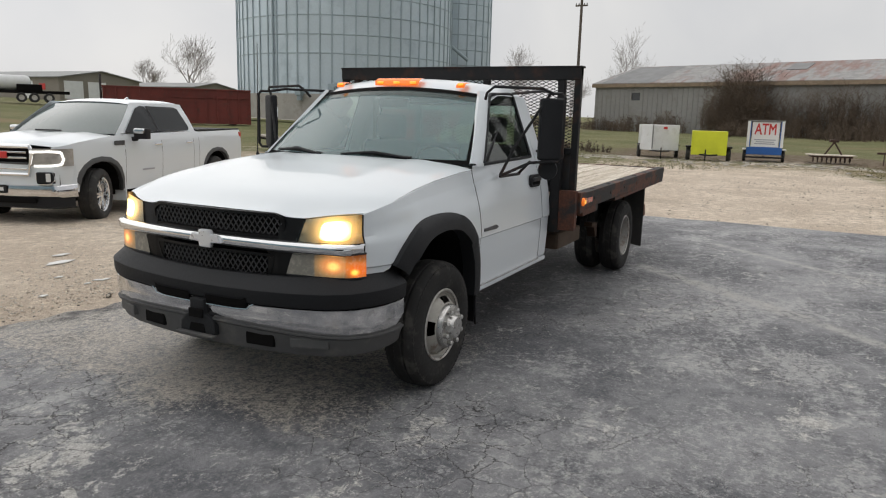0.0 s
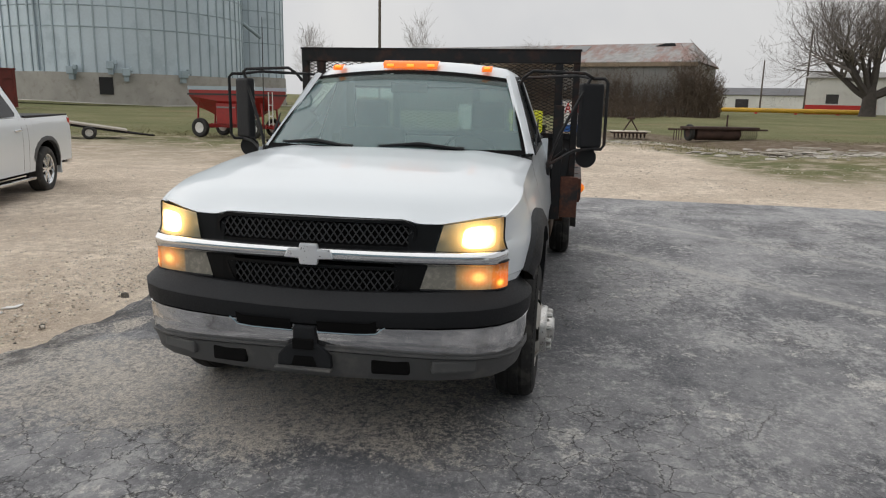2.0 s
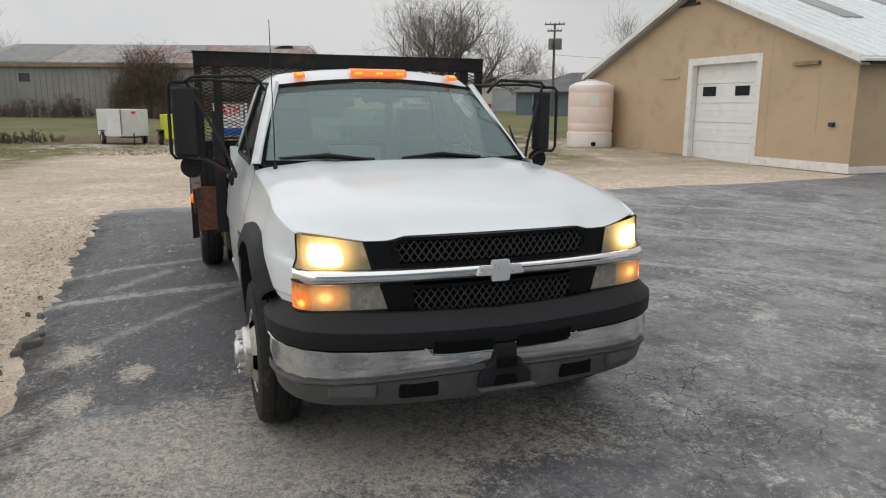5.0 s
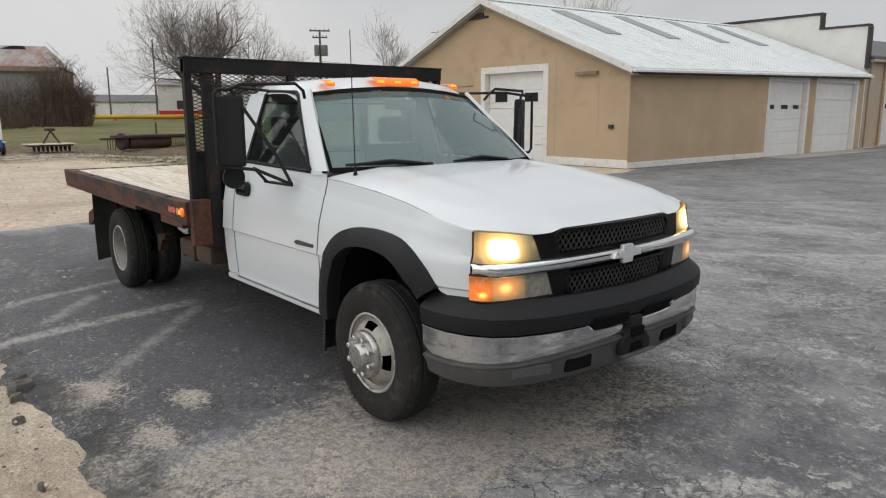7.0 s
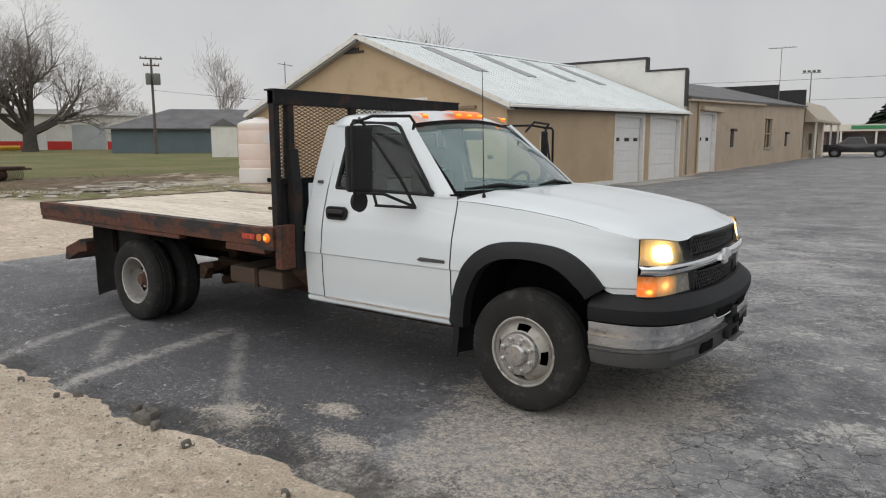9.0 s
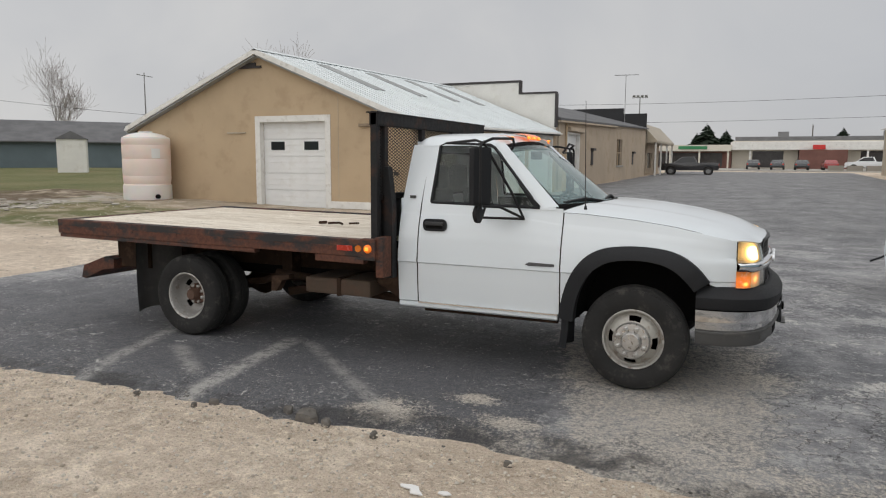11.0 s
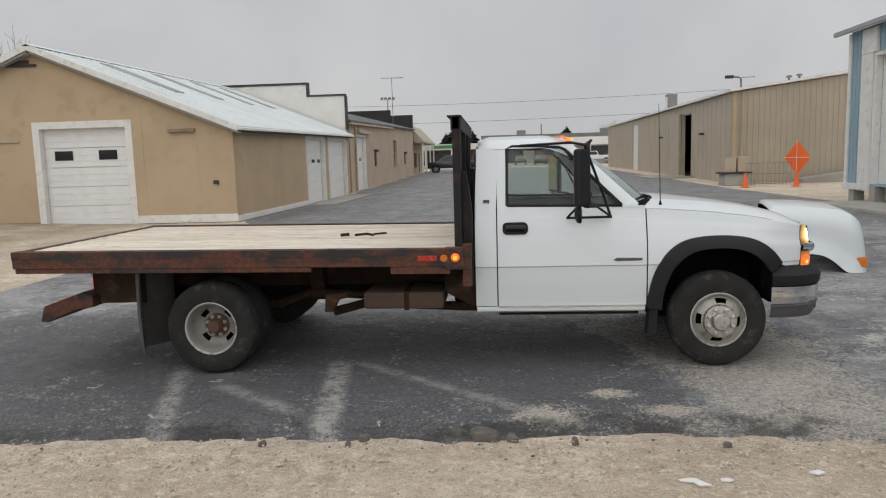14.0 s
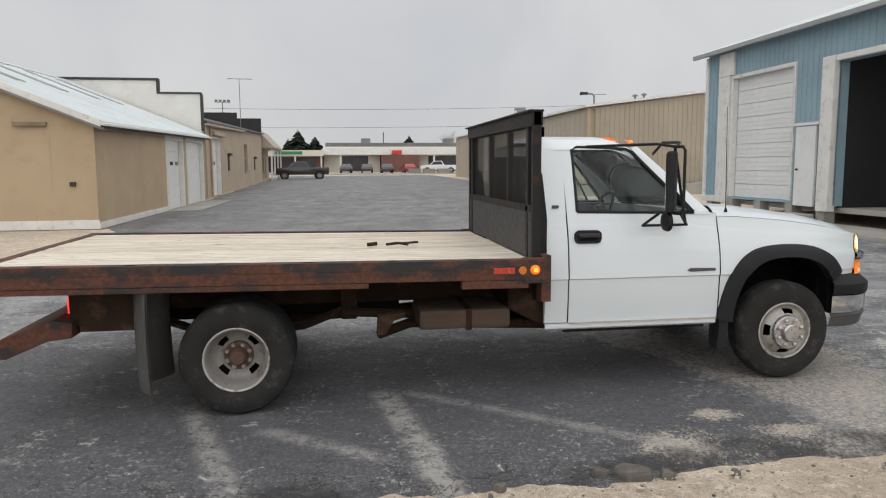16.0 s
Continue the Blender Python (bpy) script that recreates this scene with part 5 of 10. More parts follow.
            rows.append([(x + nrm.x * o, y + nrm.y * o, lo + (hi - lo) * f) for o, f in shape])
        return Geo().loft(rows, closed=False)

    bumper = part("bumper", strip(0.520, 0.634, 0.480, 0.648, ((-0.012, 0.0), (0.004, 0.10), (0.010, 0.5), (0.010, 0.88), (0.014, 0.95), (0.004, 1.0), (-0.06, 1.0))), CHROME, t, "dull chrome front bumper", smooth=50)
    part("bumper_cover", strip(0.632, 0.785, 0.646, 0.815, ((-0.03, 0.0), (0.016, 0.02), (0.022, 0.08), (0.026, 0.50), (0.020, 0.56), (-0.050, 0.93), (-0.070, 0.94), (-0.090, 0.80), (-0.11, 0.74), (-0.26, 0.74))), BLACK_PLASTIC, bumper, "black textured bumper pad", smooth=30)
    part("valance", strip(0.366, 0.522, 0.380, 0.482, ((-0.10, 0.0), (-0.035, 0.03), (-0.020, 0.20), (-0.010, 0.60), (0.004, 0.90), (-0.02, 1.0))), GREY_PLASTIC, bumper, "grey plastic air dam", smooth=45)
    part("valance_lip", strip(0.512, 0.528, 0.474, 0.490, ((-0.01, 0.0), (0.012, 0.2), (0.012, 0.8), (-0.01, 1.0))), GREY_PLASTIC, bumper, smooth=45)
    for s in (1, -1):
        front = lambda y: interp(y, (0, 0.195, 0.41, 0.60), (0.957, 0.952, 0.935, 0.905))
        ys = np.linspace(0.062, 0.335, 9)
        part("bumper_slot", Geo().loft([[(front(y) + o, s * y, z + 0.014 * max(0.0, (y - 0.30) / 0.035)) for y in ys] for z, o in ((0.602, 0.0145), (0.634, 0.0250), (0.655, 0.0290))], closed=False), DARK_UNDER, bumper, "dark slot in the bumper")
        part("slot_lip", Geo().tube([(front(0.372) + 0.013, s * 0.372, 0.636), (front(0.352) + 0.015, s * 0.352, 0.624), (front(0.33) + 0.016, s * 0.33, 0.605)] + [(front(y) + 0.016, s * y, 0.600) for y in (0.25, 0.16, 0.06)], 0.005, 6), BRIGHT, bumper)
        for y0, y1, z0, z1 in ((0.300, 0.478, 0.408, 0.482), (0.565, 0.775, 0.422, 0.484)):
            ym = s * (y0 + y1) / 2
            xf = interp(abs(ym), (0, 0.42, 0.62, 0.78), (0.957, 0.935, 0.905, 0.855))
            part("tow_opening" if y0 < 0.5 else "fog_blank", Geo().obox(Matrix.Translation((xf - 0.028, ym, (z0 + z1) / 2)) @ Matrix.Rotation(s * (0.10 if y0 < 0.5 else 0.36), 4, "Z"), 0.05, y1 - y0, z1 - z0), DARK_UNDER if y0 < 0.5 else GREY_PLASTIC, bumper, bevel=0.012)
    pl = part("plate_bracket", Geo().prism([(-0.13, 0.43), (0.13, 0.43), (0.125, 0.485), (0.09, 0.525), (0.055, 0.54), (0.052, 0.625), (-0.052, 0.625), (-0.055, 0.54), (-0.09, 0.525), (-0.125, 0.485)], "x", 0.950, 0.985), BLACK_PLASTIC, bumper, "black empty plate bracket", bevel=0.01)
    part("hook", Geo().box(0.985, 1.0, -0.05, 0.05, 0.52, 0.57), DARK_UNDER, pl, bevel=0.006)
    part("shelf", Geo().box(0.98, 1.015, -0.135, 0.135, 0.425, 0.434), GREY_PLASTIC, pl, "scuffed lower lip", bevel=0.002)
    part("bracket_opening", Geo().prism([(-0.06, 0.44), (0.06, 0.44), (0.045, 0.485), (-0.045, 0.485)], "x", 0.984, 0.988), DARK_UNDER, pl)
    # cowl, wipers and washer nozzles
    rows = []
    for j in range(25):
        v = -1 + 2 * j / 24
        y = v * 0.845
        rows.append([(-0.355 - 0.22 * v * v, y * 0.96, hood_z(-0.36, y * 0.95) - 0.02), (-0.39 - 0.22 * v * v, y, 1.318), (-0.44 - 0.22 * v * v, y, 1.312)])
    cowl = part("cowl", Geo().loft(rows, closed=False), BLACK_PLASTIC, t, "black plastic cowl", smooth=40)
    for y0, y1 in ((0.47, -0.045), (-0.235, -0.73)):
        xw = lambda y: -0.395 - 0.23 * (y / 0.86) ** 2
        w = part("wiper", Geo().tube([(xw(y0) + 0.005, y0, 1.345), (xw((y0 + y1) / 2) - 0.03, (y0 + y1) / 2, 1.372), (xw(y1) - 0.03, y1, 1.352)], [0.010, 0.013, 0.008], 6), BLACK_PLASTIC, cowl, "black wiper")
        part("blade", Geo().tube([(xw(y0) - 0.02, y0 + 0.02, 1.348), (xw((y0 + y1) / 2) - 0.035, (y0 + y1) / 2, 1.356), (xw(y1) - 0.045, y1 - 0.02, 1.352)], 0.010, 5), RUBBER, w)
    part("antenna", Geo().tube([(-0.42, -0.80, 1.30), (-0.44, -0.80, 2.12)], [0.004, 0.0022], 5).lathe([(0.016, 0), (0.012, 0.03), (0.004, 0.05)], 10, (-0.42, -0.80, 1.29), "z"), BLACK_STEEL, t, "thin radio antenna")


def round_rect(cx, cz, w, h, r, n=5):
    """The outline of a rectangle with rounded corners."""
    out = []
    for k, (sx, sz) in enumerate(((1, 1), (-1, 1), (-1, -1), (1, -1))):
        for i in range(n + 1):
            a = (k + i / n) * math.pi / 2
            out.append((cx + sx * (w / 2 - r) + r * math.cos(a), cz + sz * (h / 2 - r) + r * math.sin(a)))
    return out


GREY_TRIM_DARK = surf("worn_black_grip", (0.03, 0.03, 0.032), 0.4, var=0.1, bump=0)


def truck_cab(t):
    yup = lambda z: interp(z, (1.28, 1.32, 1.55, 1.78, 1.82), (0.916, 0.905, 0.825, 0.738, 0.715))
    for s in (1, -1):
        lo = lambda x: 0.512
        hi = lambda x: 1.312
        door = part("door", side_panel(Geo(), np.linspace(-1.752, -0.562, 24), lo, hi, s, 45), WHITE_BODY, t, "white cab door", smooth=35)
        part("body_side", side_panel(Geo(), np.linspace(-1.935, -1.762, 6), lo, hi, s, 45), WHITE_BODY, t, "white cab corner panel", smooth=35)
        part("rocker", Geo().loft([[(x, s * 0.955, 0.455), (x, s * 0.975, 0.47), (x, s * 0.975, 0.50), (x, s * 0.950, 0.508)] for x in (-1.93, -0.57)], closed=True), WHITE_BODY, t, bevel=0.004)
        part("sill_strip", Geo().box(-1.75, -0.57, min(s * 0.968, s * 0.982), max(s * 0.968, s * 0.982), 0.500, 0.512), CHROME, door)
        # window glass and its frame
        corner = [(-1.672, 1.330), (-0.745, 1.312), (-0.83, 1.395), (-1.185, 1.775), (-1.23, 1.797), (-1.62, 1.812), (-1.665, 1.79)]
        part("window", Geo().add([(x, s * (yup(z) - 0.012), z) for x, z in corner], [tuple(range(7))]), SIDE_GLASS, door, "side window glass").visible_shadow = False
        part("window_seal", Geo().tube([(x, s * (yup(z) - 0.004), z) for x, z in corner + corner[:1]], 0.013, 6), BLACK_PLASTIC, door)
        # rear quarter, belt strip, pillar and cant rail, all as one frame
        g = Geo()
        xs = np.linspace(-1.935, -1.762, 5)
        g.loft([[(x - 0.0 + 0.02 * max(0, (z - 1.30) / 0.5), s * yup(z), z) for x in xs] for z in np.linspace(1.312, 1.80, 8)], closed=False)
        part("rear_pillar", g, WHITE_BODY, t, smooth=40)
        part("cab_badge", Geo().box(-1.865, -1.815, min(s * 0.89, s * 0.905), max(s * 0.89, s * 0.905), 1.360, 1.382), GREY_PLASTIC, t)
        g = Geo()
        g.loft([[(x, s * yup(z), z) for x in np.linspace(-1.752, -1.672, 3)] for z in np.linspace(1.312, 1.80, 8)], closed=False)
        g.loft([[(x, s * yup(z), z) for x in np.linspace(-1.672, -0.62, 8)] for z in (1.300, 1.322)], closed=False)
        rows = []
        for k in range(13):
            f = k / 12
            z = 1.312 + 0.495 * f
            xa = -0.745 - (0.085 * min(1, f / 0.17)) - 0.36 * max(0, (f - 0.17) / 0.83)
            xb = -0.605 - 0.515 * f
            yb = 0.872 - 0.188 * f
            rows.append([(xa, s * (yup(z) - 0.002), z), ((xa * 0.6 + xb * 0.4), s * (yup(z) * 0.75 + yb * 0.25 + 0.010), z + 0.006), (xb, s * (yb + 0.004), z + 0.012), (xb - 0.012, s * (yb - 0.02), z + 0.004)])
        g.loft(rows, closed=False)
        part("door_frame", g, WHITE_BODY, door, smooth=50)
        h = part("handle", Geo().prism(round_rect(-1.608, 1.150, 0.205, 0.098, 0.036), "y", s * 0.955, s * 0.981), BLACK_PLASTIC, door, "black door handle in its recess", bevel=0.004, segments=2)
        part("grip", Geo().prism(round_rect(-1.605, 1.163, 0.165, 0.030, 0.012), "y", s * 0.978, s * 0.997), GREY_TRIM_DARK, h, bevel=0.006)
        part("recess", Geo().prism(round_rect(-1.608, 1.132, 0.15, 0.022, 0.010), "y", s * 0.9805, s * 0.9825), DARK_UNDER, h)
        part("badge", Geo().prism([(-0.83, 0.882), (-0.80, 0.900), (-0.60, 0.896), (-0.60, 0.876), (-0.80, 0.872)], "y", s * 0.992, s * 1.0), surf_dark_badge, door, "dark name strip")
        part("vent_mirror_mount", Geo().prism([(-0.80, 1.33), (-0.74, 1.325), (-0.95, 1.53)], "y", s * 0.905, s * 0.915), BLACK_PLASTIC, door)
        # mirrors
        mir = part("mirror", Geo().obox(pose(-1.105, s * 1.250, 1.555, 0, 0, s * 33), 0.060, 0.175, 0.430), BLACK_PLASTIC, t, "tall black towing mirror", bevel=0.022, segments=3)
        part("mirror_glass", Geo().obox(pose(-1.105, s * 1.250, 1.555, 0, 0, s * 33) @ Matrix.Translation((-0.0325, 0, 0)), 0.004, 0.145, 0.39), MIRROR, mir)
        loop = [(-1.085, s * 1.262, 1.80), (-1.07, s * 1.33, 1.80), (-1.065, s * 1.352, 1.775), (-1.065, s * 1.352, 1.365), (-1.07, s * 1.33, 1.335), (-1.085, s * 1.262, 1.335), (-1.085, s * 1.20, 1.335)]
        part("loop", Geo().tube(loop, 0.011, 7), BLACK_STEEL, mir, "black tubular mirror bracket")
        for pts in ([(-1.085, s * 1.262, 1.80), (-1.03, s * 1.20, 1.832), (-0.99, s * 0.86, 1.842), (-1.00, s * 0.80, 1.80), (-1.03, s * 0.775, 1.755)],
                    [(-1.085, s * 1.262, 1.80), (-1.18, s * 1.16, 1.822), (-1.56, s * 0.765, 1.815)],
                    [(-1.085, s * 1.24, 1.80), (-0.92, s * 1.05, 1.42), (-0.85, s * 0.985, 1.235)],
                    [(-1.085, s * 1.262, 1.335), (-0.98, s * 1.15, 1.325), (-0.85, s * 0.988, 1.235)],
                    [(-1.12, s * 1.10, 1.325), (-1.19, s * 0.99, 1.232)],
                    [(-1.20, s * 0.992, 1.228), (-0.84, s * 0.990, 1.230)]):
            part("arm", Geo().tube(pts, 0.0105, 6), BLACK_STEEL, mir)
        part("round_mirror", Geo().lathe([(0.030, -0.03), (0.066, -0.012), (0.072, 0.01), (0.070, 0.018)], 18, (-1.13, s * 1.235, 1.275), "x"), BLACK_STEEL, mir, "small round convex mirror", smooth=40)
    # roof
    rows = []
    for i in range(17):
        u = i / 16
        row = []
        for j in range(33):
            v = -1 + 2 * j / 32
            y = v * 0.735
            xf, xr = -1.085 - 0.075 * v * v, -1.915 + 0.02 * v * v
            x = xf + (xr - xf) * u
            crown = 1.915 - 0.060 * abs(v) ** 2.2 - 0.062 * max(0, (abs(v) - 0.86) / 0.14) ** 2
            front = 0.075 * max(0, 1 - u / 0.30) ** 1.6
            rear = 0.05 * max(0, (u - 0.86) / 0.14) ** 2
            row.append((x, y, crown - front - rear))
        rows.append(row)
    part("roof", Geo().loft(rows, closed=False), WHITE_BODY, t, "white cab roof", smooth=50)
    # windshield with its dark border
    def ws(v, f):
        x = (-0.375 - 0.235 * v * v) * (1 - f) + (-1.085 - 0.075 * v * v) * f
        y = v * (0.862 * (1 - f) + 0.695 * f)
        z = 1.310 * (1 - f) + (1.838 - 0.050 * v * v) * f + 0.018 * math.sin(math.pi * f)
        return Vector((x, y, z))
    rows = [[ws(-1 + 2 * j / 24, i / 12) for j in range(25)] for i in range(13)]
    part("windshield", Geo().loft(rows, closed=False), WINDSHIELD, t, "green-tinted windshield", smooth=60).visible_shadow = False
    up = Vector((0.006, 0, 0.004))
    g = Geo()
    for a, b in ((0.0, 0.05), (0.945, 1.0)):
        g.loft([[ws(-1 + 2 * j / 24, f) + up for j in range(25)] for f in (a, b)], closed=False)
    for s in (1, -1):
        g.loft([[ws(s * v, i / 12) + up for i in range(13)] for v in (0.975, 1.0)], closed=False)
    part("windshield_border", g, DARK_UNDER, t, "black windshield border", smooth=60)
    part("shade_band", Geo().loft([[ws(-0.95 + 1.9 * j / 24, f) + up * 0.5 for j in range(25)] for f in (0.86, 0.945)], closed=False), glass_band, t, smooth=60).visible_shadow = False
    # back of the cab with its window
    zs = [1.30, 1.36, 1.45, 1.55, 1.65, 1.74, 1.79]
    g = Geo()
    for s in (1, -1):
        g.loft([[(-1.918, s * 0.66, z), (-1.922, s * (yup(z) - 0.05), z), (-1.912, s * (yup(z) - 0.012), z), (-1.90, s * yup(z), z)] for z in zs], closed=False)
    g.loft([[(-1.918, y, z) for y in (-0.66, 0.66)] for z in (1.74, 1.83)], closed=False)
    g.loft([[(-1.925, y, z) for y in (-0.945, 0.945)] for z in (0.5, 1.36)], closed=False)
    part("back_panel", g, WHITE_BODY, t)
    part("back_trim", Geo().box(-1.90, -1.89, -0.86, 0.86, 0.60, 1.355), LIGHT_TRIM, t)
    part("back_trim", Geo().box(-1.90, -1.89, -0.66, 0.66, 1.745, 1.81), LIGHT_TRIM, t)
    for s in (1, -1):
        part("back_trim", Geo().box(-1.90, -1.89, min(s * 0.665, s * 0.73), max(s * 0.665, s * 0.73), 1.35, 1.77), LIGHT_TRIM, t)
    rw = part("rear_window", Geo().box(-1.922, -1.918, -0.66, 0.66, 1.36, 1.74), REAR_GLASS, t, "veiled rear cab window")
    rw.visible_shadow = False
    part("window_seal", Geo().tube([(-1.925, y, z) for y, z in ((-0.66, 1.36), (0.66, 1.36), (0.66, 1.74), (-0.66, 1.74), (-0.66, 1.36))], 0.014, 6), BLACK_PLASTIC, rw)
    # interior
    part("floor_pan", Geo().box(-1.90, -0.45, -0.92, 0.92, 0.50, 0.56), DARK_UNDER, t)
    part("firewall", Geo().box(-0.52, -0.46, -0.86, 0.86, 0.52, 1.26), DARK_UNDER, t)
    part("dashboard", Geo().prism([(-0.46, 1.18), (-0.46, 1.285), (-0.62, 1.30), (-0.80, 1.27), (-0.88, 1.16), (-0.82, 0.95), (-0.46, 0.9)], "y", -0.86, 0.86), CABIN, t, "grey dashboard", bevel=0.02)
    for s in (1, -1):
        part("door_trim", Geo().box(-1.74, -0.62, min(s * 0.875, s * 0.89), max(s * 0.875, s * 0.89), 0.56, 1.30), CABIN, t)
        seat = part("seat", Geo().prism([(-1.80, 0.62), (-1.22, 0.62), (-1.20, 0.86), (-1.66, 0.88), (-1.78, 1.42), (-1.88, 1.40)], "y", s * 0.48 - 0.27, s * 0.48 + 0.27), SEAT_CLOTH, t, "dark grey cloth seat", bevel=0.04, segments=3)
        part("headrest", Geo().obox(pose(-1.81, s * 0.48, 1.53), 0.10, 0.28, 0.21), SEAT_CLOTH, seat, bevel=0.04, segments=3)
    part("console", Geo().box(-1.75, -1.15, -0.17, 0.17, 0.60, 1.02), SEAT_CLOTH, t, bevel=0.03)
    wheel = [(-0.95 + 0.09 * math.sin(a), 0.46 + 0.19 * math.cos(a), 1.255 + 0.165 * math.sin(a)) for a in np.linspace(0, 2 * math.pi, 25)]
    st = part("steering_wheel", Geo().tube(wheel, 0.014, 7), BLACK_PLASTIC, t, "dark steering wheel")
    part("hub", Geo().obox(pose(-0.94, 0.46, 1.25, 0, -25, 0), 0.05, 0.12, 0.12).tube([(-0.94, 0.27, 1.25), (-0.94, 0.65, 1.25)], 0.015, 6).tube([(-0.95, 0.46, 1.25), (-0.75, 0.46, 1.12)], 0.03, 8), BLACK_PLASTIC, st, bevel=0.01)
    part("rearview_mirror", Geo().obox(pose(-1.06, 0.0, 1.72), 0.03, 0.26, 0.07), BLACK_PLASTIC, t, bevel=0.012)
    part("headliner", Geo().box(-1.86, -1.22, -0.62, 0.62, 1.80, 1.815), LIGHT_TRIM, t)
    # clearance lamps
    for y in (0.535, -0.535):
        lamp = part("clearance_lamp", Geo().loft([[(x, y + w * k, z) for k in (-1, -0.6, 0.6, 1)] for x, w, z in ((-1.105, 0.034, 1.836), (-1.115, 0.038, 1.860), (-1.16, 0.035, 1.878), (-1.24, 0.022, 1.874))], closed=False), AMBER_LIT, t, "lit amber roof lamp", smooth=60)
        part("glow_core", Geo().obox(pose(-1.106, y, 1.862), 0.02, 0.04, 0.016), AMBER_CORE, lamp, bevel=0.006)
    bar = part("clearance_lamp", Geo().loft([[(x, y, z) for y in np.linspace(-w, w, 9)] for x, w, z in ((-1.085, 0.19, 1.852), (-1.095, 0.198, 1.885), (-1.14, 0.196, 1.908), (-1.22, 0.185, 1.906))], closed=False), AMBER_LIT, t, "lit amber three-lamp roof bar", smooth=60)
    for y in (-0.145, 0.0, 0.145):
        part("glow_core", Geo().obox(pose(-1.087, y, 1.874), 0.02, 0.05, 0.018), AMBER_CORE, bar, bevel=0.006)


surf_dark_badge = surf("dark_badge", (0.10, 0.10, 0.105), 0.4, 0.5, var=0.3, big=30, fine=80, bump=0)
glass_band = glass("tinted_top_band", (0.30, 0.36, 0.35), 1.4)


def wheel_rim(g, prof, slots, r0, r1, n=60, y=0.0):
    """A turned disc whose cells between r0 and r1 are left open where a slot is."""
    for (ra, ya), (rb, yb) in zip(prof, prof[1:]):
        for k in range(n):
            a = (k + 0.5) / n
            open_cell = r0 <= min(ra, rb) and max(ra, rb) <= r1 and abs((a * slots) % 1 - 0.5) < 0.19
            if not open_cell:
                c, d = 2 * math.pi * k / n, 2 * math.pi * (k + 1) / n
                g.add([(ra * math.cos(c), ya, ra * math.sin(c)), (ra * math.cos(d), ya, ra * math.sin(d)), (rb * math.cos(d), yb, rb * math.sin(d)), (rb * math.cos(c), yb, rb * math.sin(c))], [(0, 1, 2, 3)])
    return g


def tyre_geo(r, w, rim):
    h = w / 2
    return Geo().lathe([(rim, -h * 0.78), (rim + 0.03, -h * 0.96), (r - 0.085, -h), (r - 0.050, -h * 0.97), (r - 0.024, -h * 0.87), (r - 0.008, -h * 0.70), (r, -h * 0.4), (r - 0.006, -h * 0.30), (r - 0.006, -h * 0.24), (r, -h * 0.2), (r, h * 0.2),
                        (r - 0.006, h * 0.24), (r - 0.006, h * 0.30), (r, h * 0.4), (r - 0.008, h * 0.70), (r - 0.024, h * 0.87), (r - 0.050, h * 0.97), (r - 0.085, h), (rim + 0.03, h * 0.96), (rim, h * 0.78)], 56, (0, 0, 0), "y", caps=False)


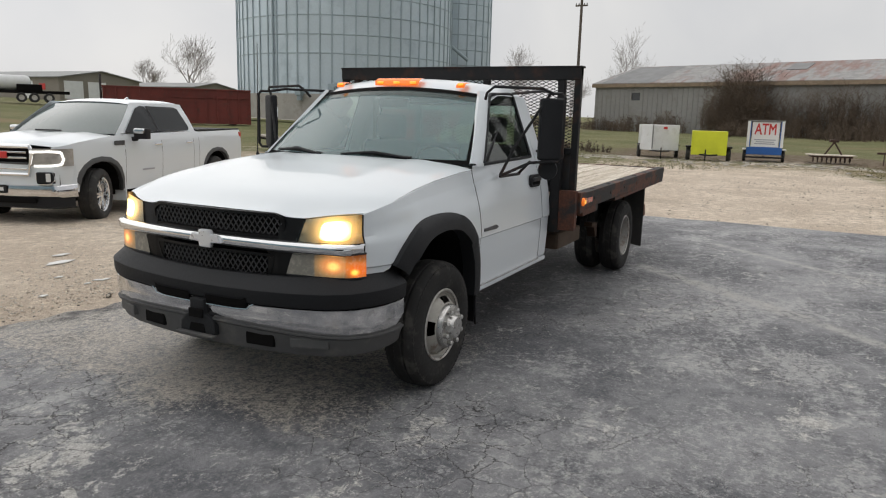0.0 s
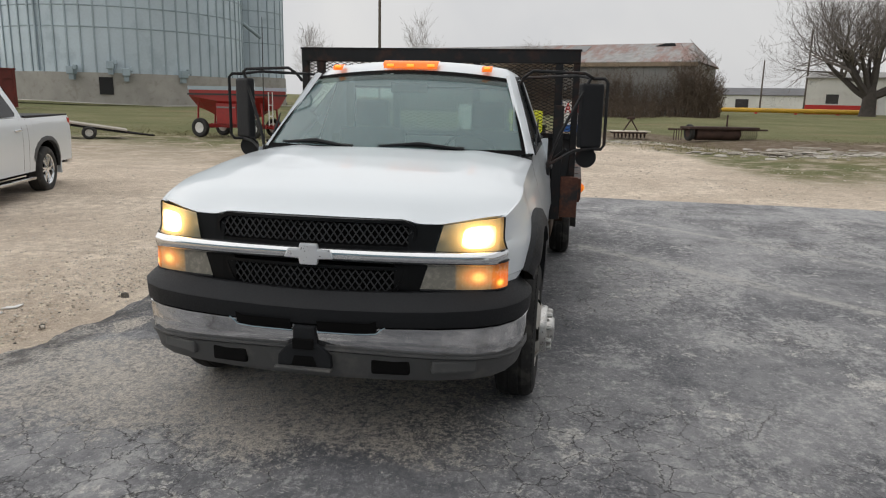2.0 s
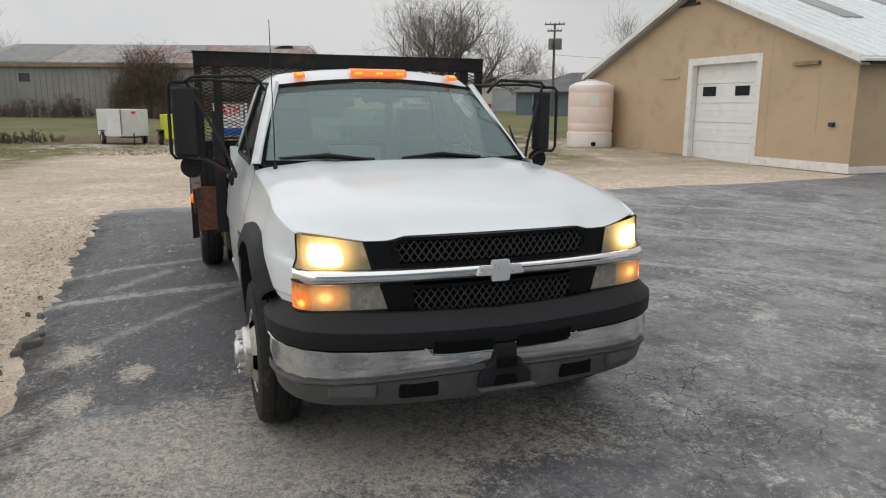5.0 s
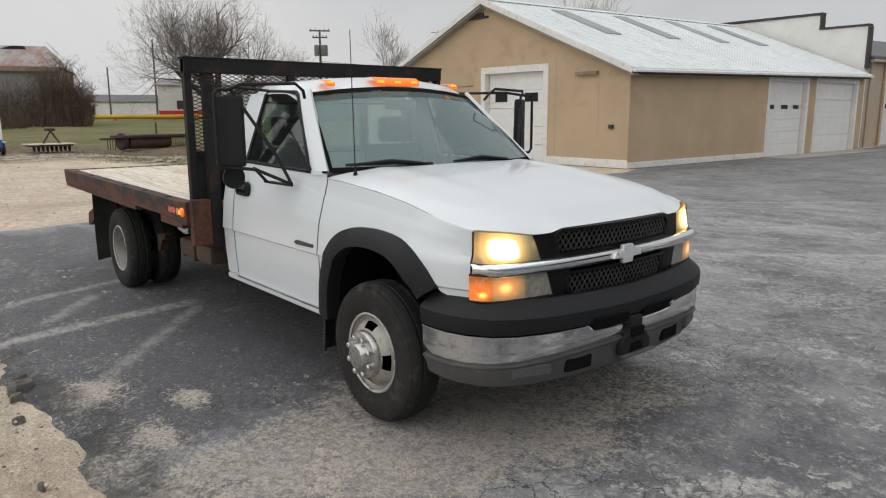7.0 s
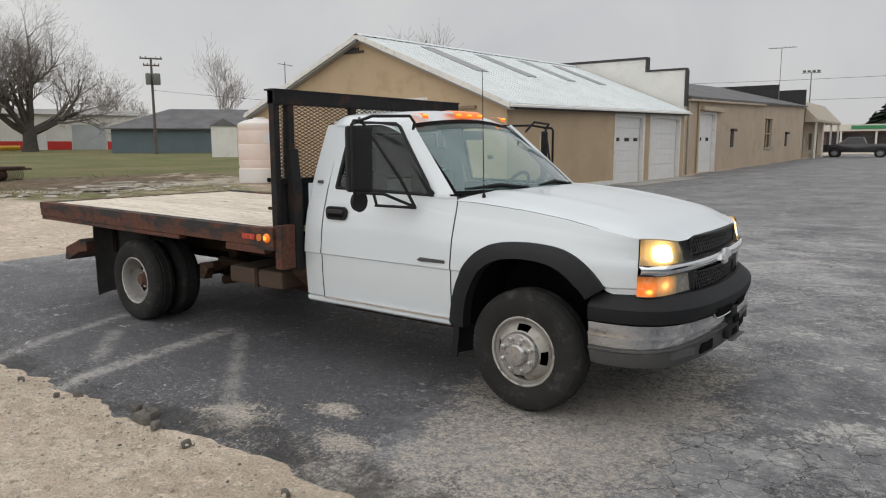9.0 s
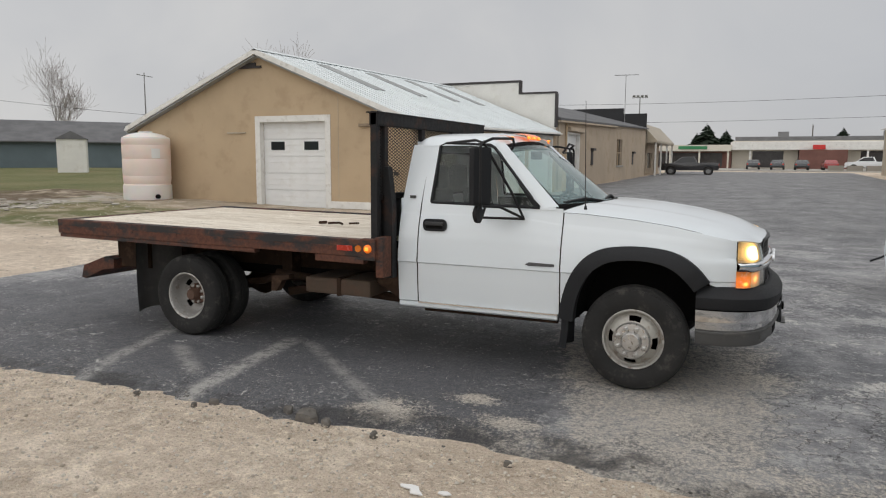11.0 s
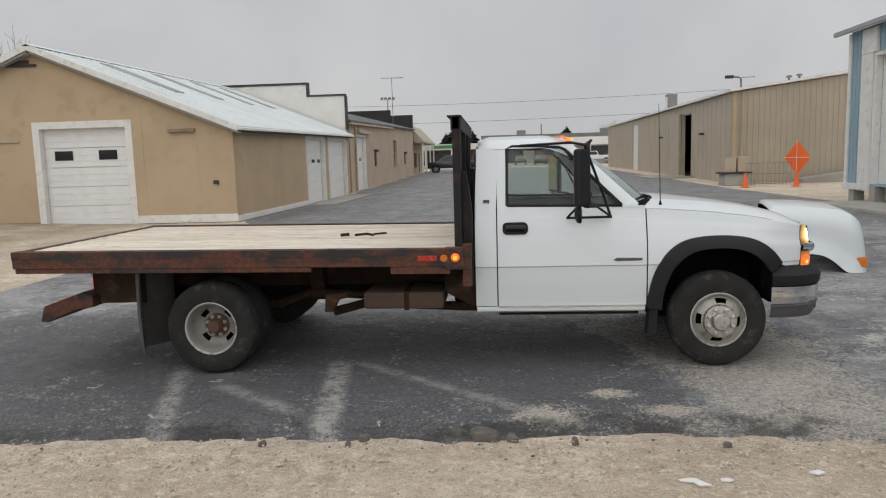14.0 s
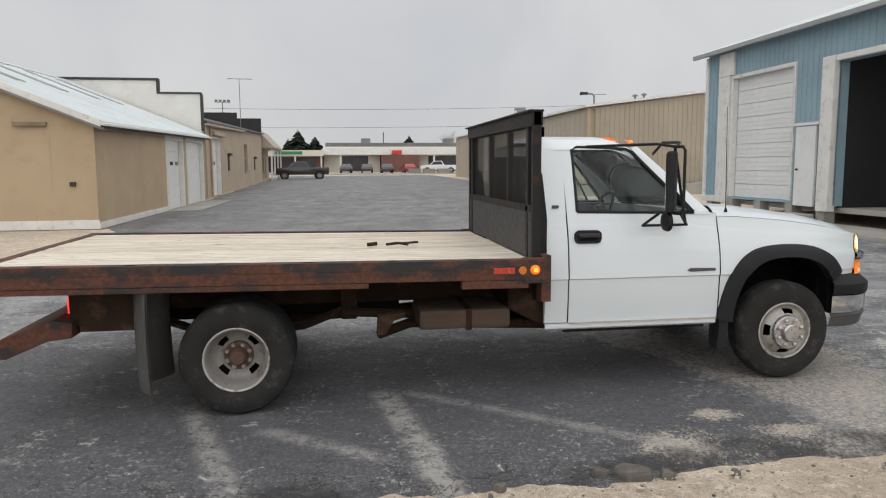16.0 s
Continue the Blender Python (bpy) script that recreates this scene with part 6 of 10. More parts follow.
def truck_wheels(t):
    TY = tyre_geo(0.385, 0.215, 0.212).mesh("tyre", smooth=35)
    blocks = Geo()
    for i in range(72):
        a = 2 * math.pi * i / 72
        for yy in (0.088, -0.088):
            blocks.obox(Matrix.Rotation(-a, 4, "Y") @ Matrix.Translation((0.3555, yy, 0)), 0.014, 0.018, 0.017)
    TREAD = blocks.mesh("tread")
    NUT = Geo().lathe([(0.016, -0.032), (0.016, -0.006), (0.009, 0.0)], 8, (0, 0, 0), "y").mesh("lug_nut")
    for s in (1, -1):
        # steered wheel with a domed disc and a chrome hub
        m = pose(0, s * 0.905, 0.385, 0, 0, 0 if s == 1 else 180)
        w = part("wheel", Geo().lathe([(0.205, -0.09), (0.20, -0.06), (0.19, 0.05), (0.214, 0.080), (0.222, 0.094), (0.216, 0.100), (0.207, 0.092)], 48, (0, 0, 0), "y", caps=False), RIM_WHITE, t, "worn white steel front wheel", smooth=40, at=m)
        part("tyre", TY, TYRE, w)
        tagged(part("tread", TREAD, TYRE, w), kind="stuff")
        prof = [(0.205, 0.083), (0.196, 0.070), (0.188, 0.066), (0.176, 0.084), (0.160, 0.104), (0.142, 0.118), (0.122, 0.128), (0.105, 0.132), (0.095, 0.132)]
        part("disc", wheel_rim(Geo(), prof, 4, 0.136, 0.182), RIM_DISC, w, "dusty beige-grey wheel disc", smooth=60, at=Matrix.Rotation(radians(40), 4, "Y"))
        part("well", Geo().lathe([(0.19, 0.02), (0.02, 0.02)], 32, (0, 0, 0), "y"), DARK_UNDER, w)
        hub = part("hub_cap", Geo().lathe([(0.134, 0.120), (0.132, 0.146), (0.124, 0.156), (0.076, 0.158), (0.070, 0.186), (0.060, 0.197), (0.0005, 0.199)], 40, (0, 0, 0), "y"), HUB_GREY, w, "dull chrome hub cover", smooth=40)
        for i in range(8):
            a = 2 * math.pi * (i + 0.5) / 8
            part("lug_nut", NUT, HUB_GREY, w, at=Matrix.Translation((0.100 * math.cos(a), 0.186, 0.100 * math.sin(a))))
        # twin rear wheels
        for k, off in enumerate((1.045, 0.775)):
            m = pose(-4.13, s * off, 0.385, 0, 0, 0 if s == 1 else 180)
            w = part("wheel", Geo().lathe([(0.205, -0.09), (0.20, -0.06), (0.19, 0.05), (0.214, 0.080), (0.222, 0.094), (0.216, 0.100), (0.207, 0.092)], 48, (0, 0, 0), "y", caps=False), RIM_WHITE if k == 0 else RIM_GREY, t, "dished pale steel rear wheel" if k == 0 else "inner rear wheel", smooth=40, at=m)
            part("tyre", TY, TYRE, w)
            tagged(part("tread", TREAD, TYRE, w), kind="stuff")
            if k == 0:
                prof = [(0.205, 0.083), (0.198, 0.072), (0.190, 0.050), (0.184, 0.010), (0.178, -0.020), (0.160, -0.040), (0.142, -0.050), (0.122, -0.056), (0.105, -0.058), (0.09, -0.058)]
                part("disc", wheel_rim(Geo(), prof, 4, 0.115, 0.165), RIM_GREY, w, "dull grey dished disc", smooth=60)
                part("well", Geo().lathe([(0.19, -0.09), (0.02, -0.09)], 32, (0, 0, 0), "y"), DARK_UNDER, w)
                hub = part("hub", Geo().lathe([(0.100, -0.058), (0.098, -0.035), (0.062, -0.030), (0.055, 0.030), (0.045, 0.045), (0.0005, 0.046)], 32, (0, 0, 0), "y"), HUB_RUST, w, "brown rusty axle hub", smooth=40)
                for i in range(8):
                    a = 2 * math.pi * (i + 0.5) / 8
                    part("lug_nut", NUT, HUB_RUST, w, at=Matrix.Translation((0.080 * math.cos(a), -0.012, 0.080 * math.sin(a))))


def zb(x):
    """The height of the bed's top, which rises a little to the rear."""
    return 1.012 + (-2.07 - x) * 0.0095


def truck_bed(t):
    X0, X1 = -2.07, -5.74
    # planks
    n, w = 12, 2.24 / 12
    for i in range(n):
        y0 = -1.12 + i * w
        g = Geo()
        jit = 0.004 * math.sin(i * 12.9)
        a, b = X0 - 0.02, X1 + 0.06 + 0.01 * math.sin(i * 7.7)
        g.loft([[(x, y0 + 0.008, zb(x) - 0.045), (x, y0 + w - 0.008, zb(x) - 0.045), (x, y0 + w - 0.008, zb(x) + 0.004 + jit), (x, y0 + 0.008, zb(x) + 0.004 - jit * 0.4)] for x in (a, b)], closed=True)
        part("plank", g, PLANK, t, "bleached wooden deck plank" if i == 0 else "", bevel=0.004, segments=1)
    sub = Geo().loft([[(x, -1.12, zb(x) - 0.075), (x, 1.12, zb(x) - 0.075), (x, 1.12, zb(x) - 0.05), (x, -1.12, zb(x) - 0.05)] for x in (X0 - 0.02, X1 + 0.08)])
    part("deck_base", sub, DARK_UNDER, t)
    for s in (1, -1):
        def rail(x0, x1, ya, yb, dz0, dz1):
            return Geo().loft([[(x, s * ya, zb(x) + dz0), (x, s * yb, zb(x) + dz0), (x, s * yb, zb(x) + dz1), (x, s * ya, zb(x) + dz1)] for x in (x0, x1)], closed=True)
        r = part("side_rail", rail(X0, X1, 1.135, 1.225, -0.128, 0.010), RUST, t, "rusty black steel side rail", bevel=0.006)
        part("rail_cap", rail(X0 + 0.01, X1 - 0.002, 1.13, 1.2285, -0.052, 0.013), RAIL_BLACK, r, "black painted upper edge", bevel=0.004)
        part("lower_lip", rail(-3.24, X1 + 0.02, 1.15, 1.222, -0.166, -0.13), RUST, r, bevel=0.004)
        part("lower_lip", rail(X0 - 0.06, -2.60, 1.15, 1.222, -0.186, -0.13), RUST, r, bevel=0.004)
        for x in np.arange(-2.55, -5.7, -0.56):
            part("stake_pocket", Geo().box(x - 0.07, x + 0.07, min(s * 1.16, s * 1.205), max(s * 1.16, s * 1.205), zb(x) + 0.009, zb(x) + 0.013), DARK_UNDER, r)
            part("pocket_plate", Geo().box(x - 0.09, x + 0.09, min(s * 1.224, s * 1.229), max(s * 1.224, s * 1.229), zb(x) - 0.075, zb(x) - 0.045), RUST, r)
        lamp = part("marker_lamp", Geo().lathe([(0.036, 0), (0.034, 0.014), (0.02, 0.024), (0.001, 0.027)], 18, (-2.085, s * 1.225, 0.955), "y") if s == 1 else Geo().lathe([(0.036, 0), (0.034, -0.014), (0.02, -0.024), (0.001, -0.027)], 18, (-2.085, s * 1.225, 0.955), "y"), AMBER_LIT, t, "lit round amber marker lamp", smooth=50)
        part("glow_core", Geo().obox(pose(-2.085, s * 1.25, 0.955), 0.03, 0.01, 0.03), AMBER_CORE, lamp, bevel=0.004)
        part("reflector", Geo().box(-2.38, -2.23, min(s * 1.225, s * 1.231), max(s * 1.225, s * 1.231), 0.930, 0.975), RED_REFLECT, t, "red and orange reflector plate", bevel=0.003)
        part("reflector", Geo().lathe([(0.030, 0), (0.028, s * 0.01)], 16, (-2.175, s * 1.225, 0.953), "y"), AMBER_OFF, t)
        part("corner_plate", Geo().box(-2.16, -2.02, min(s * 1.15, s * 1.228), max(s * 1.15, s * 1.228), 0.86, 1.035), RUST, t, bevel=0.006)
        # outer posts, which run down past the deck, with a tapered gusset on the cab side
        part("rack_post", Geo().box(-2.09, -2.03, min(s * 1.115, s * 1.168), max(s * 1.115, s * 1.168), 1.02, 2.05), BLACK_STEEL, t, "black steel rack post", bevel=0.005)
        part("rack_post", Geo().box(-2.09, -2.03, min(s * 0.975, s * 1.035), max(s * 0.975, s * 1.035), 1.02, 2.0), BLACK_STEEL, t, bevel=0.005)
        part("rack_foot", Geo().prism([(-2.03, 0.70), (-1.95, 0.70), (-1.95, 1.30), (-1.99, 1.62), (-2.03, 1.62)], "y", s * 0.98, s * 1.06), BLACK_STEEL, t, "black rack upright behind the cab", bevel=0.005)
        part("rack_foot", Geo().box(-2.03, -1.96, min(s * 1.06, s * 1.20), max(s * 1.06, s * 1.20), 0.72, 1.05), RUST, t, bevel=0.005)
        # rear mudflap, curved as it hangs
        prof = [(-4.70, 0.87), (-4.705, 0.70), (-4.705, 0.50), (-4.70, 0.33), (-4.69, 0.19)]
        g = Geo()
        for a, b in ((0.0, 0.008),):
            rows = [[(x - 0.09 + 0.15 * math.sin(max(0.0, -v) * 1.5) + 0.13 * max(0.0, v) ** 2.2, s * (0.66 + 0.56 * (v + 1) / 2), z) for v in np.linspace(-1, 1, 7)] for x, z in prof]
            g.loft(rows, closed=False)
            g.loft([[(x - 0.012, y, z) for x, y, z in row] for row in rows], closed=False)
        part("mudflap", g, FLAP, t, "dusty grey-black rubber mudflap", smooth=60)
    # headboard
    part("rack_beam", Geo().box(-2.10, -2.02, -1.168, 1.168, 1.945, 2.05), BLACK_STEEL, t, "black steel top beam", bevel=0.008)
    part("rack_cap", Geo().box(-2.125, -2.015, -1.175, 1.175, 2.044, 2.058), BLACK_STEEL, t, bevel=0.004)
    part("rack_plate", Geo().box(-2.085, -2.065, -1.115, 1.115, 1.02, 1.365), PLATE_STEEL, t, "solid lower headboard plate", bevel=0.003)
    part("rack_beam", Geo().box(-2.09, -2.04, -1.115, 1.115, 1.345, 1.395), BLACK_STEEL, t, bevel=0.005)
    for y in (-0.335, 0.335):
        part("rack_post", Geo().box(-2.063, -2.02, y - 0.03, y + 0.03, 1.02, 1.944), BLACK_STEEL, t, bevel=0.005)
    g = Geo()
    z0, z1, half = 1.38, 1.955, 1.12
    h = z1 - z0
    run = h / 0.42
    step = 0.064
    for d in (1, -1):
        y = -half - run
        while y < half:
            a, b = (y, z0), (y + run, z1)
            f0 = max(0.0, (-half - a[0]) / run)
            f1 = min(1.0, (half - a[0]) / run)
            if f1 - f0 > 0.02:
                p = [(-2.06, d * (a[0] + run * f), z0 + h * f) for f in (f0, f1)]
                g.tube(p, 0.0034, 4)
            y += step
    tagged(part("mesh_panel", g, BLACK_STEEL, t, "black expanded-metal mesh"), kind="stuff")
    # running gear beneath
    for s in (1, -1):
        part("chassis_rail", Geo().box(-5.30, 0.55, min(s * 0.36, s * 0.44), max(s * 0.36, s * 0.44), 0.62, 0.80), UNDER, t, "rusty chassis rail", bevel=0.01)
        part("bed_runner", Geo().box(-5.55, -2.1, min(s * 0.36, s * 0.46), max(s * 0.36, s * 0.46), 0.80, 0.945), DARK_UNDER, t)
        part("leaf_spring", Geo().tube([(-4.85, s * 0.52, 0.60), (-4.5, s * 0.52, 0.47), (-4.1, s * 0.52, 0.42), (-3.7, s * 0.52, 0.47), (-3.35, s * 0.52, 0.60)], 0.035, 6), UNDER, t)
        part("hanger", Geo().box(-3.42, -3.30, min(s * 0.46, s * 0.60), max(s * 0.46, s * 0.60), 0.52, 0.90), UNDER, t, bevel=0.01)
        part("hanger_arm", Geo().prism([(-3.17, 0.64), (-2.98, 0.66), (-2.98, 0.62), (-3.06, 0.60), (-3.12, 0.50), (-3.18, 0.50)], "y", s * 1.0, s * 1.08), UNDER, t, bevel=0.006)
        part("exhaust_tip", Geo().tube([(-3.4, s * 0.7, 0.60), (-2.9, s * 0.66, 0.56), (-2.2, s * 0.6, 0.58)], 0.035, 10), UNDER, t)
        tail = part("tail_lamp", Geo().box(-5.245, -5.225, min(s * 0.78, s * 0.92), max(s * 0.78, s * 0.92), 0.70, 0.80), RED_LIT, t, "lit red tail lamp", bevel=0.005)
        part("lamp_bracket", Geo().box(-5.225, -5.16, min(s * 0.74, s * 0.95), max(s * 0.74, s * 0.95), 0.62, 0.90), UNDER, tail, bevel=0.005)
        part("side_plate", Geo().box(-5.16, -4.75, min(s * 0.95, s * 0.97), max(s * 0.95, s * 0.97), 0.58, 0.90), UNDER, t, "rusty side plate", bevel=0.004)
        part("end_lamp", Geo().box(-5.752, -5.735, min(s * 1.14, s * 1.21), max(s * 1.14, s * 1.21), 0.965, 1.03), RED_LIT, t, "small lit red end lamp", bevel=0.004)
    part("rear_rail", Geo().box(-5.74, -5.66, -1.135, 1.135, zb(X1) - 0.13, zb(X1) + 0.010), RUST, t, bevel=0.006)
    part("fuel_tank", Geo().box(-2.87, -2.20, -1.0, -0.50, 0.50, 0.645), TANK_DIRT, t, "dusty brown fuel tank", bevel=0.03)
    part("tank_strap", Geo().box(-2.53, -2.49, -1.008, -0.50, 0.495, 0.652), UNDER, t)
    part("fuel_tank", Geo().box(-2.87, -2.20, 0.50, 1.0, 0.50, 0.645), TANK_DIRT, t, bevel=0.03)
    part("skid_plate", Geo().prism([(-2.20, 0.88), (-1.85, 0.88), (-1.70, 0.60), (-1.75, 0.50), (-1.95, 0.49), (-2.20, 0.62)], "y", -0.90, 0.90), UNDER, t, bevel=0.02)
    for s in (1, -1):
        part("step_bar", Geo().box(-1.75, -0.60, min(s * 0.80, s * 0.86), max(s * 0.80, s * 0.86), 0.41, 0.47), UNDER, t, bevel=0.01)
    for x in (-5.2, -4.6, -3.6, -3.0, -2.3):
        part("crossmember", Geo().box(x - 0.04, x + 0.04, -1.12, 1.12, 0.86, 0.945), UNDER, t, bevel=0.006)
    part("rear_axle", Geo().tube([(-4.13, -0.95, 0.385), (-4.13, -0.2, 0.385), (-4.13, 0.0, 0.385), (-4.13, 0.2, 0.385), (-4.13, 0.95, 0.385)], [0.06, 0.07, 0.17, 0.07, 0.06], 14), UNDER, t, smooth=50)
    part("front_axle", Geo().tube([(0, -0.85, 0.385), (0, 0.85, 0.385)], 0.06, 10), DARK_UNDER, t)
    part("drive_shaft", Geo().tube([(-4.0, 0, 0.42), (-0.6, 0, 0.58)], 0.045, 10), UNDER, t)
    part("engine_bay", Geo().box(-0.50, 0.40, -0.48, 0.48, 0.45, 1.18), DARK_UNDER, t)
    # two dark boxes added to block light showing through the underside
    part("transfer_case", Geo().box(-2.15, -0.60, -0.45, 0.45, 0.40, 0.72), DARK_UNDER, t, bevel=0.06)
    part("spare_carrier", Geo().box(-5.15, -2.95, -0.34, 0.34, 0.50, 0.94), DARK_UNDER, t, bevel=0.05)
    part("exhaust_pipe", Geo().tube([(-0.5, -0.55, 0.45), (-1.6, -0.62, 0.42), (-2.0, -0.66, 0.45), (-2.9, -0.70, 0.50), (-3.15, -0.86, 0.46)], 0.04, 8), UNDER, t, "rusty exhaust pipe")
    # bent step bumper at the back
    part("rear_bumper", Geo().prism([(-5.18, 0.66), (-5.30, 0.68), (-5.62, 0.57), (-5.66, 0.44), (-5.60, 0.43), (-5.34, 0.54), (-5.18, 0.56)], "y", -1.05, 1.05), RUST, t, "rusty bent rear step bumper", bevel=0.008)
    part("hitch", Geo().box(-5.35, -5.0, -0.06, 0.06, 0.46, 0.58), UNDER, t, bevel=0.01)
    part("loose_twigs", Geo().tube([(-3.05, -0.35, 1.06), (-2.95, -0.30, 1.065), (-2.88, -0.36, 1.058)], 0.012, 5).tube([(-3.2, -0.28, 1.055), (-3.12, -0.27, 1.06)], 0.016, 5).tube([(-2.9, -0.2, 1.052), (-2.78, -0.22, 1.06)], 0.010, 5), UNDER, t, "dark bits of debris on the deck")


flatbed = thing("flatbed_truck", pose(0, 0, 0.012), "white regular-cab flatbed truck with lit lamps and rusty bed", "truck")
truck_front(flatbed)
truck_cab(flatbed)
truck_wheels(flatbed)
truck_bed(flatbed)


# ---- the farmyard and the street beyond ----
BROWN_WALL = surf("grey_brown_siding", (0.25, 0.225, 0.19), 0.8, var=0.1, big=0.3, fine=4)
SLATE_SIDING = surf("slate_blue_siding", (0.115, 0.15, 0.165), 0.75, var=0.1, big=0.6, fine=10)
YELLOW_PAINT = surf("bright_yellow_panel", (0.62, 0.66, 0.03), 0.5, var=0.08, big=2, fine=20)
CARGO_WHITE = surf("white_trailer_skin", (0.68, 0.69, 0.69), 0.4, var=0.06, big=1.5, fine=20, stain=(0.5, 0.49, 0.46), amount=0.4)
SIGN_BLUE = surf("blue_sign_panel", (0.02, 0.11, 0.38), 0.4, var=0.08, bump=0)
SIGN_RED = surf("red_sign_paint", (0.55, 0.03, 0.025), 0.5, var=0.08, bump=0)
SIGN_WHITE = surf("white_sign_panel", (0.75, 0.75, 0.74), 0.4, var=0.05, bump=0)
SIGN_GREY = surf("grey_sign_lettering", (0.35, 0.36, 0.4), 0.5, var=0.05, bump=0)
SIGN_GREEN = surf("green_sign_paint", (0.03, 0.20, 0.08), 0.5, var=0.05, bump=0)
OLD_RUST = surf("old_rusty_iron", (0.065, 0.037, 0.028), 0.85, var=0.35, big=2, fine=14, stain=(0.04, 0.03, 0.026), amount=0.7, bump=0.4)
SAFETY_ORANGE = surf("safety_orange", (0.85, 0.14, 0.02), 0.55, var=0.08, bump=0)
CREAM = surf("cream_storefront", (0.62, 0.58, 0.50), 0.7, var=0.06, big=0.3, fine=4)
STORE_DARK = surf("storefront_glass", (0.05, 0.045, 0.045), 0.2, var=0.3, big=0.5, fine=3)
GREY_WOOD = surf("pole_wood", (0.12, 0.10, 0.085), 0.9, var=0.2, big=1, fine=12)
WIRE_BLACK = surf("black_cable", (0.03, 0.03, 0.032), 0.7, var=0.1, bump=0)


def gable(name, label, p0, p1, depth, z0, eave, ridge, walls, roof, openings=(), inset=0.0, over=0.3, along=True):
    """A plain gabled building; its front wall runs from p0 to p1 as one sees it from the lot, and its depth lies behind."""
    p0, p1 = Vector(p0), Vector(p1)
    L = (p1 - p0).length
    t = thing(name, pose(p0.x, p0.y, z0, 0, 0, math.degrees(math.atan2(p1.y - p0.y, p1.x - p0.x))), label, "building")
    low = -0.6
    part("wall", wall(Geo(), (0, 0), (L, 0), 0.2, eave, openings, low), walls, t)
    part("wall", wall(Geo(), (L, depth), (0, depth), 0.2, eave, (), low), walls, t)
    peak = lambda u: eave + (ridge - eave) * (1 - abs(u - depth / 2) / (depth / 2))
    for x, a, b in ((L, 0.2, depth - 0.2), (0, depth - 0.2, 0.2)):
        if inset:
            part("wall", wall(Geo(), (x, a), (x, b), 0.2, eave, (), low), walls, t)
        else:
            part("wall", wall(Geo(), (x, a), (x, b), 0.2, lambda u: peak(u + 0.2), (), low, (depth / 2 - 0.2,)), walls, t)
    d = (ridge - eave) / (depth / 2)
    for sy in (0, 1):
        ye = -over if sy == 0 else depth + over
        ze = eave - over * d
        v = [(-over, ye, ze), (L + over, ye, ze), (L + over - inset, depth / 2, ridge), (-over + inset, depth / 2, ridge)]
        v += [(x, y, z + 0.12) for x, y, z in v]
        part("roof", Geo().add(v, [(0, 1, 2, 3), (4, 5, 6, 7), (0, 1, 5, 4), (1, 2, 6, 5), (2, 3, 7, 6), (3, 0, 4, 7)]), roof, t)
    if inset:
        for x, xi in ((-over, inset - over), (L + over, L + over - inset)):
            part("roof_end", Geo().add([(x, -over, eave - over * d + 0.12), (x, depth + over, eave - over * d + 0.12), (xi, depth / 2, ridge + 0.12)], [(0, 1, 2)]), roof, t)
    return t, L


def silo(m, r, h, rings, label, base=1.9, segs=72):
    t = thing("grain_silo", m, label, "silo", "grain silos")
    part("foundation", Geo().lathe([(r + 0.25, -1.0), (r + 0.25, base)], 72, (0, 0, 0), "z"), CONCRETE, t, "pale concrete foundation ring", smooth=30)
    part("shell", Geo().lathe([(r, base), (r, base + h)], 96, (0, 0, 0), "z"), GALV, t, "blue-grey corrugated steel shell", smooth=30)
    part("roof", Geo().lathe([(r + 0.25, base + h - 0.1), (r + 0.2, base + h), (r * 0.1, base + h + r * 0.5), (0.01, base + h + r * 0.5)], 72, (0, 0, 0), "z"), GALV, t, "conical steel roof", smooth=30)
    g = Geo()
    n = segs
    for i in range(n):
        a = 2 * math.pi * i / n
        g.obox(Matrix.Rotation(a, 4, "Z") @ Matrix.Translation((r + 0.05, 0, base + h / 2)), 0.10, 0.16, h)
    tagged(part("wall_ribbing", g, GALV_DARK, t), kind="stuff")
    z = base + 4.6
    while z < base + h:
        part("ring_seam", Geo().lathe([(r + 0.01, z), (r + 0.07, z + 0.03), (r + 0.07, z + 0.11), (r + 0.01, z + 0.14)], 96, (0, 0, 0), "z", caps=False), GALV_DARK, t)
        z += 2.15
    return t


GALV_DARK = surf("dull_steel_rib", (0.34, 0.41, 0.45), 0.5, 0.35, var=0.12, big=0.3, fine=4, bump=0)


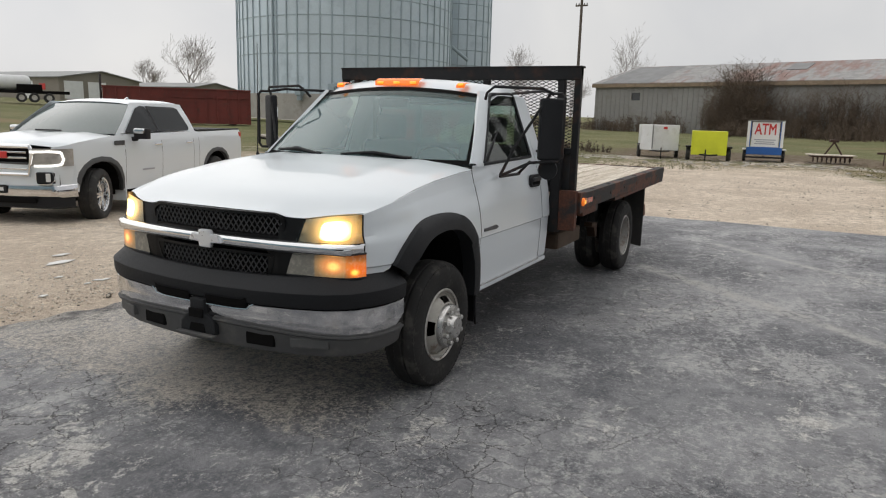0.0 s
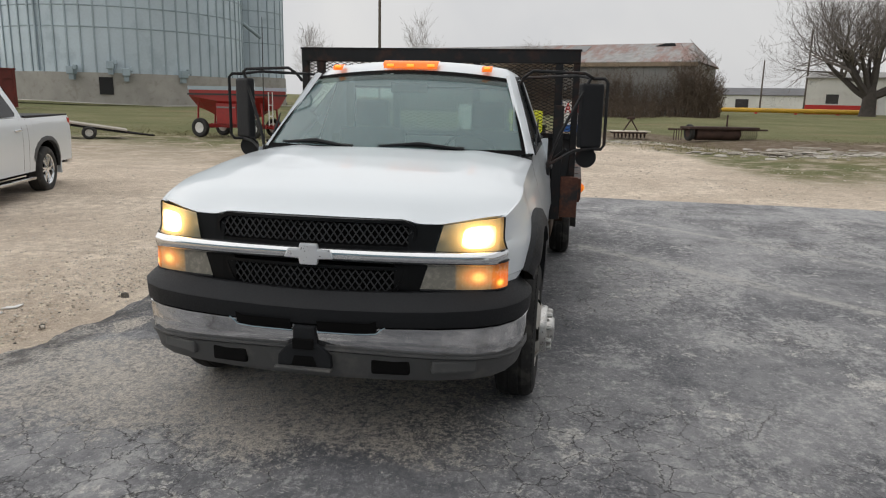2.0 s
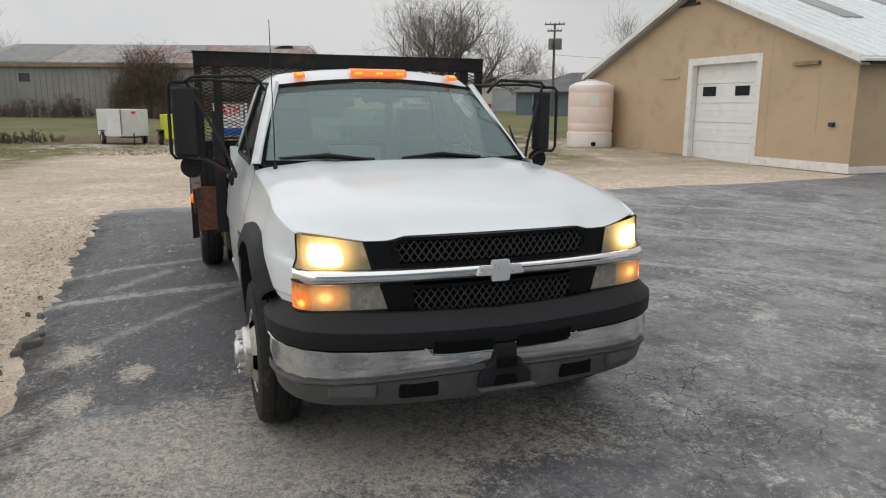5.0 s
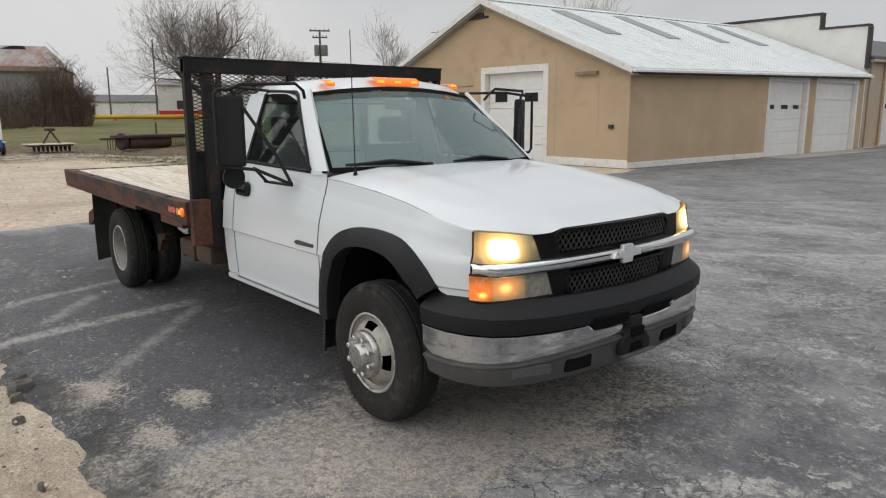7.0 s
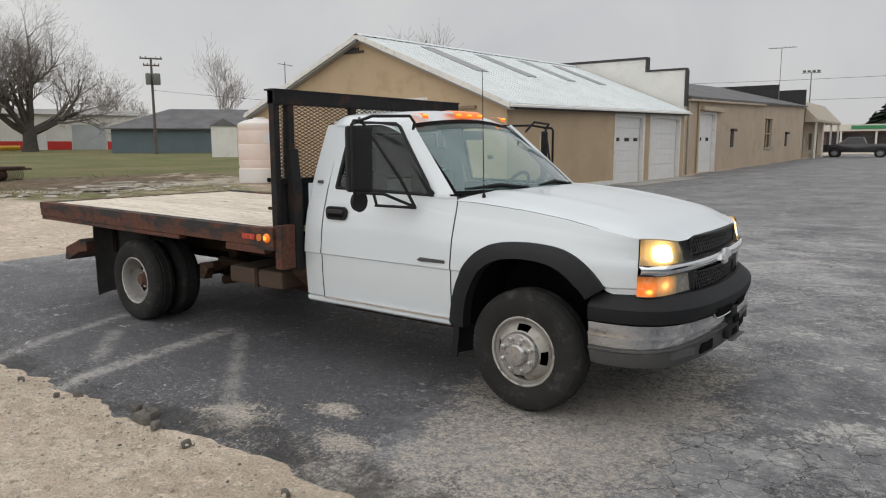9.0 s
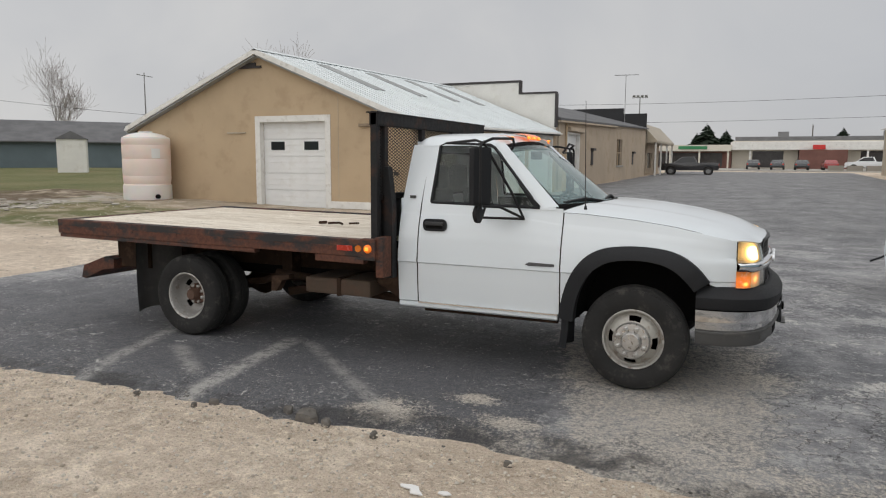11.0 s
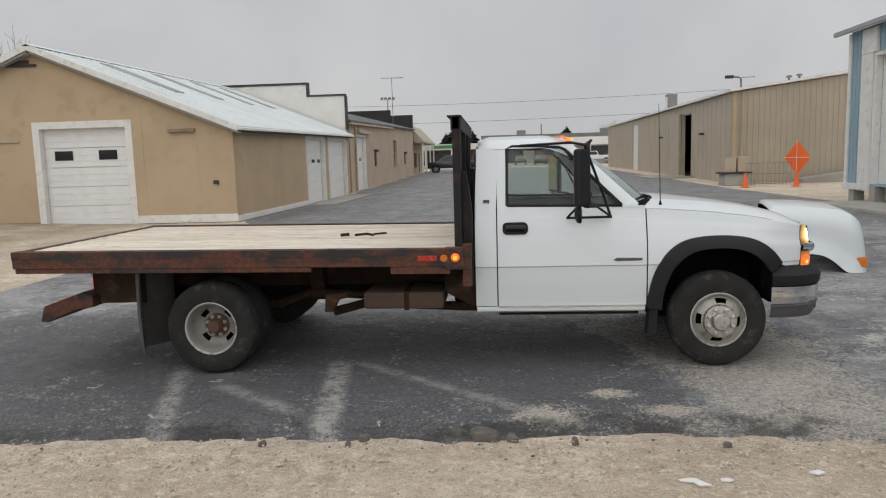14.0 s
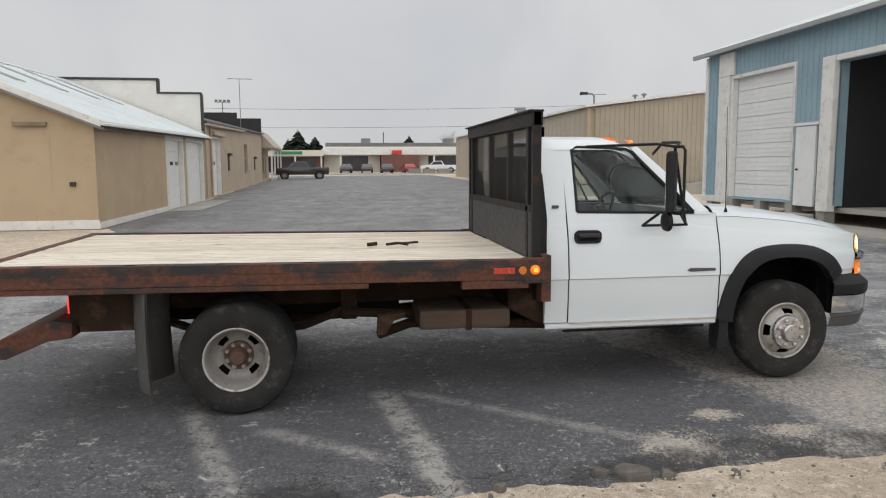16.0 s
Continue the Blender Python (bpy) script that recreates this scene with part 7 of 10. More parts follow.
def farm():
    s = silo(pose(-78.4, -54.4, 1.0), 14.2, 29.0, 12, "large blue-grey galvanized grain silo on concrete base", 2.9, 64)
    a = math.radians(38)
    for da, zc in ((-0.21, 0.95),):
        ang = a + da
        m = Matrix.Rotation(ang, 4, "Z") @ Matrix.Translation((14.5, 0, zc + 0.6))
        # solid near-black panel; the doorway's unlit depth is in its colour
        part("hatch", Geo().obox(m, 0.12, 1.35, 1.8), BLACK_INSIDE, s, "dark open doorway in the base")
    for da, zz in ((0.33, 2.0), (-0.07, 2.0), (-0.43, 2.05), (-0.17, 2.45)):
        m = Matrix.Rotation(a + da, 4, "Z") @ Matrix.Translation((14.9, 0, zz * 1.5))
        f = part("fan", Geo().obox(m, 0.9, 0.75, 0.8).obox(m @ Matrix.Translation((0.2, 0.5, 0.3)), 0.4, 0.4, 0.5), GALV_DARK, s, "grey aeration fan", bevel=0.08)
        part("duct", Geo().obox(m @ Matrix.Translation((-0.1, 0, -0.65)), 0.5, 0.5, 0.6), GALV_DARK, s)
    part("ladder", Geo().tube([(14.35 * math.cos(a - 0.7), 14.35 * math.sin(a - 0.7), 3), (14.35 * math.cos(a - 0.7), 14.35 * math.sin(a - 0.7), 30)], 0.12, 6), GALV_DARK, s)
    silo(pose(-96.7, -47.0, 1.1), 5.3, 27.0, 12, "slim blue-grey galvanized grain silo", 3.4, 24)
    part_of = thing("spout_pipe", pose(-86.0, -44.3, 1.1), "thin sloping auger pipe beside the silos", "pipe")
    part("pipe", Geo().tube([(0, 0, 11.5), (-3.8, 2.7, 8.5)], 0.24, 8).tube([(0.2, -0.2, 0), (0.2, -0.2, 13.5)], 0.15, 8), GALV_DARK, part_of)
    structure("road_strip", Geo().add([(x, y, height(x, y) + 0.04) for x, y in ((-45.0, -68.0), (-63.0, -40.0), (-110.0, -30.0), (-111.0, -33.0), (-64.8, -42.4), (-47.0, -69.5))], [(0, 1, 4, 5), (1, 2, 3, 4)]), GRAVEL_ROAD, "pale gravel track below the silo", "road")
    # long shed
    shed, L = gable("long_shed", "long grey metal shed with rust-streaked roof", (-81.8, -20.7), (-70.8, 12.3), 13.0, 0.72, 5.25, 7.45, SHED_METAL, RUST_ROOF, [(4.9, 6.0, 3.35, 4.2)], 1.8)
    part("ribs", ribs(Geo(), (0, 0), (L, 0), 5.2, -0.4, 0.6, 0.05, 0.15, [(4.9, 6.0, 3.35, 4.2)]), SHED_METAL, shed)
    part("window", Geo().box(4.9, 6.0, 0.12, 0.16, 3.35, 4.2), DARK_GLASS, shed, "small dark window")
    part("roof_patch", Geo().obox(Matrix.Translation((21.5, 4.6, 6.93)) @ Matrix.Rotation(0.327, 4, "X"), 2.0, 2.4, 0.1), GALV_POLE, shed, "pale roof patch")
    part("fascia", Geo().box(-0.3, L + 0.3, -0.36, -0.28, 4.80, 5.20), WOOD_GREY, shed)
    # the bare patch at the left end of the roof is plain metal
    part("roof_patch", Geo().add([(0.9, -0.3, 5.30), (7.6, -0.3, 5.30), (8.2, 6.2, 7.50), (2.2, 6.2, 7.50)], [(0, 1, 2, 3)]), GALV_POLE, shed)
    part("roof_hole", Geo().add([(L - 5.2, 5.2, 7.16), (L - 3.0, 5.2, 7.16), (L - 3.4, 6.3, 7.56), (L - 4.4, 6.3, 7.56)], [(0, 1, 2, 3)]), DARK_UNDER, shed)
    # low sheds behind the red trailer
    b, L = gable("low_shed", "low grey-brown shed with two white doors", (-58.5, -113.0), (-59.1, -87.4), 13.2, 2.7, 2.85, 3.95, BROWN_WALL, PALE_ROOF, [(17.0, 20.2, 0, 2.4)])
    part("door", Geo().box(17.0, 20.2, 0.1, 0.15, 0, 2.4), WHITE_DOOR, b, "white sliding door")
    for y in (0.7, 4.4):
        part("door", Geo().box(L + 0.003, L + 0.06, y, y + 2.9, 0.05, 2.45), WHITE_DOOR, b, "white sliding door")
    part("sign_board", Geo().box(21.6, 22.8, -0.05, -0.003, 1.2, 2.0), SIGN_RED, b, "small red sign")
    gable("low_shed", "low grey shed with a dark roof", (-80.2, -112.0), (-80.6, -85.2), 9.2, 2.4, 2.85, 3.65, BROWN_WALL, PALE_ROOF)
    # red-and-white building, white warehouse, slate house
    rw, L = gable("red_white_building", "white metal building with red band along its foot", (-108.5, 33.6), (-99.6, 54.9), 15.0, 0.76, 5.25, 6.25, WHITE_WALL, SHED_METAL, [(14.1, 18.6, 0, 3.9), (9.0, 10.8, 0, 2.9)])
    for x0, x1 in ((0, 8.9), (10.9, 14.0), (18.7, L)):
        part("red_band", Geo().box(x0, x1, -0.05, -0.003, 0, 1.5), SIGN_RED, rw, "red painted band")
    part("door", Geo().box(14.1, 18.6, 0.1, 0.15, 0, 3.9), GREY_PANEL_LIGHT, rw, "pale grey overhead door")
    part("door", Geo().box(9.0, 10.8, 0.1, 0.15, 0, 2.9), WHITE_DOOR, rw, "white door")
    part("window", Geo().box(2.6, 4.2, -0.04, -0.002, 1.7, 3.0), STORE_DARK, rw)
    wh, L = gable("white_warehouse", "long low white warehouse with dark eaves", (-158.0, 22.0), (-146.0, 56.0), 22.0, 1.2, 3.0, 4.6, WHITE_WALL, SHINGLE)
    for x in (5.0, 12.0):
        part("door", Geo().box(x, x + 2.5, -0.05, -0.003, 0, 2.2), STORE_DARK, wh)
    hs, L = gable("slate_house", "slate-blue low house with grey hip roof", (-74.6, 37.0), (-58.9, 55.1), 12.0, 0.35, 3.3, 5.5, SLATE_SIDING, SHINGLE, (), 6.0, 0.6)
    sh = thing("small_shed", on_ground(-54.9, 35.9, 48), "small white shed beside the house", "shed")
    part("wall", Geo().box(0, 2.3, 0, 2.3, 0, 2.9), WHITE_WALL, sh)
    part("roof", Geo().prism([(-0.15, 2.88), (2.45, 2.88), (1.15, 3.6)], "y", -0.1, 2.4), SHINGLE, sh)
    rail = thing("yellow_pipe", on_ground(-101.5, 28.5, 70), "long yellow pipe lying on low blocks", "pipe")
    part("pipe", Geo().tube([(-10.0, 0, 0.5), (9.5, 0, 0.5)], 0.32, 12), YELLOW_PIPE, rail, smooth=40)
    for x in (-8, -3, 2, 7):
        part("block", Geo().box(x - 0.15, x + 0.15, -0.3, 0.3, -0.3, 0.22), SIGN_RED, rail)


GREY_PANEL_LIGHT = surf("pale_grey_door", (0.45, 0.48, 0.50), 0.5, var=0.06)
PALE_ROOF = surf("pale_metal_roof", (0.24, 0.245, 0.24), 0.6, 0.2, var=0.1, big=0.4, fine=4)
YELLOW_PIPE = surf("yellow_pipe_paint", (0.62, 0.36, 0.03), 0.5, var=0.1)
GRAVEL_ROAD = surf("pale_track_gravel", (0.42, 0.39, 0.34), 0.95, var=0.15, big=0.5, fine=8)
farm()


# ---- trailers and implements on the grass edge ----
def small_wheel(parent, x, y, r=0.33, w=0.2, rim=RIM_WHITE, ahead="y"):
    m = pose(x, y, r, 0, 0, 0 if ahead == "y" else 90)
    wh = part("wheel", tyre_geo(r, w, r * 0.55), RUBBER, parent, smooth=40, at=m)
    part("rim", Geo().lathe([(r * 0.56, -w * 0.35), (r * 0.5, -w * 0.42), (r * 0.2, -w * 0.3), (r * 0.2, w * 0.3), (r * 0.5, w * 0.42), (r * 0.56, w * 0.35)], 20, (0, 0, 0), "y"), rim, wh, smooth=40)
    return wh


def text_mesh(words, size, depth, material, parent, at, name="lettering"):
    cu = bpy.data.curves.new(name, "FONT")
    cu.body, cu.size, cu.extrude, cu.align_x, cu.align_y = words, size, depth, "CENTER", "CENTER"
    cu.bevel_depth = size * 0.016
    tmp = new("tmp", cu)
    dg = bpy.context.evaluated_depsgraph_get()
    me = bpy.data.meshes.new_from_object(tmp.evaluated_get(dg))
    bpy.data.objects.remove(tmp)
    me.materials.clear()
    me.materials.append(material)
    ob = new(name, me)
    ob.parent = parent
    ob.matrix_basis = at
    return tagged(ob, "red block letters")


def trailers():
    # local frame: +x towards the lot, y across
    t = thing("cargo_trailer", on_ground(-31.0, -3.55, 15) @ Matrix.Diagonal((0.85, 0.85, 0.88, 1)), "small white enclosed cargo trailer on grass edge", "trailer")
    part("body", Geo().prism([(-1.5, -0.98), (1.15, -0.98), (1.62, -0.42), (1.15, 0.98), (-1.5, 0.98)], "z", 0.42, 1.72), CARGO_WHITE, t, bevel=0.03)
    part("corner_post", Geo().box(1.60, 1.645, -0.45, -0.39, 0.5, 1.70), GALV_POLE, t)
    part("label_plate", Geo().obox(Matrix.Translation((1.435, 0.16, 1.56)) @ Matrix.Rotation(-0.324, 4, "Z"), 0.03, 0.34, 0.11), SIGN_RED, t)
    part("drawbar", Geo().tube([(1.4, -0.5, 0.40), (2.4, 0, 0.40)], 0.04, 6).tube([(1.4, 0.5, 0.40), (2.4, 0, 0.40)], 0.04, 6).tube([(2.3, 0, 0.02), (2.3, 0, 0.6)], 0.03, 6), BLACK_STEEL, t)
    for y in (-1.0, 1.0):
        small_wheel(t, 0, y, 0.32)
        part("mudguard", Geo().box(-0.45, 0.45, y - 0.12, y + 0.12, 0.66, 0.70), BLACK_STEEL, t, bevel=0.01)
    t = thing("yellow_trailer", on_ground(-30.0, -1.15, 9) @ Matrix.Diagonal((0.9, 0.92, 0.92, 1)), "bright yellow boxed utility trailer", "trailer")
    part("body", Geo().box(-1.0, 0.35, -0.80, 0.80, 0.28, 1.42), YELLOW_PAINT, t, bevel=0.02)
    for i in range(2):
        part("seam", Geo().box(0.352, 0.360, -0.79 + i * 1.06, -0.27 + i * 1.06 - 0.5, 0.30, 1.40), YELLOW_PAINT, t)
    for y in (-0.93, 0.93):
        small_wheel(t, -0.2, y, 0.31)
        part("mudguard", Geo().box(-0.65, 0.2, y - 0.13, y + 0.13, 0.62, 0.70), BLACK_STEEL, t, bevel=0.02)
    part("drawbar", Geo().tube([(0.3, -0.4, 0.3), (1.2, 0, 0.3)], 0.04, 6).tube([(0.3, 0.4, 0.3), (1.2, 0, 0.3)], 0.04, 6).tube([(0.5, -0.15, 0.02), (0.5, -0.15, 0.55)], 0.035, 6), BLACK_STEEL, t)
    t = thing("sign_trailer", on_ground(-31.0, 1.05, 3) @ Matrix.Diagonal((0.9, 0.84, 0.92, 1)), "blue sign trailer with white panel and red lettering", "sign")
    part("body", Geo().box(-1.2, 0.0, -0.86, 0.86, 0.35, 0.72), SIGN_BLUE, t, bevel=0.02)
    part("panel", Geo().box(-0.4, -0.05, -0.66, 0.66, 0.72, 1.90), SIGN_WHITE, t, "white lettered sign panel", bevel=0.01)
    text_mesh("ATM", 0.74, 0.006, SIGN_RED, t, Matrix(((0, 0, 1, -0.042), (0.70, 0, 0, 0.0), (0, 1, 0, 1.54), (0, 0, 0, 1))))
    for z, w in ((1.06, 0.52), (0.96, 0.44), (0.87, 0.50)):
        part("small_print", Geo().box(-0.05, -0.044, -w, w, z - 0.022, z + 0.022), SIGN_GREY, t)
    for y in (-0.82, 0.82):
        part("side_post", Geo().box(-0.45, 0.02, y - 0.07, y + 0.07, 0.70, 1.98), SIGN_WHITE, t, "pale side post", bevel=0.01)
        part("side_flap", Geo().box(-0.03, -0.02, min(y * 0.86, y * 0.93), max(y * 0.86, y * 0.93), 0.72, 1.92), SIGN_BLUE, t)
        small_wheel(t, -0.5, y * 1.16, 0.28, 0.16)
        part("mudguard", Geo().box(-0.85, -0.15, y * 1.2 - 0.09, y * 1.2 + 0.09, 0.56, 0.62), WHITE_TRIM, t, bevel=0.02)
    part("top_rail", Geo().box(-0.45, 0.02, -0.89, 0.89, 1.92, 1.99), GALV_POLE, t, bevel=0.01)
    part("drawbar", Geo().box(-0.2, 0.9, -0.05, 0.05, 0.22, 0.32).box(-0.1, 0.05, -0.95, 0.95, 0.18, 0.26), BLACK_STEEL, t)
    # harrow with a block, and a rusty roller
    t = thing("disc_harrow", on_ground(-32.2, 3.7, 8), "rusty farm harrow on pale boards", "implement")
    part("frame", Geo().box(-0.5, 0.5, -0.8, 0.8, 0.28, 0.36).tube([(0, -0.3, 0.3), (0, 0.1, 0.95)], 0.04, 6).tube([(0, 0.5, 0.3), (0, 0.1, 0.95)], 0.04, 6), OLD_RUST, t)
    part("deck_board", Geo().box(-0.55, 0.55, -0.95, 0.95, 0.36, 0.40), PLANK, t)
    for i in range(9):
        part("disc", Geo().lathe([(0.17, -0.01), (0.17, 0.01)], 16, (0.3, -0.72 + i * 0.18, 0.23), "y"), OLD_RUST, t)
    part("seat", Geo().obox(pose(-0.1, 0.1, 1.0), 0.35, 0.35, 0.12), OLD_RUST, t, bevel=0.04)
    t = thing("land_roller", on_ground(-31.2, 7.6, 20), "long rusty farm implement lying at grass edge", "implement")
    part("roller", Geo().lathe([(0.30, -1.1), (0.32, -1.05), (0.32, 1.05), (0.30, 1.1)], 24, (0, 0, 0.36), "y"), OLD_RUST, t, smooth=40)
    part("frame", Geo().box(-0.45, 0.45, -1.6, 1.9, 0.55, 0.66).tube([(0, 0.5, 0.6), (0, 0.5, 1.2)], 0.04, 6), OLD_RUST, t, bevel=0.01)
    small_wheel(t, 0.0, -1.35, 0.38, 0.22, OLD_RUST)
    for i in range(9):
        part("tine", Geo().tube([(0.3, 1.0 + 0.1 * i, 0.6), (0.45, 1.0 + 0.1 * i, 0.3), (0.3, 1.0 + 0.1 * i, 0.08)], 0.02, 5), OLD_RUST, t)
    for i in range(4):
        part("tine", Geo().tube([(0.3, -1.9 - 0.12 * i, 0.55), (0.3, -1.9 - 0.12 * i, 0.05)], 0.02, 5), OLD_RUST, t)
    part("bar", Geo().box(-0.05, 0.05, -2.4, 2.6, 0.48, 0.56), OLD_RUST, t)
    # red gravity wagon
    t = thing("grain_wagon", on_ground(-24.3, -12.75, 88) @ Matrix.Diagonal((0.81, 0.85, 0.89, 1)), "red gravity grain wagon on four wheels", "wagon")
    sec = lambda x, w, z0, z1: [(x, -w, z1), (x, w, z1), (x, w * 0.99, (z0 * 0.35 + z1 * 0.65)), (x, 0.35, z0), (x, -0.35, z0), (x, -w * 0.99, (z0 * 0.35 + z1 * 0.65))]
    body = part("hopper", Geo().loft([sec(-2.1, 1.15, 1.35, 2.15), sec(-1.6, 1.2, 1.2, 2.15), sec(-0.5, 1.2, 0.75, 2.15), sec(0.6, 1.2, 0.75, 2.15), sec(1.5, 1.2, 1.2, 2.15), sec(2.05, 1.15, 1.35, 2.15)]), RED_PAINT, t, "red steel hopper")
    part("rim_band", Geo().box(-2.14, 2.09, -1.22, 1.22, 1.92, 2.0), DARK_TRIM, body)
    for y in (-1.185, 1.185):
        part("top_board", Geo().box(-2.12, 2.07, y - 0.025, y + 0.025, 2.15, 2.32), GALV_DARK, body, "grey top board")
    part("chute", Geo().box(-0.55, 0.55, -1.28, -1.1, 0.65, 1.55), RED_PAINT, body, bevel=0.02)
    part("label_plate", Geo().box(-0.5, 0.5, -1.31, -1.285, 1.35, 1.42), GALV_POLE, body)
    part("undercarriage", Geo().box(-1.9, 1.7, -0.5, -0.38, 0.45, 0.6).box(-1.9, 1.7, 0.38, 0.5, 0.45, 0.6).box(-1.65, -1.5, -1.0, 1.0, 0.4, 0.52).box(1.3, 1.45, -1.0, 1.0, 0.4, 0.52), RED_PAINT, t)
    for x0 in (-1.9, 1.75):
        for y in (-0.8, 0.8):
            part("leg", Geo().tube([(x0, y, 0.5), (x0 * 0.95, y, 1.6)], 0.05, 6), RED_PAINT, t)
    for x in (-1.57, 1.37):
        for y in (-1.1, 1.1):
            small_wheel(t, x, y, 0.44, 0.3, WHITE_TRIM)
    part("ladder", Geo().tube([(2.12, -0.9, 0.6), (2.12, -0.9, 2.1)], 0.03, 5).tube([(2.12, -0.5, 0.6), (2.12, -0.5, 2.1)], 0.03, 5).box(2.10, 2.14, -0.9, -0.5, 1.0, 1.05).box(2.10, 2.14, -0.9, -0.5, 1.5, 1.55), WHITE_TRIM, t)
    part("tongue", Geo().tube([(1.7, -0.3, 0.5), (3.6, -0.2, 0.12)], 0.05, 6), RED_PAINT, t)
    # red grain trailer
    t = thing("red_trailer", on_ground(-41.9, -46.6, 137.7), "long dark-red ribbed grain trailer", "trailer")
    part("box", Geo().box(-5.95, 5.95, -1.25, 1.25, 0.12, 3.02), WINE_PAINT, t, bevel=0.03)
    part("top_rail", Geo().box(-6.0, 6.0, -1.32, 1.32, 2.98, 3.10), WINE_PAINT, t, bevel=0.02)
    for i in range(14):
        for y in (-1.29, 1.29):
            part("rib", Geo().box(-5.92 + i * 0.9, -5.80 + i * 0.9, y - 0.05, y + 0.05, 0.12, 2.98), WINE_PAINT, t)
    part("mid_rail", Geo().box(-1.0, 5.9, -1.33, 1.33, 2.3, 2.4), WINE_PAINT, t)
    for x in (-5.0, -3.8, 4.4):
        for y in (-1.0, 1.0):
            small_wheel(t, x, y, 0.5, 0.28)
    part("corner_pole", Geo().tube([(-6.25, 0.9, 0), (-6.25, 0.9, 4.1)], 0.10, 6), DARK_TRIM, t)
    # low flat trailer tipped on its ramp
    t = thing("flat_trailer", on_ground(-20.6, -17.0, 126) @ Matrix.Diagonal((0.85, 0.9, 0.8, 1)), "low weathered flat trailer tipped on its drawbar", "trailer")
    part("deck", Geo().obox(pose(0, 0, 0.62, 0, 9, 0), 2.9, 1.7, 0.08), WOOD_GREY_LIGHT, t, "pale plank deck", bevel=0.01)
    part("frame", Geo().obox(pose(0, 0, 0.52, 0, 9, 0), 2.8, 1.5, 0.10).tube([(1.3, -0.4, 0.3), (2.6, 0, 0.12)], 0.05, 6).tube([(1.3, 0.4, 0.3), (2.6, 0, 0.12)], 0.05, 6), BLACK_STEEL, t)
    for y in (-0.95, 0.95):
        small_wheel(t, -0.1, y, 0.30, 0.2)
    # tanker trailer far off
    t = thing("tank_trailer", on_ground(-42.1, -74.6, 148), "white tank trailer parked by the far shed", "trailer")
    part("tank", Geo().lathe([(0.2, -4.0), (0.62, -3.85), (0.78, -3.5), (0.78, 3.5), (0.62, 3.85), (0.2, 4.0)], 28, (0, 0, 2.05), "x"), CARGO_WHITE, t, "white steel tank", smooth=40)
    part("frame", Geo().box(-4.6, 7.6, -0.9, 0.9, 0.95, 1.25), DARK_UNDER, t)
    part("cab_block", Geo().box(2.6, 5.0, -0.9, 0.9, 1.0, 1.9), DARK_UNDER, t, bevel=0.1)
    for x in (-4.0, -2.9, 3.0, 4.2, 5.6):
        for y in (-1.0, 1.0):
            small_wheel(t, x, y, 0.5, 0.3)
    # poly water tank by the garage
    t = thing("water_tank", on_ground(-20.7, 13.85), "tall translucent pale-pink plastic water tank", "tank")
    t.matrix_basis = t.matrix_basis @ Matrix.Diagonal((0.83, 0.83, 0.89, 1))
    prof = [(1.02, 0.0), (1.04, 0.05), (1.04, 0.62), (1.0, 0.66), (1.0, 0.70), (1.02, 0.74)]
    for z in (1.02, 1.72, 2.30):
        prof += [(1.040, z - 0.03), (1.030, z), (1.040, z + 0.03)]
    prof += [(1.040, 2.50), (1.035, 2.55), (1.0, 2.60)]
    part("shell", Geo().lathe(prof, 48, (0, 0, 0), "z"), POLY_PINK, t, smooth=30)
    part("dome", Geo().lathe([(1.030, 2.565), (1.01, 2.62), (0.72, 2.75), (0.38, 2.82), (0.30, 2.82), (0.30, 2.88), (0.001, 2.89)], 48, (0, 0, 0), "z"), POLY_WHITE, t, "white domed top", smooth=30)
    part("lower_band", Geo().lathe([(1.047, 0.02), (1.050, 0.04), (1.050, 0.60), (1.047, 0.62)], 48, (0, 0, 0), "z", caps=False), POLY_WHITE, t, "whiter lower band", smooth=30)
    part("label", Geo().loft([[(1.052 * math.cos(a), 1.052 * math.sin(a), z) for a in np.linspace(-0.55, -0.18, 6)] for z in (1.75, 2.15)], closed=False), SIGN_WHITE, t, "white label plate")
    part("valve", Geo().lathe([(0.09, 0), (0.09, 0.14), (0.05, 0.16)], 12, (1.02, -0.45, 0.16), "x"), DARK_UNDER, t)


def poly(name, base):
    k = Nodes(name)
    ax = k.axes()
    col = k.mix(k.ramp(k.noise(1.2, 4), 0.3, 0.7), base, tuple(c * 1.08 for c in base))
    col = k.mix(k.math("MULTIPLY", k.ramp(ax[0], -0.2, 1.0), 0.25), col, (0.80, 0.72, 0.68))
    k.set("Base Color", col)
    k.set("Roughness", 0.45)
    k.set("Subsurface Weight", 0.2)
    return k.m


WINE_PAINT = surf("dark_wine_red_paint", (0.135, 0.022, 0.016), 0.6, var=0.25, big=0.5, fine=6, stain=(0.07, 0.025, 0.018), amount=0.6)
POLY_PINK, POLY_WHITE = poly("aged_pink_polythene", (0.72, 0.60, 0.54)), poly("white_polythene", (0.66, 0.64, 0.62))
WOOD_GREY_LIGHT = surf("pale_planks", (0.40, 0.36, 0.31), 0.9, var=0.15, big=2, fine=15)
trailers()


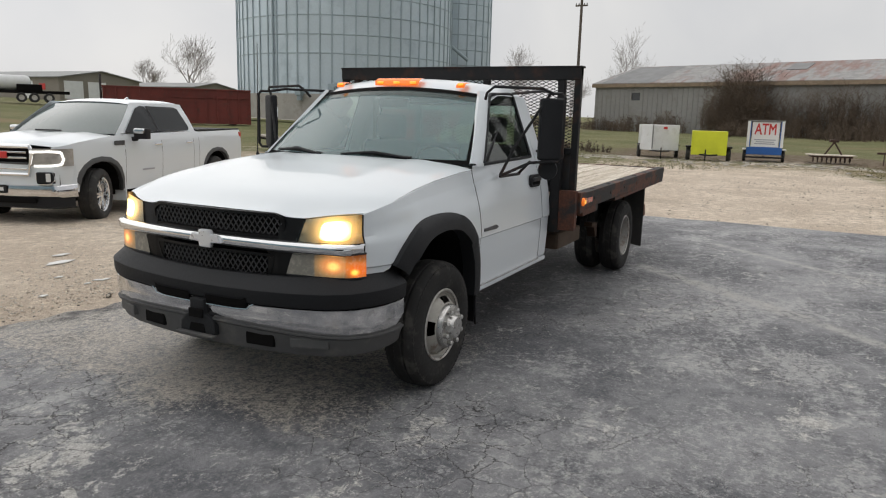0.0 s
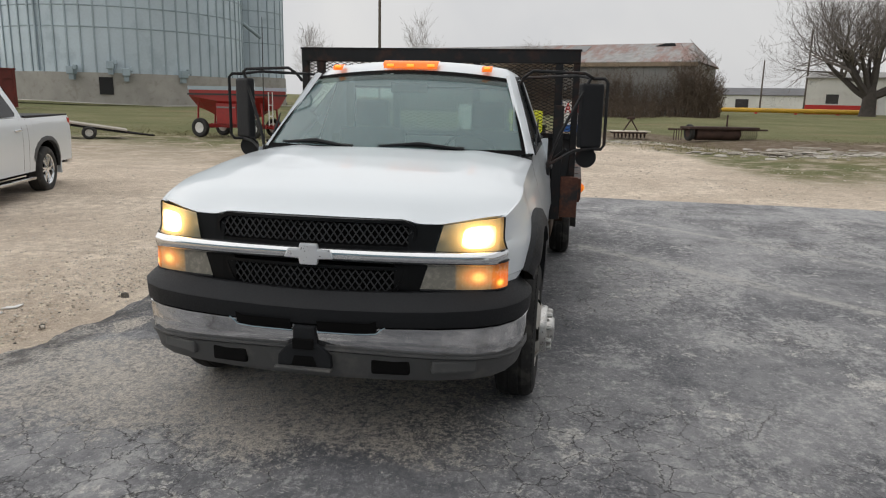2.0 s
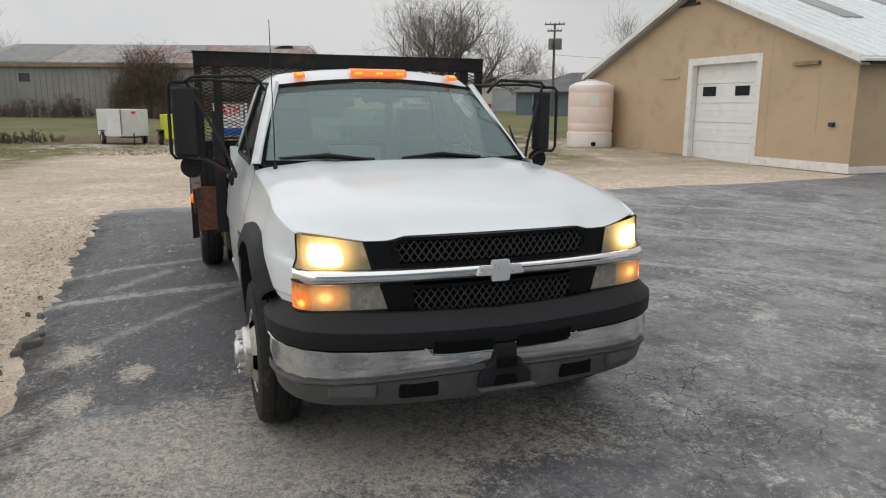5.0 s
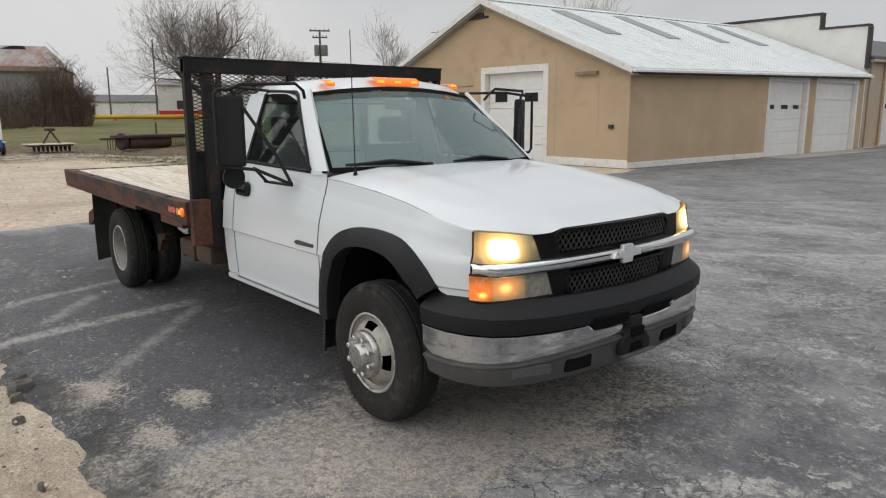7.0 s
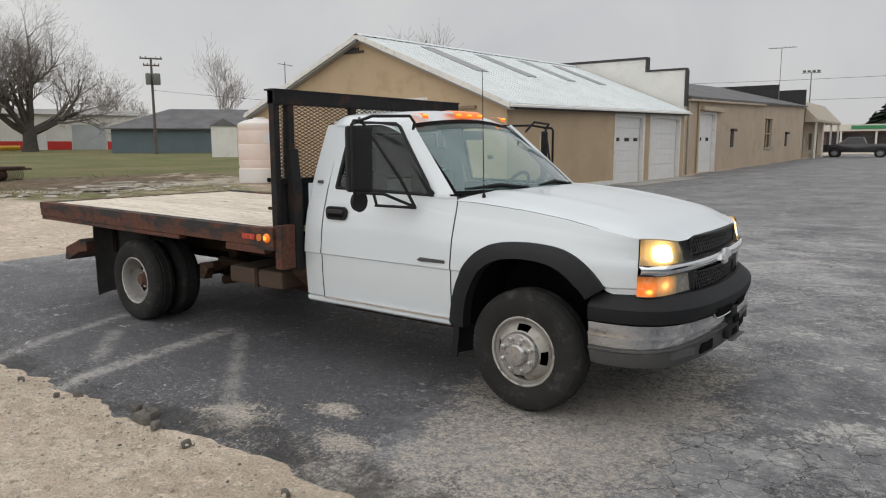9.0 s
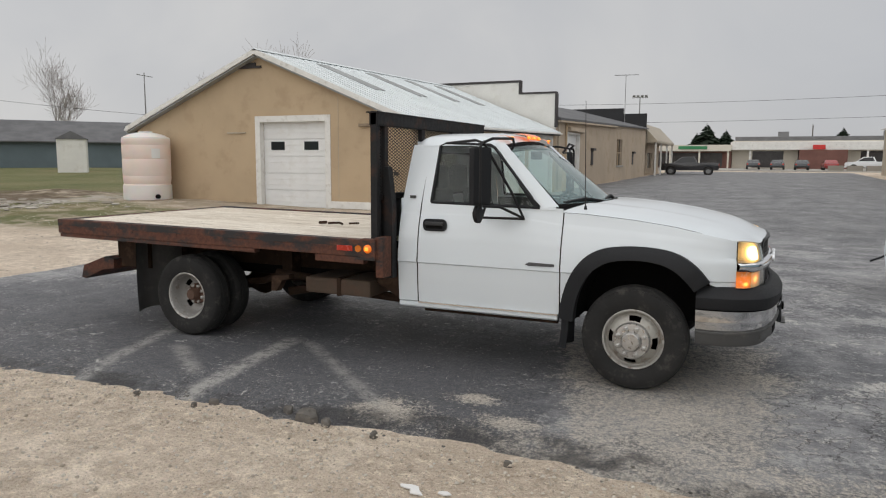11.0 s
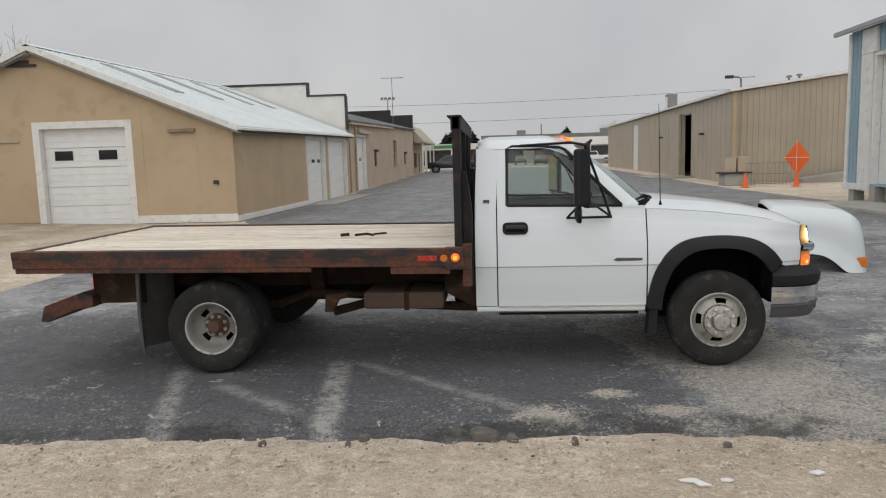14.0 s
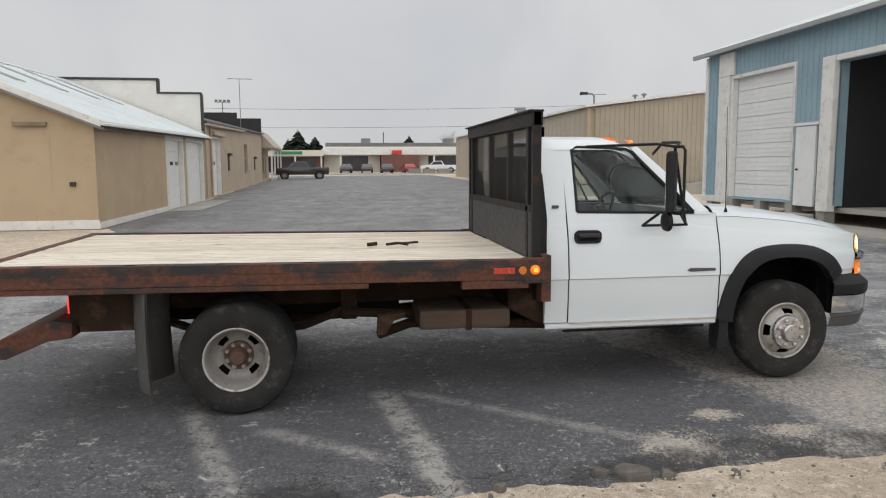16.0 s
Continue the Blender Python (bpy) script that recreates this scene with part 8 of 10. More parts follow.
# ---- bare winter trees ----
def grow(rnd, out, p, d, length, r, level, most, up, twig):
    pts, rad = [p], [r]
    q, v = p.copy(), d.copy()
    steps = 4 if level < 3 else 3 if level < most else 2
    for i in range(steps):
        v = (v + Vector((rnd.uniform(-1, 1), rnd.uniform(-1, 1), rnd.uniform(-0.6, 1.0))) * (0.13 + 0.03 * level) + Vector((0, 0, up))).normalized()
        q = q + v * (length / steps)
        pts.append(q.copy())
        rad.append(max(twig, r * (1 - 0.62 * (i + 1) / steps)))
    out[min(level, 2)].tube(pts, rad, 8 if level == 0 else 5 if level == 1 else 4 if level == 2 else 3, caps=False)
    if level >= most:
        return
    kids = (7, 6, 5, 4, 3)[min(level, 4)]
    for k in range(kids):
        f = (0.30 if level == 0 else 0.46) + (0.70 if level == 0 else 0.54) * (k + rnd.uniform(0.2, 0.8)) / kids
        f = min(f, 0.999)
        if k == kids - 1:
            f = 1.0
        i = min(int(f * steps), steps - 1)
        base = pts[i].lerp(pts[i + 1], f * steps - i) if f < 1 else pts[-1]
        rr = rad[i] + (rad[i + 1] - rad[i]) * (f * steps - i) if f < 1 else rad[-1]
        a = rnd.uniform(0, 2 * math.pi)
        side = v.orthogonal().normalized()
        side = (Matrix.Rotation(a, 3, v) @ side)
        spread = rnd.uniform(0.55, 1.0) if k < kids - 1 else rnd.uniform(0.1, 0.3)
        nd = (v * (1 - spread * 0.45) + side * spread).normalized()
        grow(rnd, out, base, nd, length * rnd.uniform(0.52, 0.74), max(twig, rr * rnd.uniform(0.55, 0.75)), level + 1, most, up * 0.9, twig)


def bare_tree(name, m, seed, h, label, most=4, thick=0.02, up=0.10, trunk=0.30, twig=0.012, lean=(0, 0)):
    rnd = random.Random(seed)
    out = [Geo(), Geo(), Geo()]
    d = Vector((lean[0], lean[1], 1)).normalized()
    grow(rnd, out, Vector((0, 0, -0.3)), d, h * trunk, h * thick, 0, most, up, twig)
    t = thing(name, m, label, "tree", "bare trees")
    part("trunk", out[0], BARK, t, smooth=60)
    tagged(part("limb_mass", out[1], TWIG, t, smooth=60), kind="stuff")
    tagged(part("crown", out[2], TWIG, t, "crown of bare twigs"), kind="stuff")
    return t


def scaled_top(ob):
    return max((v.co.z for c in ob.children for v in c.data.vertices), default=1)


def place_tree(kind, az, dist, h, seed, most=3, twig=0.03, **more):
    """A bare tree in a compass direction from the truck's front, brought to its height."""
    x, y = 3.0 + dist * math.cos(radians(az)), dist * math.sin(radians(az))
    t = bare_tree("bare_tree", pose(0, 0, 0), seed, h, kind, most, twig=twig, **more)
    # swap in the paler colour that carries the distance haze
    for c in t.children:
        c.data.materials[0] = HAZED_TWIG
    s = h / scaled_top(t)
    t.matrix_basis = on_ground(x, y, seed * 37 % 360) @ Matrix.Diagonal((s, s, s, 1))
    return t


def big_tree():
    """The broad old tree: a short stout trunk that forks low into long rising limbs."""
    rnd = random.Random(11)
    out = [Geo(), Geo(), Geo()]
    out[0].tube([(0, 0, -0.4), (0.02, 0, 0.2), (0, 0.03, 0.9), (0.0, 0.05, 1.7), (0.0, 0.05, 2.9)], [0.98, 0.74, 0.64, 0.62, 0.40], 12)
    top = Vector((0, 0.05, 1.5))
    for d, ln, r, lv in (((0.1, -0.85, 0.72), 5.4, 0.28, 1), ((-0.3, -0.35, 1.0), 4.7, 0.30, 1), ((0.2, -0.05, 1.15), 5.0, 0.32, 1), ((-0.1, 0.30, 1.1), 3.7, 0.28, 1), ((0.3, -0.55, 1.0), 4.6, 0.24, 1),
                         ((-0.2, -1.0, 0.48), 5.4, 0.28, 1), ((0.0, -0.62, 0.95), 5.2, 0.26, 1), ((0.1, 1.0, 0.34), 5.2, 0.30, 1), ((-0.3, 0.9, 0.55), 4.0, 0.22, 1), ((-0.4, -0.1, 1.1), 4.2, 0.22, 1)):
        grow(rnd, out, top + Vector((0, 0, rnd.uniform(-0.5, 1.2))), Vector(d).normalized(), ln * 1.1, r * 1.35, lv, 6, 0.06, 0.006)
    t = thing("old_tree", on_ground(-100, 39.2, 0), "broad old bare tree with low forking limbs on grass", "tree", "bare trees")
    part("trunk", out[0], BARK, t, smooth=60)
    tagged(part("limb_mass", out[1], BARK, t, smooth=60), kind="stuff")
    tagged(part("crown", out[2], TWIG, t, "crown of bare twigs"), kind="stuff")
    s = 20.5 / scaled_top(t)
    t.matrix_basis = on_ground(-92.5, 36.2, 0) @ Matrix.Diagonal((s, s, s, 1))


def bush(seed, x, y, w, h, n, name="leafless_bush", label="dense dark leafless bush against the shed", turn=0):
    rnd = random.Random(seed)
    g = Geo()
    for i in range(n):
        a, rr = rnd.uniform(0, 6.28), math.sqrt(rnd.random()) * w / 2
        bx, by = rr * math.cos(a) * 0.7, rr * math.sin(a)
        hh = h * rnd.uniform(0.45, 1.0) * math.sqrt(max(0.1, 1 - (rr / (w / 2)) ** 2 * 0.75))
        p = [Vector((bx, by, -0.2))]
        for k in range(4):
            p.append(p[-1] + Vector((rnd.uniform(-0.12, 0.12) * hh, rnd.uniform(-0.12, 0.12) * hh, hh / 4)))
        g.tube(p, [0.030, 0.024, 0.018, 0.013, 0.009], 3, caps=False)
        for k in range(18):
            j = rnd.randint(1, 3)
            b = p[j].lerp(p[j + 1], rnd.random())
            e = b + Vector((rnd.uniform(-1, 1), rnd.uniform(-1, 1), rnd.uniform(0.1, 1.0))) * hh * 0.15
            f = e + Vector((rnd.uniform(-1, 1), rnd.uniform(-1, 1), rnd.uniform(0.0, 1.0))) * hh * 0.10
            g.tube([b, e, f], [0.014, 0.011, 0.009], 3, caps=False)
    ob = part(name, g, BRUSH, None)
    ob.matrix_basis = on_ground(x, y, turn)
    tagged(ob, label, "bush", "bushes by the shed", "stuff")


def conifer(x, y, h, seed):
    rnd = random.Random(seed)
    t = thing("conifer", on_ground(x, y), "dark evergreen tree beyond the street", "tree", "evergreens")
    part("trunk", Geo().tube([(0, 0, -0.3), (0, 0, h * 0.9)], [h * 0.025, 0.03], 7), BARK, t)
    g = Geo()
    for i in range(340):
        f = rnd.random() ** 0.8
        z = h * (0.10 + 0.88 * f)
        rad = h * 0.42 * math.sin(math.pi * min(1.0, 0.22 + 0.80 * f)) + 0.1
        a = rnd.uniform(0, 6.28)
        ln = rad * rnd.uniform(0.6, 1.1)
        tip = Vector((ln * math.cos(a), ln * math.sin(a), z - ln * 0.30))
        side = Vector((-math.sin(a), math.cos(a), 0)) * ln * 0.24
        g.add([(0, 0, z), tip * 0.6 + Vector((0, 0, z * 0.4)) + side, tip, tip * 0.6 + Vector((0, 0, z * 0.4)) - side, tip * 0.6 + Vector((0, 0, z * 0.4 - ln * 0.22))], [(0, 1, 2, 4), (0, 4, 2, 3)])
    tagged(part("crown", g, EVERGREEN, t, "dense dark needles"), kind="stuff")


def plants():
    big_tree()
    K = "bare winter tree on the skyline"
    for az, d, h, seed, most in ((-133.9, 190, 17.0, 21, 3), (-131.0, 200, 11.5, 22, 3), (-158.9, 170, 17.5, 23, 3), (-163.6, 175, 12.0, 24, 3), (-168.2, 165, 22.0, 25, 4), (-171.5, 180, 13, 34, 3), (153.6, 150, 15.0, 26, 3), (150.5, 190, 12, 35, 3),
                              (129.6, 105, 19.0, 28, 3), (132.0, 100, 14.5, 29, 3), (134.5, 95, 12.0, 30, 3), (136.8, 100, 12.5, 31, 3), (82.3, 185, 10.5, 32, 3), (90.3, 190, 7.0, 33, 3), (78.5, 180, 9.0, 36, 3)):
        place_tree(K, az, d, h, seed, 4, 0.013, up=0.17, thick=0.015)
    place_tree("slim bare tree behind the slate house", 145.9, 118, 17.5, 61, 4, 0.014, up=0.26, thick=0.014, trunk=0.42)
    for i, (x, y, w, h, n) in enumerate(((-74.2, -3.9, 6.6, 7.6, 300), (-72.8, 0.6, 3.6, 4.6, 60), (-72.0, 3.0, 3.4, 5.2, 60), (-70.8, 5.8, 4.0, 5.4, 80), (-69.6, 8.6, 3.6, 4.6, 60), (-68.9, 12.3, 4.6, 6.6, 170), (-72.5, 14.0, 3.4, 5.2, 90), (-78.0, -15.0, 7.0, 2.2, 110), (-80.0, -19.5, 4.6, 1.9, 70), (-76.0, -11.0, 3.6, 2.6, 70), (-71, -1, 10.0, 2.2, 170), (-68, 7, 9, 2.0, 150))):
        bush(50 + i, x, y, w, h, n)
    for i, (x, y, w, h, n) in enumerate(((-104, -36, 16, 1.8, 130), (-96, -30, 12, 1.6, 100), (-32.5, -9.5, 3.2, 0.9, 60), (-33.0, -7.6, 3.0, 0.8, 50))):
        bush(80 + i, x, y, w, h, n, "dry_weeds", "patch of tall dry weeds")
    conifer(-9.5, 130, 8.2, 1), conifer(-6.4, 132, 7.0, 2), conifer(-11.5, 134, 6.6, 5), conifer(13.5, 150, 8.0, 3), conifer(20, 156, 5.0, 4)


plants()


# ---- poles, wires and aerials ----
def utility_pole(x, y, h, arms, label, transformer=False, turn=0):
    t = thing("utility_pole", on_ground(x, y, turn), label, "pole", "utility poles")
    part("post", Geo().tube([(0, 0, -0.5), (0, 0, h)], [0.17, 0.11], 10), GREY_WOOD, t, smooth=50)
    for z, w in arms:
        part("crossarm", Geo().box(-0.06, 0.06, -w, w, z - 0.07, z + 0.07), GREY_WOOD, t)
        for y in (-w * 0.9, -w * 0.45, w * 0.45, w * 0.9):
            part("insulator", Geo().lathe([(0.05, 0), (0.06, 0.1), (0.03, 0.18)], 8, (0, y, z + 0.07), "z"), GALV_POLE, t)
    if transformer:
        for y in (-0.36, 0.30, 0.55):
            part("transformer", Geo().lathe([(0.24, -0.6), (0.28, -0.55), (0.28, 0.5), (0.2, 0.58)], 14, (0.35, y, h - 2.2), "z"), GALV_POLE, t, "grey transformer can", smooth=40)
    return t


def wire(a, b, sag, name="overhead_cable", r=0.02):
    a, b = Vector(a), Vector(b)
    pts = [a.lerp(b, i / 14) - Vector((0, 0, sag * 4 * (i / 14) * (1 - i / 14))) for i in range(15)]
    ob = part(name, Geo().tube(pts, r, 4), WIRE_BLACK, None)
    tagged(ob, "thin black overhead cable between poles", "cable", "overhead cables")


def poles():
    utility_pole(-66.5, -18.4, 17.5, [(12.2, 0.6)], "tall wooden pole with bracket by the silos")
    utility_pole(-67.7, 38.1, 10.0, [(9.9, 1.1), (9.2, 0.8)], "wooden power pole with crossarms and transformers", True, -30)
    utility_pole(-112.0, 34.5, 12.0, [], "slim leaning wooden pole", turn=0)
    utility_pole(-132.0, 33.0, 8.8, [], "slim distant light pole")
    utility_pole(9.0, 165.0, 9.0, [(8.6, 1.2)], "distant street pole with crossarm")
    wire((-67.7, 38.1, 7.4), (-40.0, 66.0, 5.6), 0.5)
    utility_pole(-60.0, 98.0, 10.6, [(10.2, 1.0)], "distant street pole with crossarm")
    utility_pole(60.0, 89.0, 10.9, [(10.5, 1.0)], "distant street pole with crossarm")
    utility_pole(-40.0, 66.0, 7.2, [(6.9, 0.8)], "short service pole behind the garage")
    wire((-60.0, 98.0, 11.2), (60.0, 89.0, 11.5), 1.8, r=0.025)
    wire((-60.0, 98.0, 8.0), (60.0, 89.0, 8.6), 1.2, r=0.025)
    t = thing("roof_antenna", pose(-11.45, 60.9, 4.7), "thin television aerial on the masonry building roof", "antenna")
    part("mast", Geo().tube([(0, 0, -0.3), (0, 0, 4.9)], 0.03, 6), GALV_POLE, t)
    part("boom", Geo().tube([(-1.1, 0.3, 4.95), (1.2, -0.3, 4.85)], 0.022, 5), GALV_POLE, t)
    for i in range(7):
        part("element", Geo().tube([(-0.9 + i * 0.3, -0.4, 4.92), (-0.8 + i * 0.3, 0.4, 4.90)], 0.012, 4), GALV_POLE, t)
    t = thing("floodlights", on_ground(-32.2, 196.0, 10), "tall mast with row of floodlights beyond the street", "lamp")
    part("mast", Geo().tube([(0, 0, -0.5), (0, 0, 18.6)], [0.22, 0.12], 8), GALV_POLE, t)
    for x in (-1.6, -0.55, 0.55, 1.6):
        part("lamp", Geo().obox(pose(x, -0.1, 18.8, 25, 0, 0), 0.75, 0.4, 0.5), GALV_POLE, t, bevel=0.04)
    part("bar", Geo().box(-2.1, 2.1, -0.08, 0.08, 18.3, 18.45), GALV_POLE, t)
    t = thing("yard_lamp", pose(11.55, 33.6, 5.05), "short yard lamp mast on the building corner", "lamp")
    part("mast", Geo().tube([(0, 0, -0.2), (0, 0, 0.62), (-0.12, 0, 0.74), (-0.55, 0, 0.76)], 0.05, 6).tube([(0, 0, 0.70), (0.75, 0, 0.74)], 0.02, 5), GALV_POLE, t)
    part("lamp", Geo().obox(pose(-0.62, 0, 0.76), 0.42, 0.24, 0.16), DARK_TRIM, t, bevel=0.03)
    t = thing("roof_vents", pose(14.3, 34.2, 5.5), "two small mushroom vents on the metal roof", "vent")
    for x in (0.0, 0.55):
        part("vent", Geo().lathe([(0.06, -0.2), (0.06, 0.22), (0.17, 0.24), (0.14, 0.33), (0.01, 0.36)], 12, (x, 0, x * 0.125), "z"), GALV_POLE, t)
    t = thing("antenna_mast", on_ground(-42.8, 34.5), "slim aerial mast behind the garage", "antenna")
    part("mast", Geo().tube([(0, 0, -0.3), (0, 0, 7.9)], [0.09, 0.03], 6), GALV_POLE, t)
    part("boom", Geo().tube([(-0.3, -0.45, 7.75), (0.3, 0.55, 7.6)], 0.03, 5), GALV_POLE, t)
    t = thing("roof_unit", pose(13.2, 56.0, 5.1), "grey metal unit on the roof edge", "roof unit")
    part("body", Geo().box(-0.4, 0.4, -0.5, 0.5, 0.3, 1.7), GALV_POLE, t, bevel=0.03)
    part("face", Geo().box(-0.42, -0.40, -0.4, 0.4, 0.5, 1.5), WHITE_TRIM, t)
    part("stand", Geo().box(-0.3, -0.2, -0.4, 0.4, 0, 0.3).box(0.2, 0.3, -0.4, 0.4, 0, 0.3), GALV_POLE, t)


poles()


# ---- simple road vehicles further off ----
def simple_car(name, label, m, body_mat, pickup=False, lowered=0.0, category="car"):
    """A parked vehicle seen from far: shaped body with arches, glasshouse, lamps and wheels."""
    t = thing(name, m, label, category, "parked vehicles")
    if pickup:
        side = [(2.75, 0.45), (2.85, 0.75), (2.75, 1.12), (1.45, 1.22), (1.35, 1.25), (-0.75, 1.28), (-0.75, 1.22), (-2.8, 1.24), (-2.85, 0.6), (-2.75, 0.48), (-2.3, 0.48)]
        cab = [(1.55, 1.20), (0.75, 1.82), (-0.45, 1.86), (-0.78, 1.25)]
        ax, r = (1.80, -1.85), 0.40
    else:
        side = [(2.15, 0.35), (2.2, 0.65), (2.0, 0.82), (1.05, 0.98), (-1.3, 1.02), (-2.1, 0.95), (-2.2, 0.6), (-2.1, 0.38)]
        cab = [(1.15, 0.95), (0.35, 1.40), (-0.85, 1.42), (-1.65, 1.0)]
        ax, r = (1.35, -1.35), 0.32
    w = 0.98 if pickup else 0.88
    part("body", Geo().prism(side, "y", -w, w), body_mat, t, bevel=0.06, segments=2, smooth=40)
    cx = sum(p[0] for p in cab) / len(cab)
    g = Geo().loft([[(x, -w * 0.95, z) if False else (x, y * (0.96 if z < 1.3 and pickup or z < 1.1 else 0.78), z) for x, z in cab] for y in (-w, w)], closed=True)
    part("roof", g, body_mat, t, bevel=0.03, smooth=40)
    ins = lambda p: (cx + (p[0] - cx) * 0.86, p[1] - 0.07 if p[1] > 1.3 else p[1] + 0.05)
    for s in (1, -1):
        q = [ins(p) for p in cab]
        part("window", Geo().add([(x, s * w * (0.965 if z < (1.35 if pickup else 1.1) else 0.82), z) for x, z in q], [tuple(range(len(q)))]), DARK_GLASS, t)
        for x in ax:
            part("wheel", tyre_geo(r, 0.24, r * 0.6), RUBBER, t, smooth=40, at=pose(x, s * (w - 0.10), r))
            part("rim", Geo().lathe([(r * 0.6, s * 0.09), (r * 0.3, s * 0.11), (0.01, s * 0.11)], 16, (x, s * (w - 0.10), r), "y"), GALV_POLE, t, smooth=40)
            part("arch", Geo().lathe([(r * 1.18, s * 0.001), (r * 0.9, s * 0.004)], 20, (x, s * w, r), "y", caps=False), DARK_UNDER, t)
        part("headlight", Geo().box(2.62 if pickup else 2.05, 2.86 if pickup else 2.2, s * w * 0.62 - 0.12, s * w * 0.62 + 0.22 * (1 if s < 0 else 1) - 0.0, 0.80 if pickup else 0.62, 0.98 if pickup else 0.74), SIGN_WHITE, t, bevel=0.02)
        part("tail_lamp", Geo().box(-2.87 if pickup else -2.22, -2.7 if pickup else -2.05, s * w * 0.85 - 0.1, s * w * 0.85 + 0.1, 0.85 if pickup else 0.7, 1.15 if pickup else 0.88), RED_REFLECT, t, bevel=0.02)
    x0, x1 = (1.52, 0.80) if pickup else (1.12, 0.40)
    z0, z1 = (1.24, 1.78) if pickup else (1.0, 1.36)
    part("windshield", Geo().add([(x0 + 0.03, -w * 0.8, z0), (x0 + 0.03, w * 0.8, z0), (x1 + 0.03, w * 0.66, z1), (x1 + 0.03, -w * 0.66, z1)], [(0, 1, 2, 3)]), DARK_GLASS, t)
    part("bumper", Geo().box(2.70 if pickup else 2.1, 2.92 if pickup else 2.24, -w * 0.95, w * 0.95, 0.42, 0.62 if pickup else 0.5), body_mat, t, bevel=0.03)
    return t


BLACK_CAR = surf("black_car_paint", (0.012, 0.012, 0.014), 0.25, var=0.1, bump=0, coat=0.7)
GREY_CAR = surf("dark_grey_car_paint", (0.05, 0.055, 0.06), 0.3, 0.3, var=0.1, bump=0, coat=0.6)
WHITE_CAR = surf("white_car_paint", (0.72, 0.73, 0.74), 0.3, var=0.04, bump=0, coat=0.6)
RED_CAR = surf("red_car_paint", (0.28, 0.02, 0.02), 0.3, var=0.1, bump=0, coat=0.6)


def street():
    simple_car("pickup_truck", "black crew-cab pickup parked across the alley end", on_ground(-6.6, 71.5, 184), BLACK_CAR, True, category="truck")
    for x, y, a, mat, pk, lab in ((5.0, 104, 90, GREY_CAR, False, "dark grey sedan before the shops"), (2.0, 104.5, 88, GREY_CAR, False, "grey sedan before the shops"), (8.5, 105, 92, RED_CAR, False, "red hatchback before the shops"), (13.0, 103, 172, WHITE_CAR, True, "white pickup before the shops"), (19.5, 105, 90, RED_CAR, False, "red sedan before the shops"), (-1.2, 106, 92, GREY_CAR, False, "dark sedan before the shops")):
        simple_car("parked_car" if not pk else "parked_pickup", lab, on_ground(x, y, a), mat, pk, category="car")
    structure("street_kerb", Geo().box(-60, 60, 92.5, 93.1, 0.45, 0.80), CONCRETE, "low concrete kerb along the street", "kerb", bevel=0.03)
    structure("street", Geo().add([(-90, 93.1, height(0, 93.1) + 0.06), (90, 93.1, height(0, 93.1) + 0.06), (90, 117, height(0, 117) + 0.06), (-90, 117, height(0, 117) + 0.06)], [(0, 1, 2, 3)]), CONCRETE, "pale street and forecourt before the shops", "road")
    s = thing("store_building", pose(0, 118, 0.8), "long low white store with red sign", "building")
    part("wall", wall(Geo(), (-4.6, 0), (46, 0), 0.3, 4.4, [(3.0, 7.5, 0.2, 2.8), (9.5, 16.0, 0.0, 3.0), (18.0, 24.0, 0.2, 2.8), (27, 40, 0.2, 2.8)]), CREAM, s)
    part("upper_storey", Geo().box(-4.4, 46, 4.0, 16, 3.5, 5.2), GALV_POLE, s, "pale metal upper wall", bevel=0.03)
    part("canopy", Geo().box(-4.8, 46, -2.2, 0.3, 2.95, 4.2), WHITE_TRIM, s, "white canopy band", bevel=0.04)
    part("shopfront", Geo().box(-4.3, 46, 0.32, 0.4, 0, 3.2), STORE_DARK, s, "dark shop windows")
    part("entrance", Geo().box(5.0, 11.5, -2.6, -0.4, 0.0, 2.95), STORE_BRICK, s, "red-brown entrance bay", bevel=0.03)
    part("sign", Geo().box(6.8, 8.5, -2.7, -2.5, 3.0, 3.7), SIGN_RED, s, "plain red sign shape", bevel=0.05)
    for x in (-2, 14, 20, 26, 32):
        part("post", Geo().box(x, x + 0.25, -2.1, -1.85, 0, 3.0), WHITE_TRIM, s)
    for x in (2, 17, 24):
        part("roof_unit", Geo().box(x, x + 1.6, 5, 7, 5.2, 6.0), GALV_POLE, s)
    g = thing("corner_store", pose(0, 117, 0.8), "cream store with green sign and brown front", "building")
    part("wall", Geo().box(-34, -4.7, 0, 14, 0, 3.4), STORE_BRICK, g)
    part("canopy", Geo().box(-34.2, -4.65, -1.8, 0.0, 2.75, 3.75), CREAM, g, "cream canopy band", bevel=0.03)
    part("shopfront", Geo().box(-16.0, -6.0, -0.05, -0.004, 0.3, 2.5), STORE_DARK, g)
    part("sign", Geo().box(-12.6, -8.2, -1.95, -1.82, 3.05, 3.55), SIGN_GREEN, g, "plain green sign shape", bevel=0.02)
    for x in (-14, -9.5, -5.2):
        part("post", Geo().box(x, x + 0.25, -1.7, -1.45, 0, 2.75), CREAM, g)
    rail = thing("cart_rail", pose(8, 100, 0.62), "low display racks before the store", "rack")
    for x in (0, 2.2, 4.4):
        part("rack", Geo().box(x, x + 1.8, 0, 0.8, 0, 0.8), BROWN_WALL, rail, bevel=0.03)


STORE_BRICK = surf("brown_brick_front", (0.16, 0.075, 0.06), 0.85, var=0.2, big=0.5, fine=6)
street()


